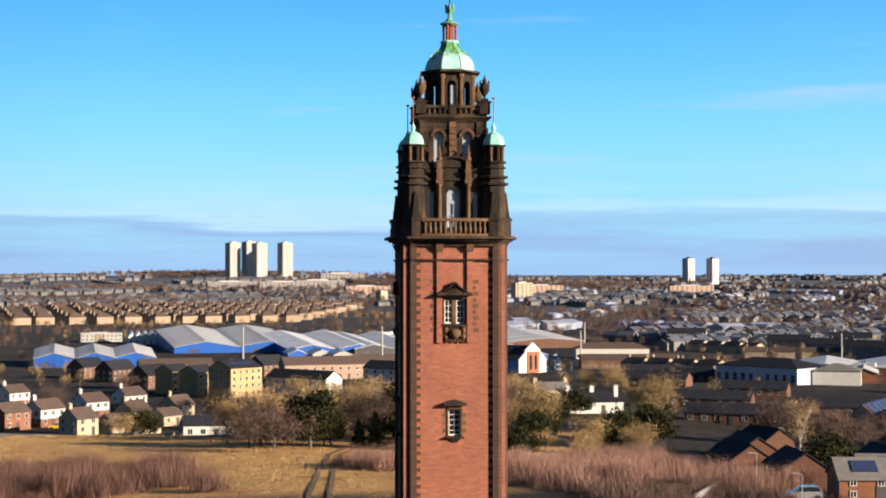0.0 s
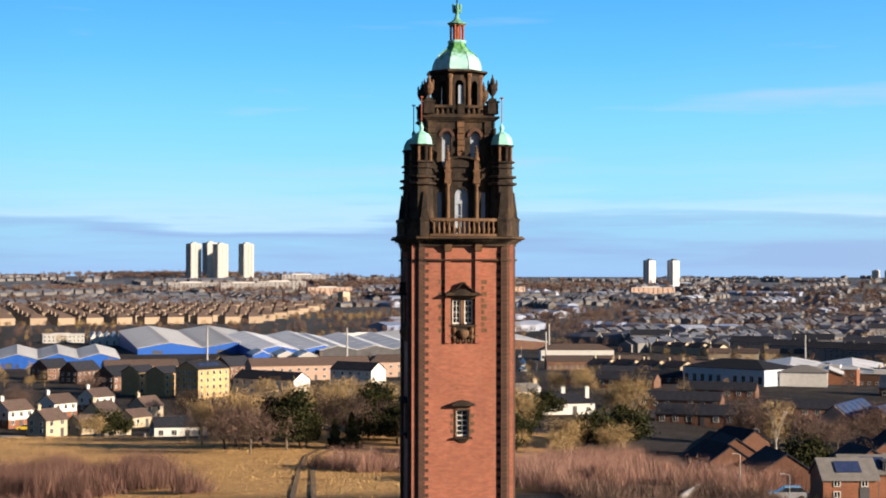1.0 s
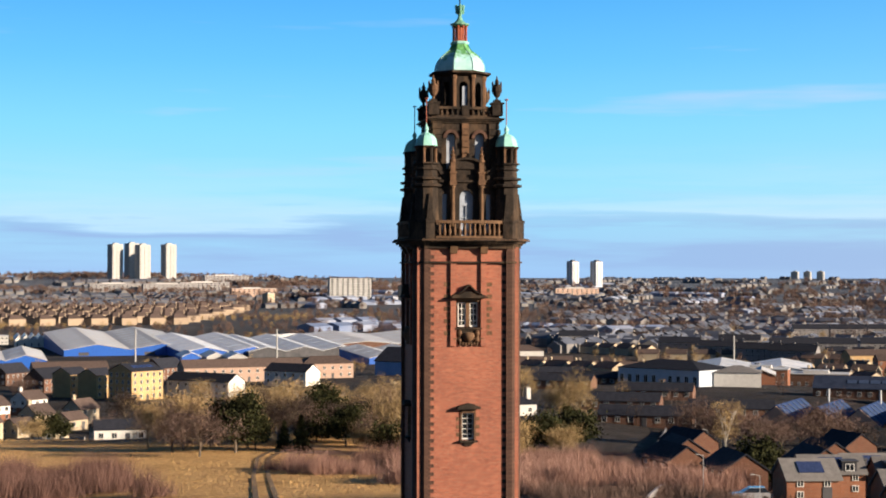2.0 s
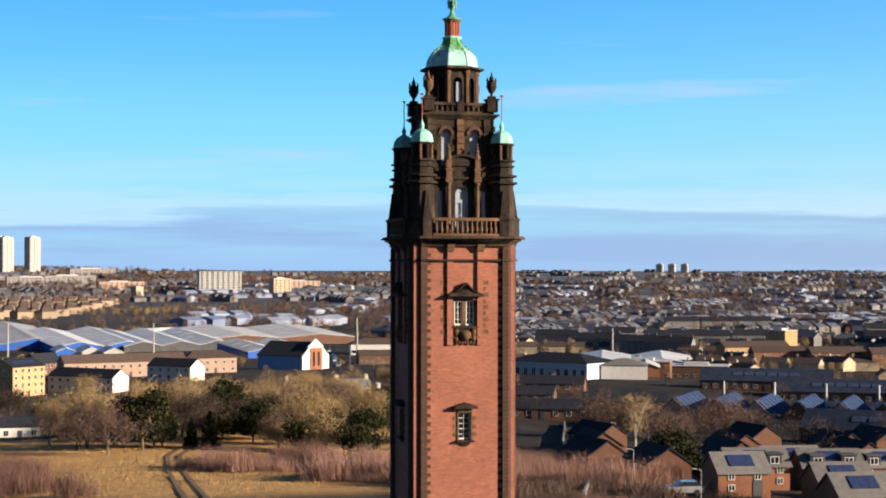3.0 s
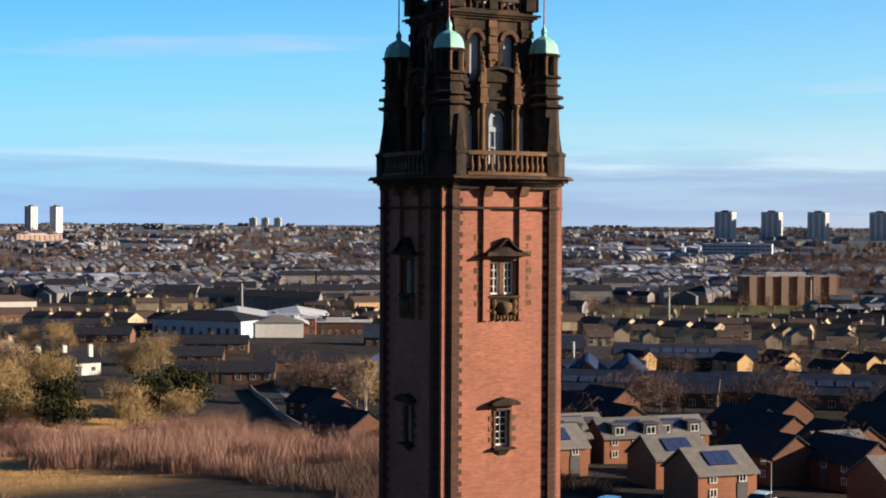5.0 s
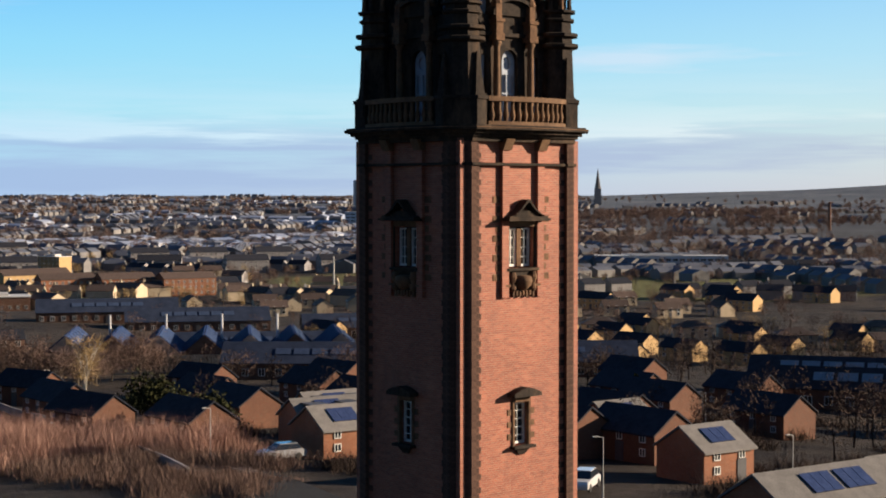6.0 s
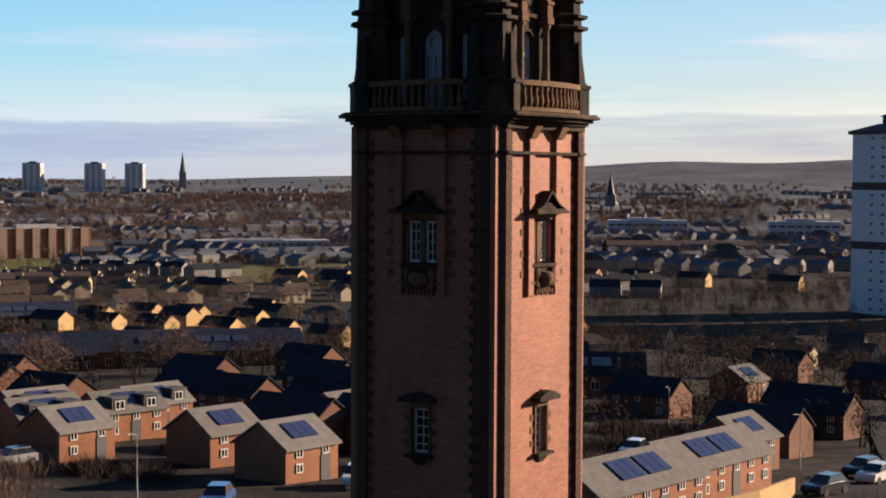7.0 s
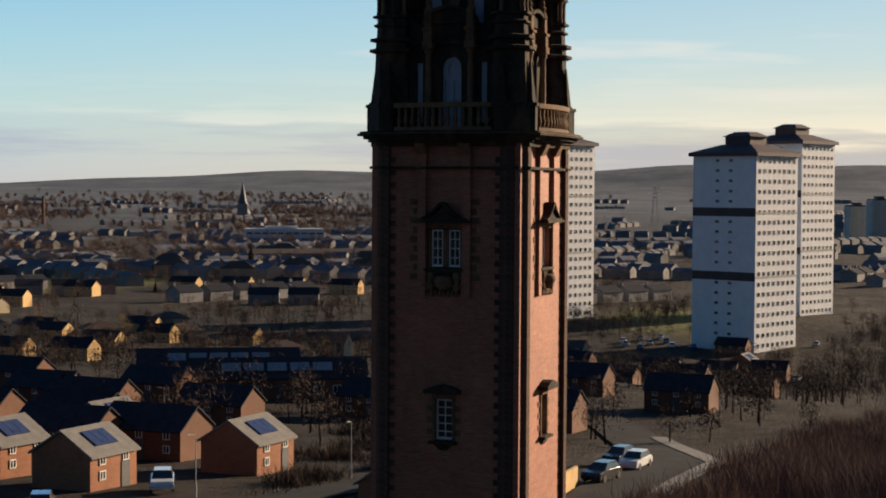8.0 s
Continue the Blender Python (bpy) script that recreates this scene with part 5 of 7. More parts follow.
# ---------------------------------------------------------------- the new houses east of the tower
sol = building("brick_house", "orange brick house with pale grey roof and a solar panel", "house", site(51.5, 50.5, 186), 5.6, 5.6, 2.8, 1.7, M_HOUSE_BRICK, M_TILE, panels=1, storeys=2, glazed=("front",), group="houses with solar panels", win=(0.7, 0.7), pitch=2.0)
copies(sol, [(66, 44, 186), (49, 72, 186), (55, 61, 188), (83, 27.5, 186), (347.5, 54.6, 190), (155, 59, 186), (79, 66, 186)])
dor = building("brick_house", "orange brick terrace house with grey roof, dormers and solar panel", "house", site(56, 83, 190), 7.0, 5.2, 2.9, 1.6, M_HOUSE_BRICK, M_TILE, panels=1, dormers=2, storeys=2, glazed=("front",), group="houses with solar panels", win=(0.7, 0.7), pitch=1.8)
copies(dor, [(64, 81, 190), (74, 87, 188), (66, 95, 188)])
dark = building("brick_house", "red-brown brick house with a black slate roof", "house", site(68, 63, 272), 8.6, 5.4, 2.9, 1.8, M_HOUSE_RED, M_TILE_DARK, storeys=2, glazed=("front",), group="dark roofed houses", win=(0.7, 0.7), pitch=2.2)
copies(dark, [(72, 56.5, 272), (96, 101, 272), (100, 32.5, 272), (122, 35.5, 272), (55, 134, 272), (50, 97, 272), (108, 86, 272), (117, 99, 272), (131, 40, 272), (129, 59, 272), (416, 70, 272), (325, 70, 272), (323, 56, 272), (328, 45, 272), (155, 27, 272), (88, 75, 272), (84, 112, 272), (66, 112, 272),
              (47.5, 113, 264), (113.8, 116.4, 272), (129.1, 90.2, 272), (90.2, 89.3, 272), (107.3, 69.3, 272), (286.5, 40.9, 276), (294.9, 57.7, 276), (388.6, 65.5, 276), (331.8, 93.3, 274), (264.1, 64.9, 274), (64.8, 160.8, 255), (76.4, 134.5, 268), (92, 132.6, 268), (105.4, 145.3, 266), (89, 155.5, 262), (175.5, 46.6, 274), (197.3, 70.7, 274), (232, 43.8, 276), (142.1, 121.1, 272)])
row = building("brick_terrace", "long orange brick terrace with grey roof and solar panels", "terrace", site(63, 21.5, 186), 12.5, 5.4, 2.8, 1.7, M_HOUSE_BRICK, M_TILE, panels=2, storeys=2, glazed=("front",), group="houses with solar panels", win=(0.7, 0.7), pitch=2.0)
copies(row, [(49.5, 20.5, 186)])
dsol = building("long_shed", "long dark roofed block with pale rooflights", "shed", site(144.5, 81, 240), 24, 8, 3.0, 2.4, M_HOUSE_BROWN, M_TILE_DARK, storeys=1, panels=5, glazed=("front",), panel_mat=M_SKYLIGHT)
copies(dsol, [(161.4, 99.2, 240)])
building("garage_block", "pale low garage with a bright yellow wall", "garage", site(158.1, 105.3, 190), 6, 5, 2.6, 0.4, M_HARL_YELLOW, M_SHEET_GREY, "flat", storeys=1, glazed=())

# small houses with yellow gables
yg = building("gabled_house", "small house with yellow harled gable and black roof", "house", site(231, 218, 268), 9.0, 5.2, 2.9, 1.7, M_HARL_YELLOW, M_TILE_DARK, glazed=("front",), group="houses with yellow gables", win=(0.8, 0.8))
copies(yg, [(234, 204, 268), (227, 184, 268), (225, 167, 268), (322, 284, 268), (332, 216, 268), (296, 190, 268), (300, 262, 268),
            (195, 206.9, 268), (188.5, 190.1, 268), (225.2, 249, 266), (228.2, 235.2, 268), (223.8, 265.4, 264), (275.7, 285.6, 266), (272, 265.5, 268), (261.9, 236.9, 268), (252.8, 178.1, 270), (200.6, 176.9, 270), (206.1, 281.1, 262), (247.1, 274.9, 264), (256.8, 255.2, 268), (309.4, 233.8, 270), (286.6, 214.3, 270), (308.3, 173, 272)])
yb = building("gabled_house", "two-storey house with a tall yellow gable and black roof", "house", site(478, 402, 268), 13, 6.6, 4.0, 2.2, M_HARL_YELLOW, M_TILE_DARK, glazed=("front",), group="houses with yellow gables", win=(0.9, 0.9))
copies(yb, [(486, 384, 268), (505, 350, 268), (561, 335, 268), (569, 314, 268), (569, 289, 268), (567, 262, 268), (564, 221, 268), (452, 356, 266), (430, 330, 264), (398, 372, 262)])
yh = building("hipped_house", "small cream house with a pale hipped roof", "house", site(295, 206, 225), 10, 7, 3.0, 1.8, M_HARL, M_TILE_BROWN, "hip", glazed=("front", "right"), group="pale hipped houses", win=(0.9, 0.8))
copies(yh, [(296, 240, 225), (304, 188, 225), (284, 262, 225), (312, 238, 225), (219, 118, 225), (352, 220, 225)])
br = building("gabled_house", "small grey harled house with a brown tiled roof", "house", site(281.6, 344.7, 210), 9.0, 5.6, 3.2, 2.0, M_HARL, M_TILE_BROWN, glazed=("front",), group="small houses")
spots = []
for i in range(7):
    for j in range(6):
        a, b2 = 280 + i * 24 + random.uniform(-5, 5), 330 + j * 26 + random.uniform(-5, 5)
        if random.random() < 0.8:
            spots.append((a, b2 - i * 4, 205 + random.choice((0, 0, 90)) + random.uniform(-8, 8)))
for i in range(4):
    for j in range(2):
        spots.append((290 + i * 22 + random.uniform(-4, 4), 120 + j * 24 - i * 7 + random.uniform(-4, 4), 268 + random.uniform(-6, 6)))
copies(br, spots)
hp = building("hipped_house", "cream four-flat house with a brown hipped roof", "house", site(-240, 1312, 140), 17, 10, 6.0, 3.6, M_HARL_TAN, M_TILE_BROWN, "hip", chimneys=1, glazed=(), group="hipped houses on the slope", pitch=3.4)
spots = []
for j in range(7):
    for i in range(15):
        spots.append((-335 + i * 23 + j * 12 + random.uniform(-2, 2), 1290 + j * 66 + i * 6 + random.uniform(-3, 3), 140 + random.uniform(-5, 5)))
copies(hp, spots)
copies(hp, [(691, 346, 240), (717, 316, 240), (761, 290, 240), (836, 438, 240), (939, 384, 240), (1040, 392, 240), (709, 430, 240), (647, 356, 240), (700, 312, 240), (880, 448, 240), (660, 400, 240), (790, 350, 240)])

# ---------------------------------------------------------------- tall blocks


def tower_block(label, x, y, heading, w, d, h, floors, wall, trim, cap, cols, bands=(), ribs=0):
    b = thing("tower_block", site(x, y, heading), label, "tower block", "tower blocks")
    bm = bmesh.new()
    box(bm, -w / 2, w / 2, -d / 2, d / 2, -4, h)
    body = part("wall", bm, wall, b)
    sides = wall_faces(w, d)
    me = window_mesh(1.15, 1.25)
    fh = h / floors
    sm, length = sides["front"]
    for f in range(floors):
        for c in range(cols):
            u = (c + 0.5) / cols * length * 0.94 - length * 0.47
            piece("window", me, b, sm @ Matrix.Translation((u, -0.03, f * fh + 0.9)))
    if cols:
        sm, length = sides["left"]
        for f in range(floors):
            for u in (-2.2, 2.2):
                piece("window", small_pane, b, sm @ Matrix.Translation((u, -0.03, f * fh + 1.2)))
    for side in ("front", "left", "right"):
        sm, length = sides[side]
        for c in range(ribs):
            u = (c + 0.5) / ribs * length - length / 2
            bm = bmesh.new()
            box(bm, u - length / ribs * 0.24, u + length / ribs * 0.24, -0.5, 0.2, 2.0, h - 2.0)
            bm.transform(sm)
            part("bay", bm, M_CONCRETE, body)
    for z0, z1 in bands:
        bm = bmesh.new()
        box(bm, -w / 2 - 0.12, -w / 2 + 0.05, -d / 2 + 0.1, d / 2 - 0.1, z0, z1)
        part("band", bm, trim, body)
        bm = bmesh.new()
        box(bm, -w / 2 - 0.05, w / 2 + 0.05, -d / 2 - 0.08, -d / 2 + 0.05, z0 + 0.8, z0 + 1.3)
        part("string_course", bm, M_CONCRETE, body)
    bm = bmesh.new()
    if cap:
        pl = [(-w / 2 - 1, -d / 2 - 1), (w / 2 + 1, -d / 2 - 1), (w / 2 + 1, d / 2 + 1), (-w / 2 - 1, d / 2 + 1)]
        prism(bm, pl, h, h + 1.0)
        prism(bm, pl, h + 1.0, h + 3.4, top=[(x * 0.42, y * 0.42) for x, y in pl])
        prism(bm, [(x * 0.36, y * 0.36) for x, y in pl], h + 3.4, h + 5.6)
        prism(bm, [(x * 0.42, y * 0.42) for x, y in pl], h + 5.6, h + 7.0, top=[(x * 0.2, y * 0.2) for x, y in pl])
    else:
        box(bm, -w / 2 + 0.5, w / 2 - 0.5, -d / 2 + 0.5, d / 2 - 0.5, h, h + 1.2)
        box(bm, -w / 5, w / 5, -d / 5, d / 5, h + 1.2, h + 3.5)
    part("roof", bm, trim, b)
    return b


M_CLAD_WHITE = surface("white_blue_cladding", (0.62, 0.64, 0.69), (0.80, 0.81, 0.84), 0.3, 0.7, 0.3, fine=8)
M_CLAD_BAND = surface("dark_red_band", (0.05, 0.035, 0.04), (0.10, 0.07, 0.075), 0.3, 0.7)
small_pane = window_mesh(1.3, 0.9)
for x, y, h in ((408.6, 66.4, 54), (513.7, 70.2, 58), (460, 140.5, 56)):
    tower_block("tall white-clad tower block with dark bands and a pitched cap", x, y, 203, 21, 21, h, 19, M_CLAD_WHITE, M_CLAD_BAND, True, 8, ((h * 0.36, h * 0.36 + 2.4), (h * 0.69, h * 0.69 + 2.4)))
for x, y in ((-126, 2997), (-98, 3078), (-76, 2979), (-29, 3030)):
    tower_block("pale slender tower block on the hill", x, y, 150, 22, 20, 66, 22, M_CONCRETE, M_CONCRETE, False, 0, ribs=3)
for x, y in ((708, 2864), (750, 2853)):
    tower_block("distant pale tower block", x, y, 150, 16, 16, 46, 18, M_CLAD_WHITE, M_CLAD_DARK, False, 0, ribs=2)
for x, y in ((1698, 2150), (1758, 2102), (1809, 2045), (1889, 1985), (1936, 1939)):
    tower_block("distant grey tower block in a row", x, y, 235, 30, 26, 46, 16, M_CLAD_WHITE, M_CLAD_DARK, False, 0, ribs=3)
for x, y in ((1546, 3905), (1586, 3921), (1628, 3937)):
    tower_block("faint grey tower block on the horizon", x, y, 215, 17, 16, 20, 12, M_CONCRETE, M_CONCRETE, False, 0, ribs=2)
slab = building("slab_block", "long blue-grey slab of flats on the hill", "apartment block", site(-27, 2554, 165), 84, 12, 13, 1.5, M_HARL_GREY, M_SHEET_GREY, "flat", storeys=4, glazed=("front",), pitch=7, win=(3.0, 1.6))
copies(slab, [(76, 2960, 165), (30, 2640, 165), (-110, 2560, 165)])
sl2 = building("slab_block", "long pinkish slab of flats on the hill", "apartment block", site(93, 2262, 165), 66, 12, 12, 1.5, M_HARL_PINK, M_SHEET_GREY, "flat", storeys=4, glazed=("front",), pitch=7, win=(3.0, 1.6))
copies(sl2, [(350, 2300, 170), (560, 2240, 175)])
building("apartment_block", "cream block of flats lit by the sun", "apartment block", site(99, 1974, 140), 12, 10, 13, 1.0, M_HARL, M_SHEET_GREY, "flat", storeys=4, glazed=("front",))
building("apartment_block", "pale many-winged tall slab of flats", "apartment block", site(212, 2080, 175), 56, 14, 30, 1.5, M_CONCRETE, M_CLAD_BAND, "flat", storeys=9, glazed=("front",), pitch=7, win=(3.4, 2.0))
building("apartment_block", "cream block of flats with a lower yellow wing", "apartment block", site(282, 2010, 165), 24, 16, 22, 1.5, M_HARL, M_SHEET_GREY, "flat", storeys=6, glazed=("front",), pitch=5, win=(2.6, 1.8))
red = building("apartment_block", "long red brick flats with projecting bays", "apartment block", site(575, 660, 205), 54, 14, 16, 2.0, M_HOUSE_BRICK, M_SHEET_GREY, "flat", storeys=5, glazed=("front", "right"), pitch=3.4)
for i in range(6):
    bm = bmesh.new()
    box(bm, -24 + i * 9, -20 + i * 9, -8.4, -7, -3, 16.6)
    part("bay", bm, M_HARL_PINK, red)
building("office_block", "long white and blue office building", "office", site(1173, 1457, 225), 80, 20, 16, 2, M_PALE, M_SHEET, "flat", storeys=4, glazed=("front",), pitch=6, win=(5.0, 1.6))
building("office_block", "white and blue office building", "office", site(1072, 417, 245), 50, 18, 14, 2, M_PALE, M_SHEET, "flat", storeys=3, glazed=("front",), pitch=6, win=(5.0, 1.6))
building("office_block", "long low white and blue office building", "office", site(1160, 587, 240), 64, 18, 10, 2, M_PALE, M_SHEET, "flat", storeys=2, glazed=("front",), pitch=6, win=(5.0, 1.6))
building("school_building", "long low blue-grey school building", "school", site(702, 608, 225), 78, 18, 7, 0.6, M_PALE, M_SHEET_GREY, "flat", storeys=2, glazed=("front",), pitch=4, win=(3.0, 1.4))
building("depot", "long low depot with a brown roof", "warehouse", site(830.6, 398.2, 235), 90, 22, 6, 2.4, M_HARL_GREY, M_TILE_BROWN, storeys=1, glazed=("front",), pitch=6)


def church(x, y, heading, height, label, base=0.0):
    b = thing("church", site(x, y, heading), label, "church")
    bm = bmesh.new()
    box(bm, -6, 6, -6, 6, -4, height * 0.45)
    t = part("bell_tower", bm, M_HARL_GREY, b)
    bm = bmesh.new()
    lathe(bm, [(6.2, height * 0.45), (5, height * 0.5), (0.2, height)], 8)
    part("spire", bm, M_CLAD_DARK, t)
    bm = bmesh.new()
    pierced(bm, [(-7, -4), (7, -4), (7, 10), (0, 17), (-7, 10)], [], 6, 40)
    part("nave", bm, M_HARL_GREY, b)


church(2107, 1992, 225, 66, "dark church with a tall slender spire")
church(1639, 880, 245, 44, "distant sandstone church spire")
chimney_thing = thing("factory_chimney", site(1430, 1009, 0), "thin distant brick chimney", "chimney")
bm = bmesh.new()
lathe(bm, [(2.0, -4), (1.4, 29), (1.7, 29.4), (1.7, 30.5)], 12)
part("stack", bm, M_HOUSE_BROWN, chimney_thing)

for x, y, h in ((1432.5, 159, 30), (1385.5, 134.6, 36)):
    tower_block("distant grey tower block in a row", x, y, 245, 17, 17, h, 12, M_CONCRETE, M_CLAD_DARK, False, 0, ribs=2)


def pylon(x, y, h):
    t = thing("pylon", site(x, y, 60), "distant steel lattice pylon", "pylon")
    for sx in (-1, 1):
        for sy in (-1, 1):
            bm = bmesh.new()
            prism(bm, [(sx * 4 + u, sy * 4 + v) for u, v in ((-0.2, -0.2), (0.2, -0.2), (0.2, 0.2), (-0.2, 0.2))], -2, h, top=[(sx * 0.5 + u, sy * 0.5 + v) for u, v in ((-0.15, -0.15), (0.15, -0.15), (0.15, 0.15), (-0.15, 0.15))])
            part("leg", bm, M_SHEET_GREY, t)
    for k in range(6):
        z = h * (0.1 + 0.14 * k)
        r = 4 - 3.5 * z / h
        bm = bmesh.new()
        box(bm, -r, r, -r, -r + 0.2, z, z + 0.25)
        part("brace", bm, M_SHEET_GREY, t)
    for z, r in ((h * 0.68, 7.0), (h * 0.8, 8.5), (h * 0.92, 6.5)):
        bm = bmesh.new()
        prism(bm, [(-r, -0.2), (r, -0.2), (r, 0.2), (-r, 0.2)], z, z + 0.9, top=[(-r * 0.2, -0.2), (r * 0.2, -0.2), (r * 0.2, 0.2), (-r * 0.2, 0.2)])
        part("cross_arm", bm, M_SHEET_GREY, t)


pylon(1780, 426, 44)

# ---------------------------------------------------------------- roads and walls
lay_strip("road", "asphalt road past the new houses", [(88, 240), (64.6, 170), (54.6, 132.9), (42.4, 91), (26.9, 40.9)], 6.5, M_TAR)
lay_strip("road_2", "asphalt street with parked cars", [(44.4, 9.2), (64.2, 11.6), (88.3, 12.3), (127, 28), (175.1, 50.6), (255.1, 54), (351.9, 93.2)], 6.0, M_TAR)
lay_strip("road_3", "asphalt street lined with cars", [(92, 540), (101, 602), (125, 760), (163, 980), (240, 1300)], 11, M_TAR)
lay_strip("road_4", "asphalt lane between the houses", [(26.9, 40.9), (47.5, 33), (63.3, 29.6), (96, 37.1), (144.4, 67.6)], 5.0, M_TAR)
M_TRACK = surface("muddy_track", (0.09, 0.06, 0.033), (0.26, 0.17, 0.085), 0.5, 0.9, fine=6)
lay_strip("track", "muddy double track across the dry grass", [(-7.6, 60), (-7.2, 84), (-5.5, 126), (-3.6, 154), (0, 172)], 0.6, M_TRACK, 0.12, "track")
lay_strip("track_2", "muddy double track across the dry grass", [(-5.4, 60), (-5.0, 84), (-3.6, 126), (-1.9, 154), (2, 172)], 0.6, M_TRACK, 0.12, "track")
M_PAVE = surface("pale_pavement", (0.12, 0.115, 0.11), (0.2, 0.19, 0.18), 0.5, 0.9)
lay_strip("pavement", "pale pavement beside the road", [(90.9, 238.1), (68.3, 169.8), (58.1, 133.5), (45.7, 91.6), (35.9, 66.1)], 1.6, M_PAVE, 0.24, "pavement")
lay_strip("pavement_2", "pale sunlit pavement beside parked cars", [(44.7, 5.7), (64.6, 7.9), (88.6, 8.8), (117.6, 21.1)], 1.8, M_PAVE, 0.24, "pavement")


def fence_wall(label, pts, h, material):
    w = thing("garden_wall", pose(0, 0, 0), label, "wall")
    for a, b in zip(pts, pts[1:]):
        ln = math.hypot(b[0] - a[0], b[1] - a[1])
        n = max(1, round(ln / 3))
        for i in range(n):
            f0, f1 = i / n, (i + 1) / n
            x0, y0, x1, y1 = a[0] + (b[0] - a[0]) * f0, a[1] + (b[1] - a[1]) * f0, a[0] + (b[0] - a[0]) * f1, a[1] + (b[1] - a[1]) * f1
            d = Vector((y1 - y0, x0 - x1)).normalized() * 0.12
            z0, z1 = ground_z(x0, y0), ground_z(x1, y1)
            bm = bmesh.new()
            v = [bm.verts.new(c) for c in ((x0 - d.x, y0 - d.y, z0 - 0.5), (x1 - d.x, y1 - d.y, z1 - 0.5), (x1 + d.x, y1 + d.y, z1 - 0.5), (x0 + d.x, y0 + d.y, z0 - 0.5),
                                          (x0 - d.x, y0 - d.y, z0 + h), (x1 - d.x, y1 - d.y, z1 + h), (x1 + d.x, y1 + d.y, z1 + h), (x0 + d.x, y0 + d.y, z0 + h))]
            for f in ((3, 2, 1, 0), (4, 5, 6, 7), (0, 1, 5, 4), (1, 2, 6, 5), (2, 3, 7, 6), (3, 0, 4, 7)):
                bm.faces.new([v[i] for i in f])
            part("panel", bm, material, w)


fence_wall("long grey boundary wall beside the road", [(84, 236), (62, 170), (51.3, 131.8), (39.3, 90.2), (30.3, 66.4)], 1.1, M_HARL_GREY)
fence_wall("pale garden fence at the field's edge", [(-84, 292), (-62, 284), (-46, 268), (-34, 256)], 1.0, M_HARL_GREY)
fence_wall("sunlit yellow garden wall", [(49.8, 15.7), (57.9, 14.5), (65.9, 15.2)], 1.6, M_HARL_YELLOW)

# ---------------------------------------------------------------- trees and scrub
M_BARK = surface("tree_bark", (0.07, 0.055, 0.04), (0.20, 0.16, 0.12), 3.0, 0.9)
M_BIRCH = surface("pale_birch_bark", (0.30, 0.27, 0.23), (0.55, 0.5, 0.44), 3.0, 0.8)


def twig_mat(name, a, b):
    m, nt, p = node_mat(name)
    g = nt.nodes.new("ShaderNodeNewGeometry")
    col = ramp(nt, g.outputs["Random Per Island"], [(0.0, a), (1.0, b)])
    col = mix(nt, 1.0, col, random_tint(nt, 0.18), "MULTIPLY")
    nt.links.new(col, p.inputs["Base Color"])
    p.inputs["Roughness"].default_value = 0.9
    p.inputs["Specular IOR Level"].default_value = 0.1
    return m


M_TWIG_GOLD = twig_mat("golden_bare_twigs", (0.18, 0.125, 0.06), (0.52, 0.38, 0.19))
M_TWIG_BROWN = twig_mat("brown_bare_twigs", (0.06, 0.042, 0.036), (0.23, 0.155, 0.125))
M_TWIG_DIM = twig_mat("dim_brown_twigs", (0.022, 0.017, 0.015), (0.10, 0.072, 0.058))
M_TWIG_RED = twig_mat("reddish_bare_twigs", (0.058, 0.042, 0.039), (0.19, 0.145, 0.13))
M_LEAF = twig_mat("dark_evergreen_leaves", (0.011, 0.014, 0.006), (0.05, 0.052, 0.020))
M_REED = twig_mat("russet_dry_stems", (0.17, 0.095, 0.075), (0.47, 0.295, 0.235))
M_REED_DARK = twig_mat("dark_russet_stems", (0.075, 0.043, 0.037), (0.27, 0.16, 0.13))
M_STRAW = twig_mat("straw_stems", (0.36, 0.23, 0.095), (0.62, 0.42, 0.19))


def slivers(verts, faces, spots, length, width, up=0.5, rng=random):
    """Thin three-cornered twigs at those places."""
    for c in spots:
        d = Vector((rng.gauss(0, 1), rng.gauss(0, 1), rng.gauss(up, 0.8))).normalized()
        s = d.orthogonal().normalized()
        s.rotate(Matrix.Rotation(rng.uniform(0, 6.28), 3, d))
        ln, w = length * rng.uniform(0.6, 1.4), width * rng.uniform(0.6, 1.4)
        n = len(verts)
        verts += [c - s * w, c + s * w, c + d * ln]
        faces.append((n, n + 1, n + 2))


def mesh_object(name, verts, faces, material):
    me = bpy.data.meshes.new(name)
    me.from_pydata(verts, [], faces)
    me.materials.append(material)
    return new(name, me)


def limb(bm, a, b, r0, r1, n=6):
    d = (b - a).normalized()
    u = d.orthogonal().normalized()
    v = d.cross(u)
    lo = [bm.verts.new(a + (u * math.cos(2 * math.pi * i / n) + v * math.sin(2 * math.pi * i / n)) * r0) for i in range(n)]
    hi = [bm.verts.new(b + (u * math.cos(2 * math.pi * i / n) + v * math.sin(2 * math.pi * i / n)) * r1) for i in range(n)]
    for i in range(n):
        bm.faces.new((lo[i], lo[(i + 1) % n], hi[(i + 1) % n], hi[i]))
    bm.faces.new(hi)


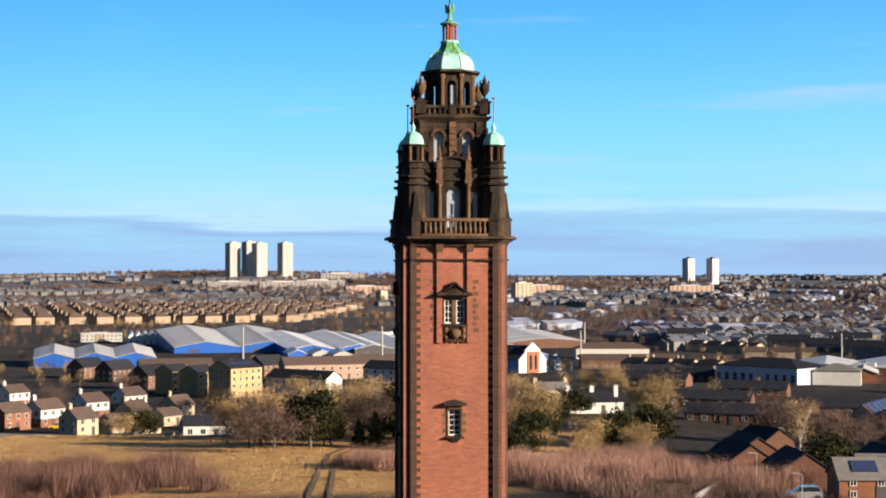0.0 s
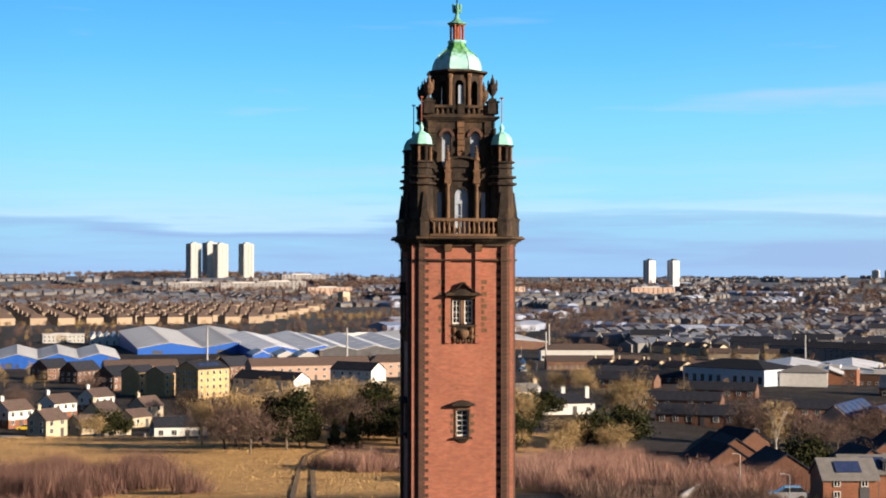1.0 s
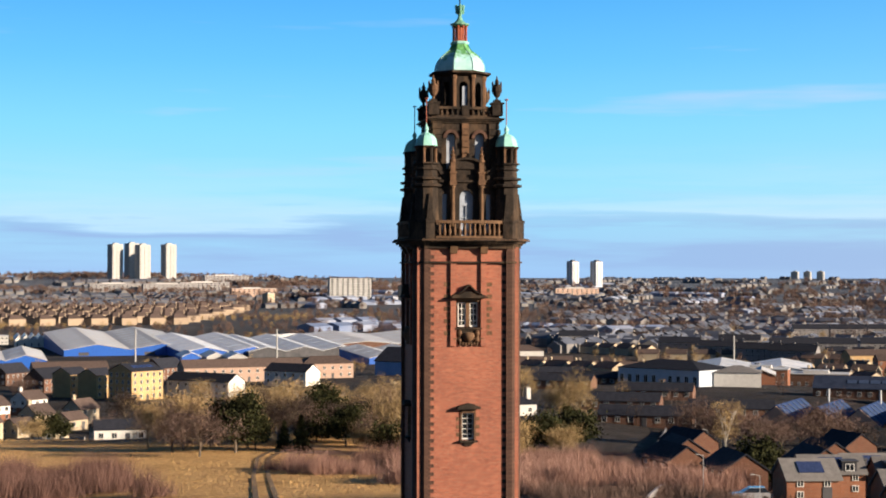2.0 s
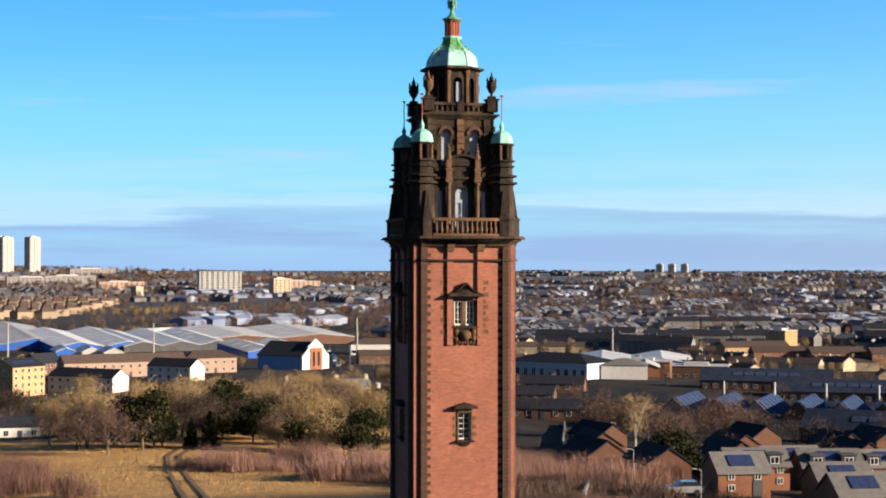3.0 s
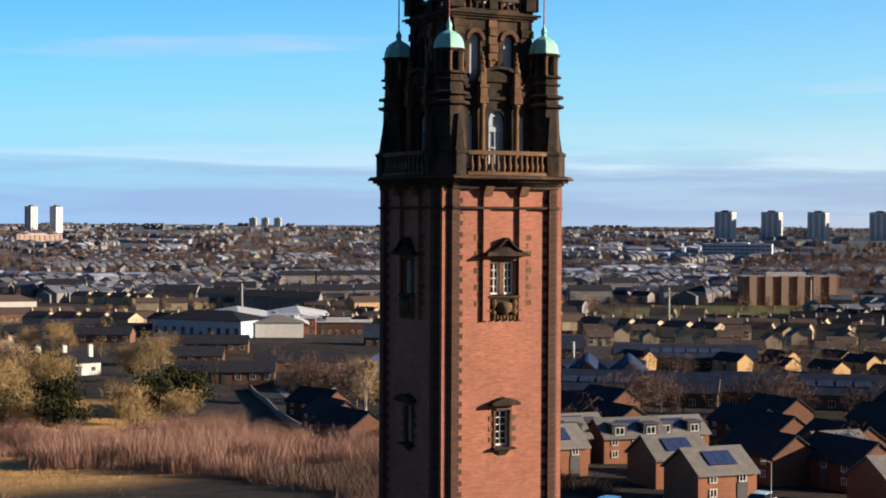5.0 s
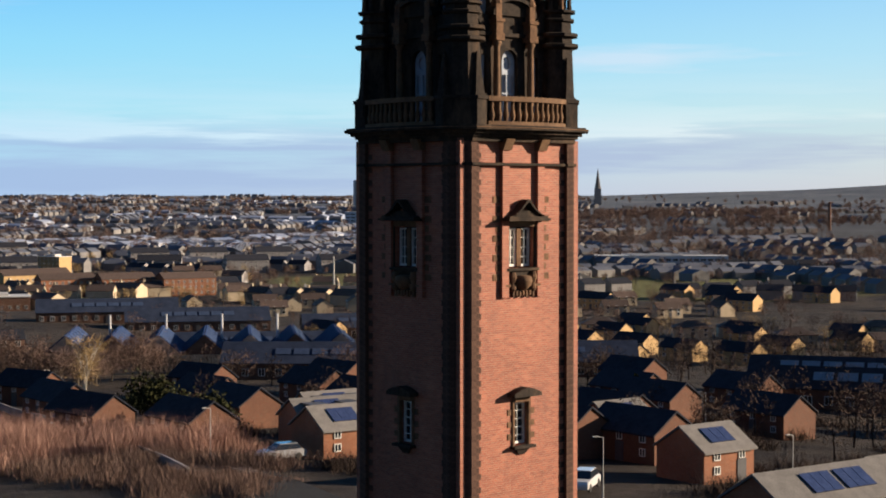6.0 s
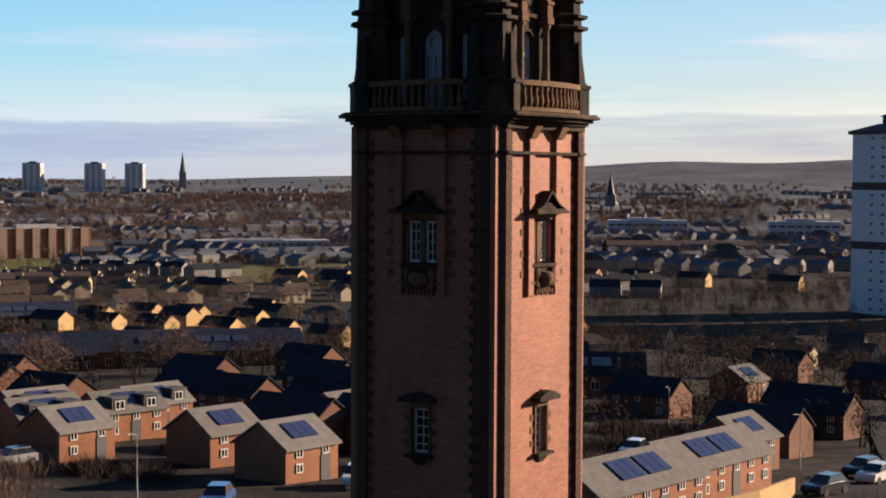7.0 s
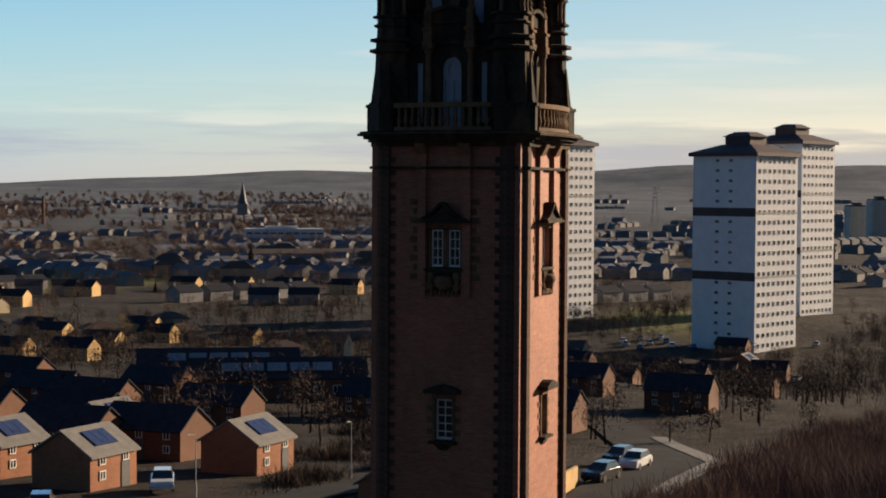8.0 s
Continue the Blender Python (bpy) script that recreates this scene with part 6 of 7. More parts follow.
def tree(label, m, h, spread, seed, twig, bark=None, n=1500, base=0.25, leafy=False, name="tree", group="", cone=False):
    rng = random.Random(seed)
    t = thing(name, m, label, "tree" if name == "tree" else "shrub", group)
    bm = bmesh.new()
    top = Vector((rng.uniform(-0.4, 0.4), rng.uniform(-0.4, 0.4), h * 0.55))
    limb(bm, Vector((0, 0, -0.6)), top, h * 0.028 + 0.05, h * 0.014 + 0.02, 8)
    tips = []
    for i in range(9):
        a = i * 2.4 + rng.uniform(-0.4, 0.4)
        s = top * rng.uniform(0.35, 1.0)
        e = Vector((math.cos(a) * spread * rng.uniform(0.45, 0.85), math.sin(a) * spread * rng.uniform(0.45, 0.85), h * rng.uniform(0.5, 0.92)))
        if cone:
            e = Vector((math.cos(a) * spread * 0.3, math.sin(a) * spread * 0.3, s.z + 0.4))
        limb(bm, s, e, h * 0.012 + 0.02, 0.02, 5)
        for k in range(3):
            e2 = e + Vector((rng.gauss(0, 1), rng.gauss(0, 1), rng.gauss(0.4, 0.6))) * spread * 0.28
            limb(bm, s.lerp(e, rng.uniform(0.5, 0.9)), e2, h * 0.006 + 0.012, 0.012, 4)
            tips.append(e2)
        tips.append(e)
    part("trunk", bm, bark or M_BARK, t)
    spots = []
    clumps = [p + Vector((rng.gauss(0, 0.12), rng.gauss(0, 0.12), rng.gauss(0, 0.1))) * spread for p in tips]
    for i in range(n):
        if cone:
            f = rng.random() ** 0.7
            z = h * (0.06 + 0.94 * (1 - f))
            r = spread * f * (0.75 + 0.25 * math.sin(z * 5)) * math.sqrt(rng.random())
            a = rng.uniform(0, 6.283)
            spots.append(Vector((r * math.cos(a), r * math.sin(a), z)))
        elif i % 3:
            c = rng.choice(clumps)
            spots.append(c + Vector((rng.gauss(0, 1), rng.gauss(0, 1), rng.gauss(0, 0.8))) * spread * 0.2)
        else:
            a, b = rng.uniform(0, 6.283), rng.uniform(-0.5, 1.5)
            rr = rng.uniform(0.65, 1.02)
            z = h * (base + (1 - base) * (0.5 + 0.5 * math.sin(b)))
            r = spread * rr * max(0.15, math.cos(b))
            spots.append(Vector((r * math.cos(a), r * math.sin(a), max(h * base, z * rr))))
    verts, faces = [], []
    if leafy:
        slivers(verts, faces, spots, 0.42, 0.2, 0.1, rng)
    else:
        slivers(verts, faces, spots, 0.95, 0.035, 0.7, rng)
    crown = mesh_object("crown", verts, faces, twig)
    crown.parent = t
    return t


def tree_copies(first, spots, seed):
    rng = random.Random(seed)
    for x, y in spots:
        s = rng.uniform(0.6, 0.98)
        c = copy_thing(first, pose(x, y, ground_z(x, y), 0, 0, rng.uniform(0, 360)))
        c.scale = (s, s, s * rng.uniform(0.9, 1.1))


def stand(x, y):
    return pose(x, y, ground_z(x, y))


gold = tree("bare golden-twigged tree in low winter sun", stand(-14.3, 178), 8.0, 4.6, 1, M_TWIG_GOLD, n=3200, base=0.12, group="bare trees")
tree_copies(gold, [(34, 197), (30, 205), (26, 215), (20, 225), (14, 215), (36, 235), (30, 250), (20, 250), (10, 250), (0, 245), (25, 190), (33, 265), (-4, 205), (2, 196), (-20, 186), (71, 354), (63.9, 246), (18.4, 160), (49, 347), (31, 300), (78, 350), (24, 210), (66, 240), (15, 335), (-8, 390), (40, 300)], 2)
brown = tree("bare brown tree with a tangle of thin twigs", stand(-13, 196), 7.0, 4.4, 3, M_TWIG_BROWN, n=3200, base=0.15, group="bare trees")
tree_copies(brown, [(16, 235), (26, 240), (34, 222), (4, 230), (-8, 215), (22, 200), (5, 270), (9.2, 240), (9.6, 220), (6, 190), (-16, 172), (-12, 160), (76.7, 193.8), (79.7, 189.4), (83.4, 187.2), (87.4, 188.8), (91.5, 190.5), (96.5, 194.3), (101.6, 194.1), (83.1, 203.1), (106.9, 200.7), (16, 172), (-31, 270), (28, 230), (22, 260), (-78, 380), (-66, 470), (-20, 620), (-24, 640), (111.5, 145.6), (123, 156.2), (136.5, 142.5)], 4)
dim = tree("dark bare tree with a dense crown of twigs", stand(2, 184), 7.6, 4.2, 17, M_TWIG_DIM, n=4200, base=0.06, group="bare trees")
tree_copies(dim, [(-10, 182), (9, 207), (17, 214), (24, 226), (30, 238), (36, 228), (40, 250), (-20, 300), (-12, 310), (-28, 330), (13, 192), (28, 212)], 18)
birch = tree("slender bare birch with a pale trunk", stand(5, 213), 10.0, 2.2, 5, M_TWIG_GOLD, M_BIRCH, n=1100, base=0.3, group="bare birches")
tree_copies(birch, [(7.5, 211), (3, 216), (10, 225), (12, 228), (-2, 228), (15, 222), (66.9, 149.1)], 6)
holly = tree("dark evergreen tree with ivy and a ragged crown", stand(-6.3, 168), 8.2, 3.6, 7, M_LEAF, n=5200, base=0.05, leafy=True, group="evergreens")
tree_copies(holly, [(18, 210), (28, 222), (10, 200), (38, 205), (-3, 172), (22, 170), (12, 178), (51.6, 186), (24, 330)], 8)
shrub = tree("rounded evergreen shrub at the field's edge", stand(51, 182), 4.4, 3.6, 9, M_LEAF, n=3600, base=0.02, leafy=True, name="shrub", group="evergreen shrubs")
tree_copies(shrub, [(33, 186), (21, 196), (8, 188), (47, 178), (43, 174), (24.6, 152), (18, 158), (30, 176), (14, 185), (70, 264), (52, 262), (-40, 250), (54.4, 101), (64.6, 128.2)], 10)
fir = tree("small dark conifer with a pointed crown", stand(3.9, 168), 5.6, 2.0, 11, M_LEAF, n=3000, leafy=True, group="conifers", cone=True)
tree_copies(fir, [(1.5, 172), (140.4, 172.1), (538.6, 336.4), (111.8, 93.1), (-130, 1420), (-100, 1450)], 12)
tree("tall dark conifer standing above the houses", stand(734.8, 394.8), 13.0, 4.6, 15, M_LEAF, n=3000, leafy=True, cone=True, group="conifers")
bush = tree("low russet leafless bush", stand(39.7, 172), 4.2, 3.0, 13, M_TWIG_GOLD, n=2400, base=0.02, name="shrub", group="leafless bushes")
tree_copies(bush, [(26, 178), (-4, 176), (14, 164), (20, 155), (33, 145), (36, 160), (-44, 245), (46, 168), (30, 166)], 14)


def thicket(name, label, blocks, material, count, tall, width, seed, lean=0.25):
    """Upright stems over patches of ground (centre, two radii), as one mass."""
    rng = random.Random(seed)
    verts, faces = [], []
    total = sum(rx * ry for _, _, rx, ry in blocks)
    for cx, cy, rx, ry in blocks:
        clumps = [(cx + rng.gauss(0, 0.55) * rx, cy + rng.gauss(0, 0.55) * ry, rng.uniform(0.35, 1.1)) for _ in range(max(10, int(rx * ry / 2)))]
        for _ in range(int(count * rx * ry / total)):
            px, py, k = rng.choice(clumps)
            x, y = px + rng.gauss(0, 1.0), py + rng.gauss(0, 1.0)
            h = tall * k * rng.uniform(0.5, 1.1)
            z = ground_z(x, y) - 0.1
            b = Vector((x, y, z + h * rng.uniform(0, 0.35)))
            tip = b + Vector((rng.gauss(0, lean) * h, rng.gauss(0, lean) * h, h))
            s = Vector((rng.gauss(0, 1), rng.gauss(0, 1), 0)).normalized() * width * rng.uniform(0.6, 1.4)
            n = len(verts)
            verts += [b - s, b + s, tip]
            faces.append((n, n + 1, n + 2))
    ob = mesh_object(name, verts, faces, material)
    return tagged(ob, label, "scrub", kind="stuff")


thicket("scrub", "russet leafless saplings and dry stems across the slope", [(21, 112, 9, 10), (33, 137, 10, 7), (36, 113, 9, 9), (41.4, 98.1, 6, 8), (42.1, 86.3, 5, 7), (28, 96, 9, 9), (10, 128, 9, 4), (16, 108, 6, 8)], M_REED, 120000, 2.9, 0.02, 21, 0.34)
thicket("scrub", "dark russet thicket of bare saplings at the field's foot", [(-41, 112, 8, 7), (-34, 116, 7, 6), (-26, 108, 6, 6), (-48, 112, 8, 7), (-30, 98, 9, 7), (-42, 96, 9, 7), (5, 133, 7, 3), (13, 132, 6, 3)], M_REED_DARK, 90000, 3.3, 0.02, 22, 0.32)
HILLSIDE = [(55.1, 2.2, 8, 5), (83.4, -0.2, 12, 6), (115.8, -3.2, 16, 8), (60.3, -10.4, 12, 8), (101, -16.6, 16, 10), (140.9, -12.9, 20, 12), (80.7, -14.5, 14, 8), (65.5, -1.9, 9, 6)]
thicket("scrub", "brown bare scrub on the hillside", HILLSIDE, M_TWIG_BROWN, 100000, 2.4, 0.02, 23, 0.4)
thicket("scrub", "russet dry stems among the hillside scrub", HILLSIDE, M_REED_DARK, 100000, 2.2, 0.02, 25, 0.4)
thicket("scrub", "dim brown undergrowth between the slope and the houses", [(30, 80, 8, 8), (36.1, 69.6, 5, 6), (30.8, 63, 6, 6), (45.9, 93.4, 5, 8), (51.5, 105.6, 5, 8), (26, 63.8, 6, 6)], M_TWIG_BROWN, 40000, 1.6, 0.02, 26, 0.4)
thicket("hedges", "low dim hedges and garden growth between the new houses", [(75, 74, 6, 3), (88, 62, 5, 4), (44, 60, 3, 5), (60, 36, 6, 2), (78, 40, 4, 4), (92, 44, 6, 4), (60, 66, 4, 3), (104, 70, 8, 5), (110, 50, 8, 5), (85, 95, 6, 4), (58, 100, 5, 4), (120, 78, 8, 6), (135, 62, 9, 6), (74, 33, 5, 2)], M_TWIG_DIM, 45000, 1.5, 0.03, 27, 0.5)
thicket("grass_tufts", "straw-coloured grass tufts over the field", [(-30, 150, 50, 40), (-90, 180, 60, 60), (0, 110, 30, 30), (-10, 190, 20, 20), (25, 185, 14, 14), (-60, 230, 30, 25)], M_STRAW, 60000, 0.45, 0.035, 24, 0.6)


# woods and hedges farther off
def far_wood(label, blocks, material, count, seed, size=1.6):
    """Bare trees of many thin twigs over patches of ground (centre, two radii), as one mass."""
    rng = random.Random(seed)
    verts, faces = [], []
    total = sum(rx * ry for _, _, rx, ry in blocks)
    for cx, cy, rx, ry in blocks:
        grain = min(size, max(0.55, math.hypot(cx, cy) / 700))
        twigs = int(95 * min(3.2, max(1.0, 1.3 / grain)))
        for _ in range(max(3, int(count * rx * ry / total))):
            x, y = cx + rng.gauss(0, 0.55) * rx, cy + rng.gauss(0, 0.55) * ry
            h = rng.uniform(4, 8) * min(1.4, max(0.6, size / 1.9))
            z = ground_z(x, y)
            lean = Vector((rng.gauss(0, 0.06), rng.gauss(0, 0.06), 1)) * h
            foot = Vector((x, y, z - 0.3))
            for a in (0.0, 2.1, 4.2):
                s = Vector((math.cos(a), math.sin(a), 0)) * (0.012 * h + 0.05)
                n = len(verts)
                verts += [foot - s, foot + s, foot + lean]
                faces.append((n, n + 1, n + 2))
            for _ in range(twigs):
                a, b = rng.uniform(0, 6.283), min(0.95, max(0.1, rng.gauss(0.6, 0.2)))
                r = h * 0.36 * math.sqrt(rng.random()) * (1.1 - abs(b - 0.55))
                spot = [Vector((x + r * math.cos(a), y + r * math.sin(a), z + h * b))]
                slivers(verts, faces, spot, grain * 1.1, grain * 0.075, 0.9, rng)
    return tagged(mesh_object("woodland", verts, faces, material), label, "woodland", kind="stuff")


far_wood("brown winter woodland on the distant hill", [(-150, 3150, 300, 160), (200, 2800, 260, 160), (0, 2450, 200, 60), (-300, 2500, 160, 120), (150, 2150, 220, 60), (420, 2600, 260, 160)], M_TWIG_BROWN, 1500, 31, 3.0)
far_wood("brown winter trees among the houses and sheds", [(-210, 1110, 130, 50), (-60, 1120, 150, 40), (-200, 900, 50, 90), (100, 1080, 120, 50), (-150, 780, 40, 30), (170, 620, 50, 60), (-220, 1240, 160, 30), (-60, 1210, 120, 26), (-60, 1560, 200, 160), (120, 1250, 120, 60), (180, 900, 60, 60), (230, 680, 60, 50), (300, 900, 90, 60), (90, 640, 40, 30), (-130, 660, 40, 20), (392.4, 642.8, 120, 80), (311.6, 318.1, 120, 100), (209.5, 341.7, 60, 30), (168.4, 208.6, 60, 30), (226.3, 233, 80, 50), (109.1, 175.7, 30, 20), (457.8, 359.4, 160, 120), (529.1, 531.6, 160, 60), (661.5, 735.3, 300, 200), (288.7, 170.8, 80, 60), (405.9, 167.1, 90, 50)], M_TWIG_BROWN, 1250, 32)
far_wood("golden winter trees among the houses", [(-90, 520, 40, 40), (-20, 610, 60, 40), (60, 660, 50, 40), (-110, 640, 50, 30), (20, 690, 80, 20), (-60, 1020, 160, 50), (130, 480, 40, 40), (90, 330, 20, 40), (-230, 1250, 120, 30), (-100, 1240, 120, 24), (60, 600, 40, 30), (100, 1500, 160, 100), (250, 760, 50, 50), (200, 640, 50, 40), (294.5, 532.7, 100, 80), (284.3, 248.3, 90, 60), (139.2, 187.2, 30, 20), (80, 420, 30, 30), (467.7, 914.7, 200, 200), (-120, 420, 30, 30)], M_TWIG_GOLD, 640, 33)
far_wood("dark brown woodland on the far ridge", [(1163.1, 1263.9, 160, 120), (1210.6, 1165.7, 160, 100), (1141, 963.7, 160, 90), (1591.2, 1443.5, 240, 160), (1752.8, 1433, 240, 160), (1551.2, 1139.2, 200, 140), (945.4, 1050.6, 160, 120), (1448.3, 716, 240, 120), (1835.9, 853.7, 260, 160)], M_TWIG_BROWN, 1500, 34, 3.0)
far_wood("bare woods across the distant plain", [(886.5, 2202.4, 500, 300), (1191.5, 1968.1, 400, 300), (672.3, 1509.7, 300, 300), (1396.5, 2654.7, 500, 400), (500, 2900, 400, 300), (2070.8, 2511.1, 600, 400), (2506.6, 1384.8, 500, 400)], M_TWIG_BROWN, 1500, 35, 3.2)
far_wood("dark hedges and gardens among the eastern houses", [(115.2, 209.1, 24, 20), (93, 190.9, 20, 20), (152.7, 213, 30, 12), (174.8, 259.5, 40, 14), (112.7, 240.8, 24, 20), (99.6, 165.1, 18, 10), (115.4, 68.4, 40, 20), (173.4, 75.6, 60, 25), (252.3, 83.9, 80, 30), (329.5, 10.8, 60, 30), (209.6, 163.4, 60, 30), (289.6, 143.5, 70, 30), (405.5, 211.3, 90, 40), (524.6, 179.6, 90, 50), (363.1, -26.3, 90, 40), (147.5, 23.9, 40, 12)], M_TWIG_DIM, 620, 36)


far_wood("brown winter trees between the distant streets", [(200, 1150, 160, 90), (420, 1180, 200, 120), (574.9, 1073.1, 160, 120), (712.4, 898.6, 160, 120), (817.4, 692.8, 140, 120), (847, 500.5, 160, 100), (773.7, 320.5, 160, 90), (683.9, 194.5, 140, 60), (616.7, 345.7, 90, 60), (566.7, 649.4, 80, 40), (946.8, 861.5, 200, 160), (1001.8, 572.8, 200, 140), (970.5, 351.9, 200, 120), (300, 1500, 240, 160), (650, 1700, 300, 200), (-150, 1750, 240, 120), (60, 1900, 240, 120), (-250, 1980, 200, 120)], M_TWIG_BROWN, 2300, 37, 2.4)
far_wood("russet winter trees between the distant streets", [(320, 1020, 130, 70), (488.2, 964.1, 130, 80), (638.2, 794.2, 110, 80), (725.3, 566.6, 110, 90), (733.1, 395.3, 110, 60), (618.8, 256.4, 100, 50), (250, 1300, 150, 90), (830.3, 1247.9, 260, 200), (555.4, 1419.2, 220, 140)], M_TWIG_RED, 900, 38, 2.2)
far_wood("dark bare trees around the flats and gardens", [(236.1, 42.2, 50, 16), (292.2, 87.6, 50, 20), (345.7, 52.4, 40, 20), (430.6, 110.6, 30, 20), (192.9, 104.8, 40, 20), (250.8, 129.9, 50, 16), (164.6, 55.6, 30, 12), (369, 124.9, 50, 20), (141.3, 138.5, 40, 14), (169.7, 160.7, 50, 14), (82.3, 124.1, 20, 12), (419.1, 19.1, 60, 20), (491.3, 106.2, 60, 30), (147.9, 18.9, 30, 8), (197.7, 23.5, 40, 10), (257.9, 24.2, 50, 12), (328.5, 20.7, 60, 14), (448.9, 21.9, 60, 20), (115.7, 41, 20, 8)], M_TWIG_DIM, 620, 39)


# ---------------------------------------------------------------- the distant city
def far_city(label, wall, roof, count, near, far, b0, b1, seed, size, flat=1.0):
    """Small pitched-roofed houses too far to tell apart, as one mass."""
    rng = random.Random(seed)
    bm_v, bm_f, idx = [], [], []
    for _ in range(count):
        r = near + (far - near) * rng.random() ** 1.5
        b = radians(rng.uniform(b0, b1))
        ang = radians(rng.choice((20, 35, 50, 110, 125)) + b0 + rng.uniform(-8, 8))
        cx, cy = r * math.sin(b), r * math.cos(b)
        n = rng.choice((1, 2, 3, 5, 8))
        w, d, h = size * rng.uniform(0.9, 1.5), size * rng.uniform(0.7, 1.0), size * rng.uniform(0.32, 0.5) * flat
        for k in range(n):
            ox = (k - (n - 1) / 2) * w * 1.35
            x, y = cx + math.cos(ang) * ox, cy + math.sin(ang) * ox
            z = ground_z(x, y)
            c, s = math.cos(ang), math.sin(ang)
            n0 = len(bm_v)
            for px, py, pz in ((-1, -1, -2), (1, -1, -2), (1, 1, -2), (-1, 1, -2), (-1, -1, h), (1, -1, h), (1, 1, h), (-1, 1, h), (-1, 0, h * 1.5), (1, 0, h * 1.5)):
                bm_v.append((x + c * px * w / 2 - s * py * d / 2, y + s * px * w / 2 + c * py * d / 2, z + pz))
            for f, mi in (((0, 1, 5, 4), 0), ((2, 3, 7, 6), 0), ((1, 2, 6, 9, 5), 0), ((3, 0, 4, 8, 7), 0), ((4, 5, 9, 8), 1), ((6, 7, 8, 9), 1)):
                bm_f.append(tuple(n0 + i for i in f))
                idx.append(mi)
    me = bpy.data.meshes.new("distant_houses")
    me.from_pydata(bm_v, [], bm_f)
    me.materials.append(wall)
    me.materials.append(roof)
    me.polygons.foreach_set("material_index", idx)
    return tagged(new("distant_houses", me), label, "houses", kind="stuff")


# greyed walls and blue-grey roofs carry the haze of distance in their colour
M_FAR_WALL = surface("hazed_harled_walls", (0.11, 0.108, 0.11), (0.27, 0.26, 0.25), 0.02, 0.9, 0.2, fine=3)
M_FAR_ROOF = surface("hazed_slate_roofs", (0.05, 0.06, 0.085), (0.16, 0.175, 0.215), 0.02, 0.8, 0.2, fine=3)
M_FAR_SHED = surface("mixed_sheet_roofs", (0.05, 0.11, 0.26), (0.48, 0.50, 0.54), 0.008, 0.6, 0.3, fine=3)
far_city("close-set distant houses to the north", M_FAR_WALL, M_FAR_ROOF, 300, 1850, 3600, -16, 14, 41, 11)
far_city("close-set distant houses to the north-east", M_FAR_WALL, M_FAR_ROOF, 620, 900, 4300, 13, 42, 42, 11)
far_city("close-set distant houses to the east", M_FAR_WALL, M_FAR_ROOF, 360, 760, 3000, 42, 92, 43, 10)
far_city("distant warehouses with pale and blue roofs", M_FAR_SHED, M_FAR_SHED, 90, 1150, 3600, 4, 40, 44, 20, 0.5)
mid_brown = building("gabled_house", "small cream house with a brown roof, far off", "house", site(330, 800, 215), 11, 8.5, 4.0, 2.2, M_HARL, M_TILE_BROWN, chimneys=1, door=False, glazed=(), group="middle-distance houses")
mid_dark = building("gabled_house", "small grey house with a dark roof, far off", "house", site(420, 640, 235), 11, 8.5, 4.0, 2.2, M_HARL_GREY, M_TILE_DARK, chimneys=1, door=False, glazed=(), group="middle-distance houses")


def street_spots(count, near, far, b0, b1, seed):
    """Short rows of houses strewn over a sector between two distances."""
    rng = random.Random(seed)
    spots = []
    while len(spots) < count:
        d, b = near + (far - near) * rng.random() ** 1.4, radians(rng.uniform(b0, b1))
        turn = rng.choice((200, 215, 235, 250)) + rng.uniform(-8, 8)
        along = radians(turn + 90)
        n = rng.choice((2, 3, 4, 5))
        for k in range(n):
            o = (k - (n - 1) / 2) * 14.5
            spots.append((d * math.sin(b) + o * math.sin(along), d * math.cos(b) + o * math.cos(along), turn))
    return spots[:count]


copies(mid_brown, street_spots(85, 560, 1150, 14, 46, 45))
copies(mid_dark, street_spots(95, 540, 1100, 22, 88, 46))

# ---------------------------------------------------------------- parked cars and poles
M_TYRE = surface("tyre_rubber", (0.012, 0.012, 0.012), (0.03, 0.03, 0.03), 4.0, 0.8)


def car_paint(name, c):
    m, nt, p = node_mat(name)
    col = mix(nt, ramp(nt, noise_fac(nt, 1.5, 5, 0.6), [(0.4, (0, 0, 0)), (0.8, (0.25, 0.25, 0.25))]), c, (0.2, 0.18, 0.15))
    nt.links.new(col, p.inputs["Base Color"])
    p.inputs["Roughness"].default_value = 0.25
    p.inputs["Coat Weight"].default_value = 0.6
    return m


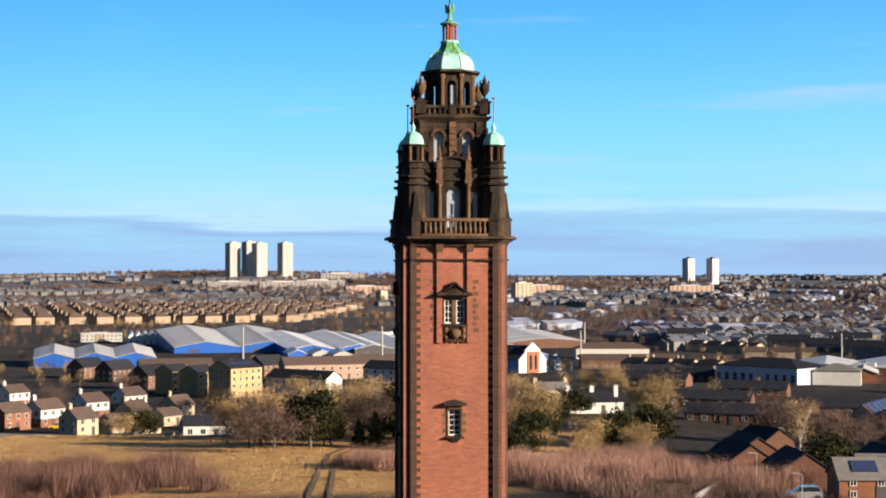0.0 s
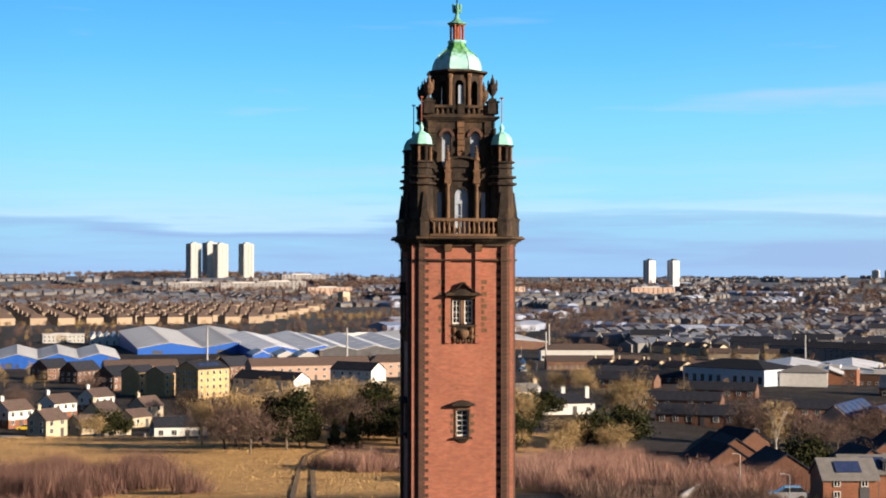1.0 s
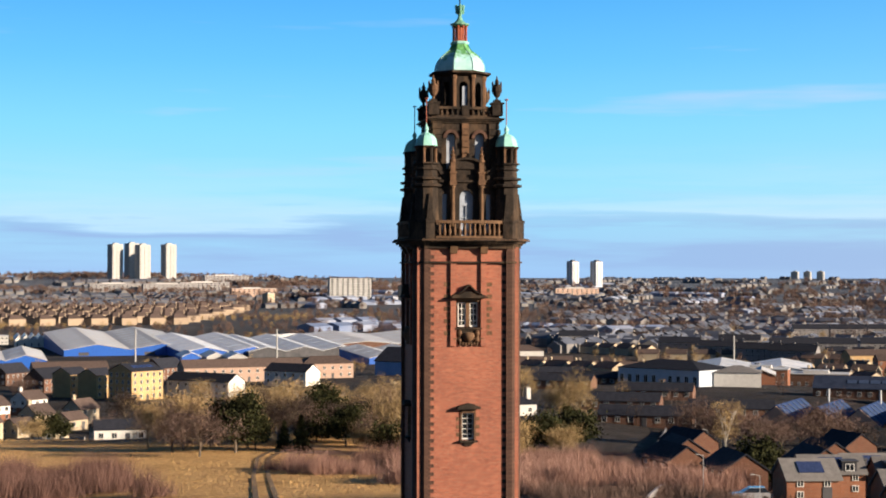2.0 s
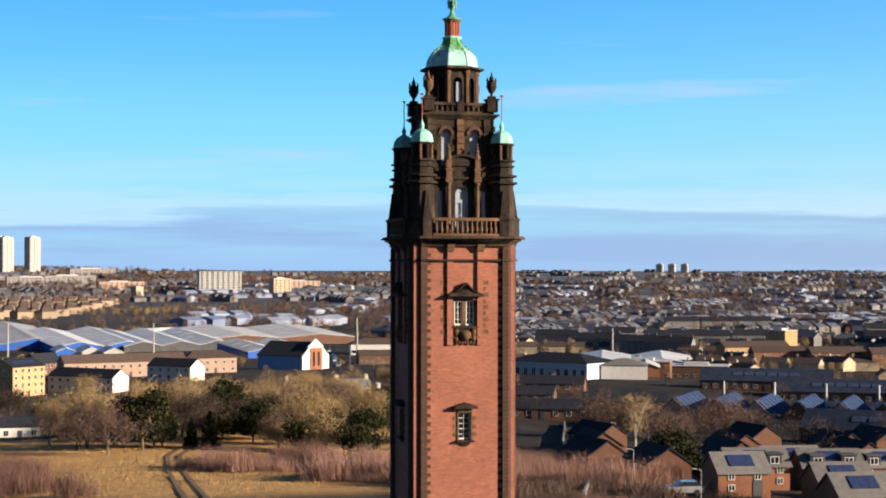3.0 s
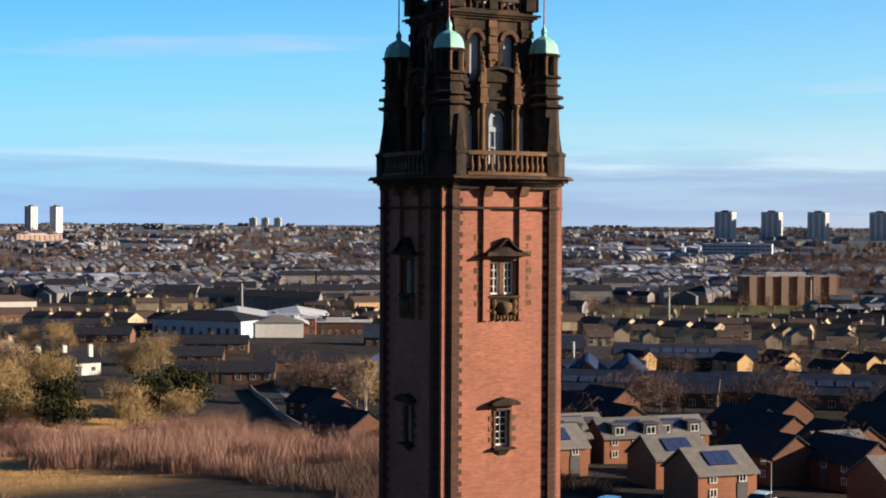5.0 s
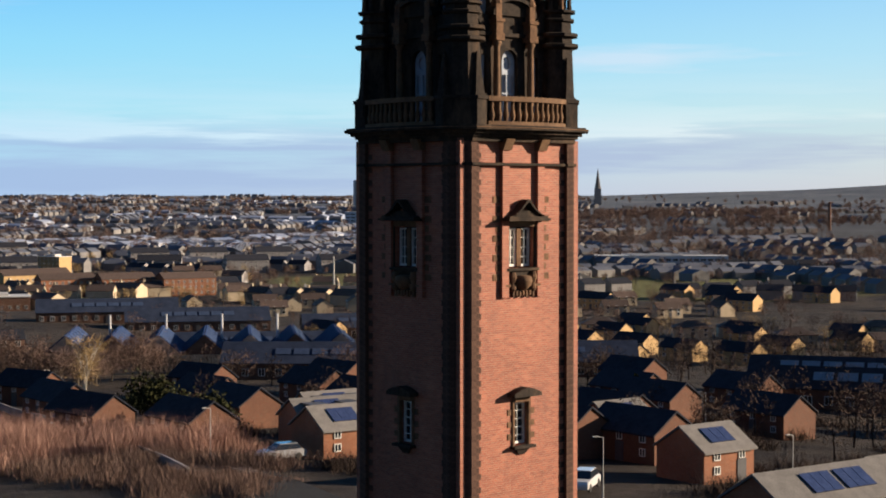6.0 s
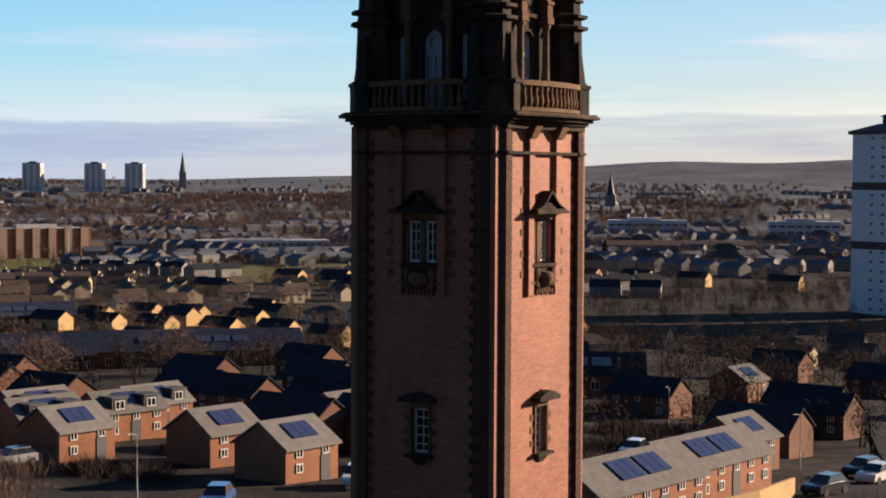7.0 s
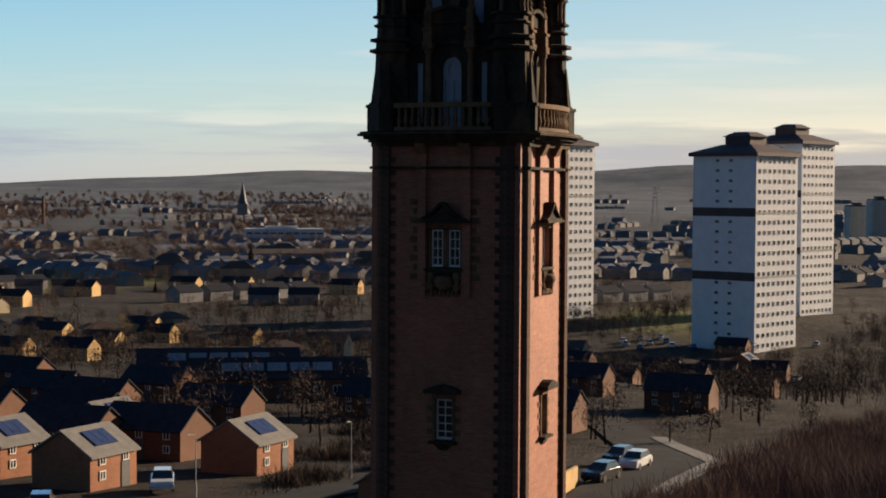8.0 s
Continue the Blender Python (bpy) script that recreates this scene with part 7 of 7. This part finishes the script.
def car(label, x, y, heading, paint):
    c = thing("car", site(x, y, heading, 0.2), label, "car", "parked cars")
    bm = bmesh.new()
    side = [(-2.05, 0.28), (2.05, 0.28), (2.12, 0.62), (1.9, 0.86), (0.95, 0.95), (-1.75, 0.98), (-2.1, 0.8)]
    a = [bm.verts.new((-0.86, u, z)) for u, z in side]
    b = [bm.verts.new((0.86, u, z)) for u, z in side]
    bm.faces.new(a)
    bm.faces.new(b[::-1])
    for i in range(len(side)):
        bm.faces.new((a[i], a[(i + 1) % len(side)], b[(i + 1) % len(side)], b[i]))
    bmesh.ops.bevel(bm, geom=bm.edges[:], offset=0.06, segments=2, affect="EDGES")
    body = part("body", bm, paint, c)
    bm = bmesh.new()
    lo, hi = [(-0.8, -1.75), (0.8, -1.75), (0.8, 1.0), (-0.8, 1.0)], [(-0.62, -1.3), (0.62, -1.3), (0.62, 0.3), (-0.62, 0.3)]
    prism(bm, lo, 0.94, 1.42, top=hi)
    cab = part("glasshouse", bm, M_GLASS, c)
    bm = bmesh.new()
    prism(bm, [(x * 1.02, y * 1.02) for x, y in hi], 1.41, 1.47)
    part("roof_panel", bm, paint, cab)
    for sx in (-0.8, 0.8):
        for sy in (-1.3, 1.3):
            bm = bmesh.new()
            lathe(bm, [(0.2, -0.11), (0.32, -0.1), (0.33, 0.1), (0.2, 0.11)], 12)
            bm.transform(Matrix.Translation((sx, sy, 0.33)) @ Matrix.Rotation(math.pi / 2, 4, "Y"))
            w = part("wheel", bm, M_TYRE, c)
    for sx in (-0.6, 0.6):
        bm = bmesh.new()
        box(bm, sx - 0.16, sx + 0.16, -2.14, -2.06, 0.6, 0.74)
        part("headlight", bm, M_PALE, body)
    return c


P_BLACK, P_SILVER, P_BLUE, P_WHITE = car_paint("black_car_paint", (0.01, 0.011, 0.013)), car_paint("silver_car_paint", (0.35, 0.36, 0.38)), car_paint("blue_car_paint", (0.03, 0.10, 0.32)), car_paint("white_car_paint", (0.7, 0.7, 0.7))
P_YELLOW = car_paint("yellow_car_paint", (0.6, 0.42, 0.02))
blk = car("black hatchback parked by the pavement", 84, 16.5, 100, P_BLACK)
copies(blk, [(69, 14, 100), (136.2, 36.9, 70), (101.5, 604, 10), (104, 640, 10)], 0.2)
blu = car("pale blue hatchback parked by the houses", 37, 44.5, 60, P_BLUE)
copies(blu, [(67, 81.7, 100), (100, 615, 10), (112, 660, 10), (122, 720, 10), (125, 740, 10), (96, 590, 10), (397.5, 78.4, 80), (390.2, 91.8, 80), (407.6, 88.4, 80)], 0.2)
wht = car("white car parked in the street", 80.1, 14.1, 95, P_WHITE)
copies(wht, [(50.8, 43.2, 60), (108, 630, 10), (117, 690, 10), (130, 780, 10), (-118, 760, 60), (-124, 770, 60), (-130, 764, 60), (84.4, 37.7, 80), (397.9, 84.4, 80), (416.3, 92.2, 80), (402.5, 99.9, 80), (326.9, 38.6, 90)], 0.2)
slv = car("silver car parked in the street", 88.6, 30.4, 90, P_SILVER)
copies(slv, [(42.9, 71.6, 100), (106, 622, 10), (120, 705, 10), (-121, 752, 60), (-136, 772, 60), (106.5, 32.1, 90), (118.1, 37.2, 80), (395.7, 97.3, 80), (401.2, 91.8, 80), (409.8, 96.6, 80), (297.2, 33.8, 90), (413.5, 46.7, 90)], 0.2)
car("yellow car parked in front of a house", -66, 312, 90, P_YELLOW)


def lamp_post(x, y, h=7.0):
    t = thing("street_lamp", site(x, y, 0), "thin grey street lamp post", "street lamp", "street lamps")
    bm = bmesh.new()
    lathe(bm, [(0.075, -0.5), (0.07, 1.0), (0.045, 1.1), (0.03, h)], 8)
    post = part("post", bm, M_CONCRETE, t)
    bm = bmesh.new()
    limb(bm, Vector((0, 0, h)), Vector((0.5, 0, h + 0.1)), 0.03, 0.025)
    box(bm, 0.45, 0.85, -0.07, 0.07, h + 0.07, h + 0.14)
    part("lamp_head", bm, M_CONCRETE, post)
    return t


lp = lamp_post(51.2, 101, 4.6)
copies(lp, [(68, 161.2, 0), (104.1, 237.2, 0), (48.6, 39.1, 20), (100.1, 72.3, 50), (87.3, 23.3, 20), (39.8, 77.8, 0), (82.5, 212, 0), (115, 640, 0), (98, 580, 0), (134, 800, 0), (180, 500, 0), (201, 498.5, 0), (63.7, 33.4, 0), (36.4, 51.4, 10), (117.4, 50.6, 0)])
mast = thing("floodlight_mast", site(153, 820, 0), "tall thin pale lighting mast", "mast")
bm = bmesh.new()
lathe(bm, [(0.5, -1), (0.35, 16), (0.3, 17)], 8)
part("pole", bm, M_CONCRETE, mast)
copies(mast, [(128, 690, 0), (36, 760, 0), (-36, 770, 0), (240, 640, 0), (529.1, 588.1, 0), (391.5, 521.4, 0)])
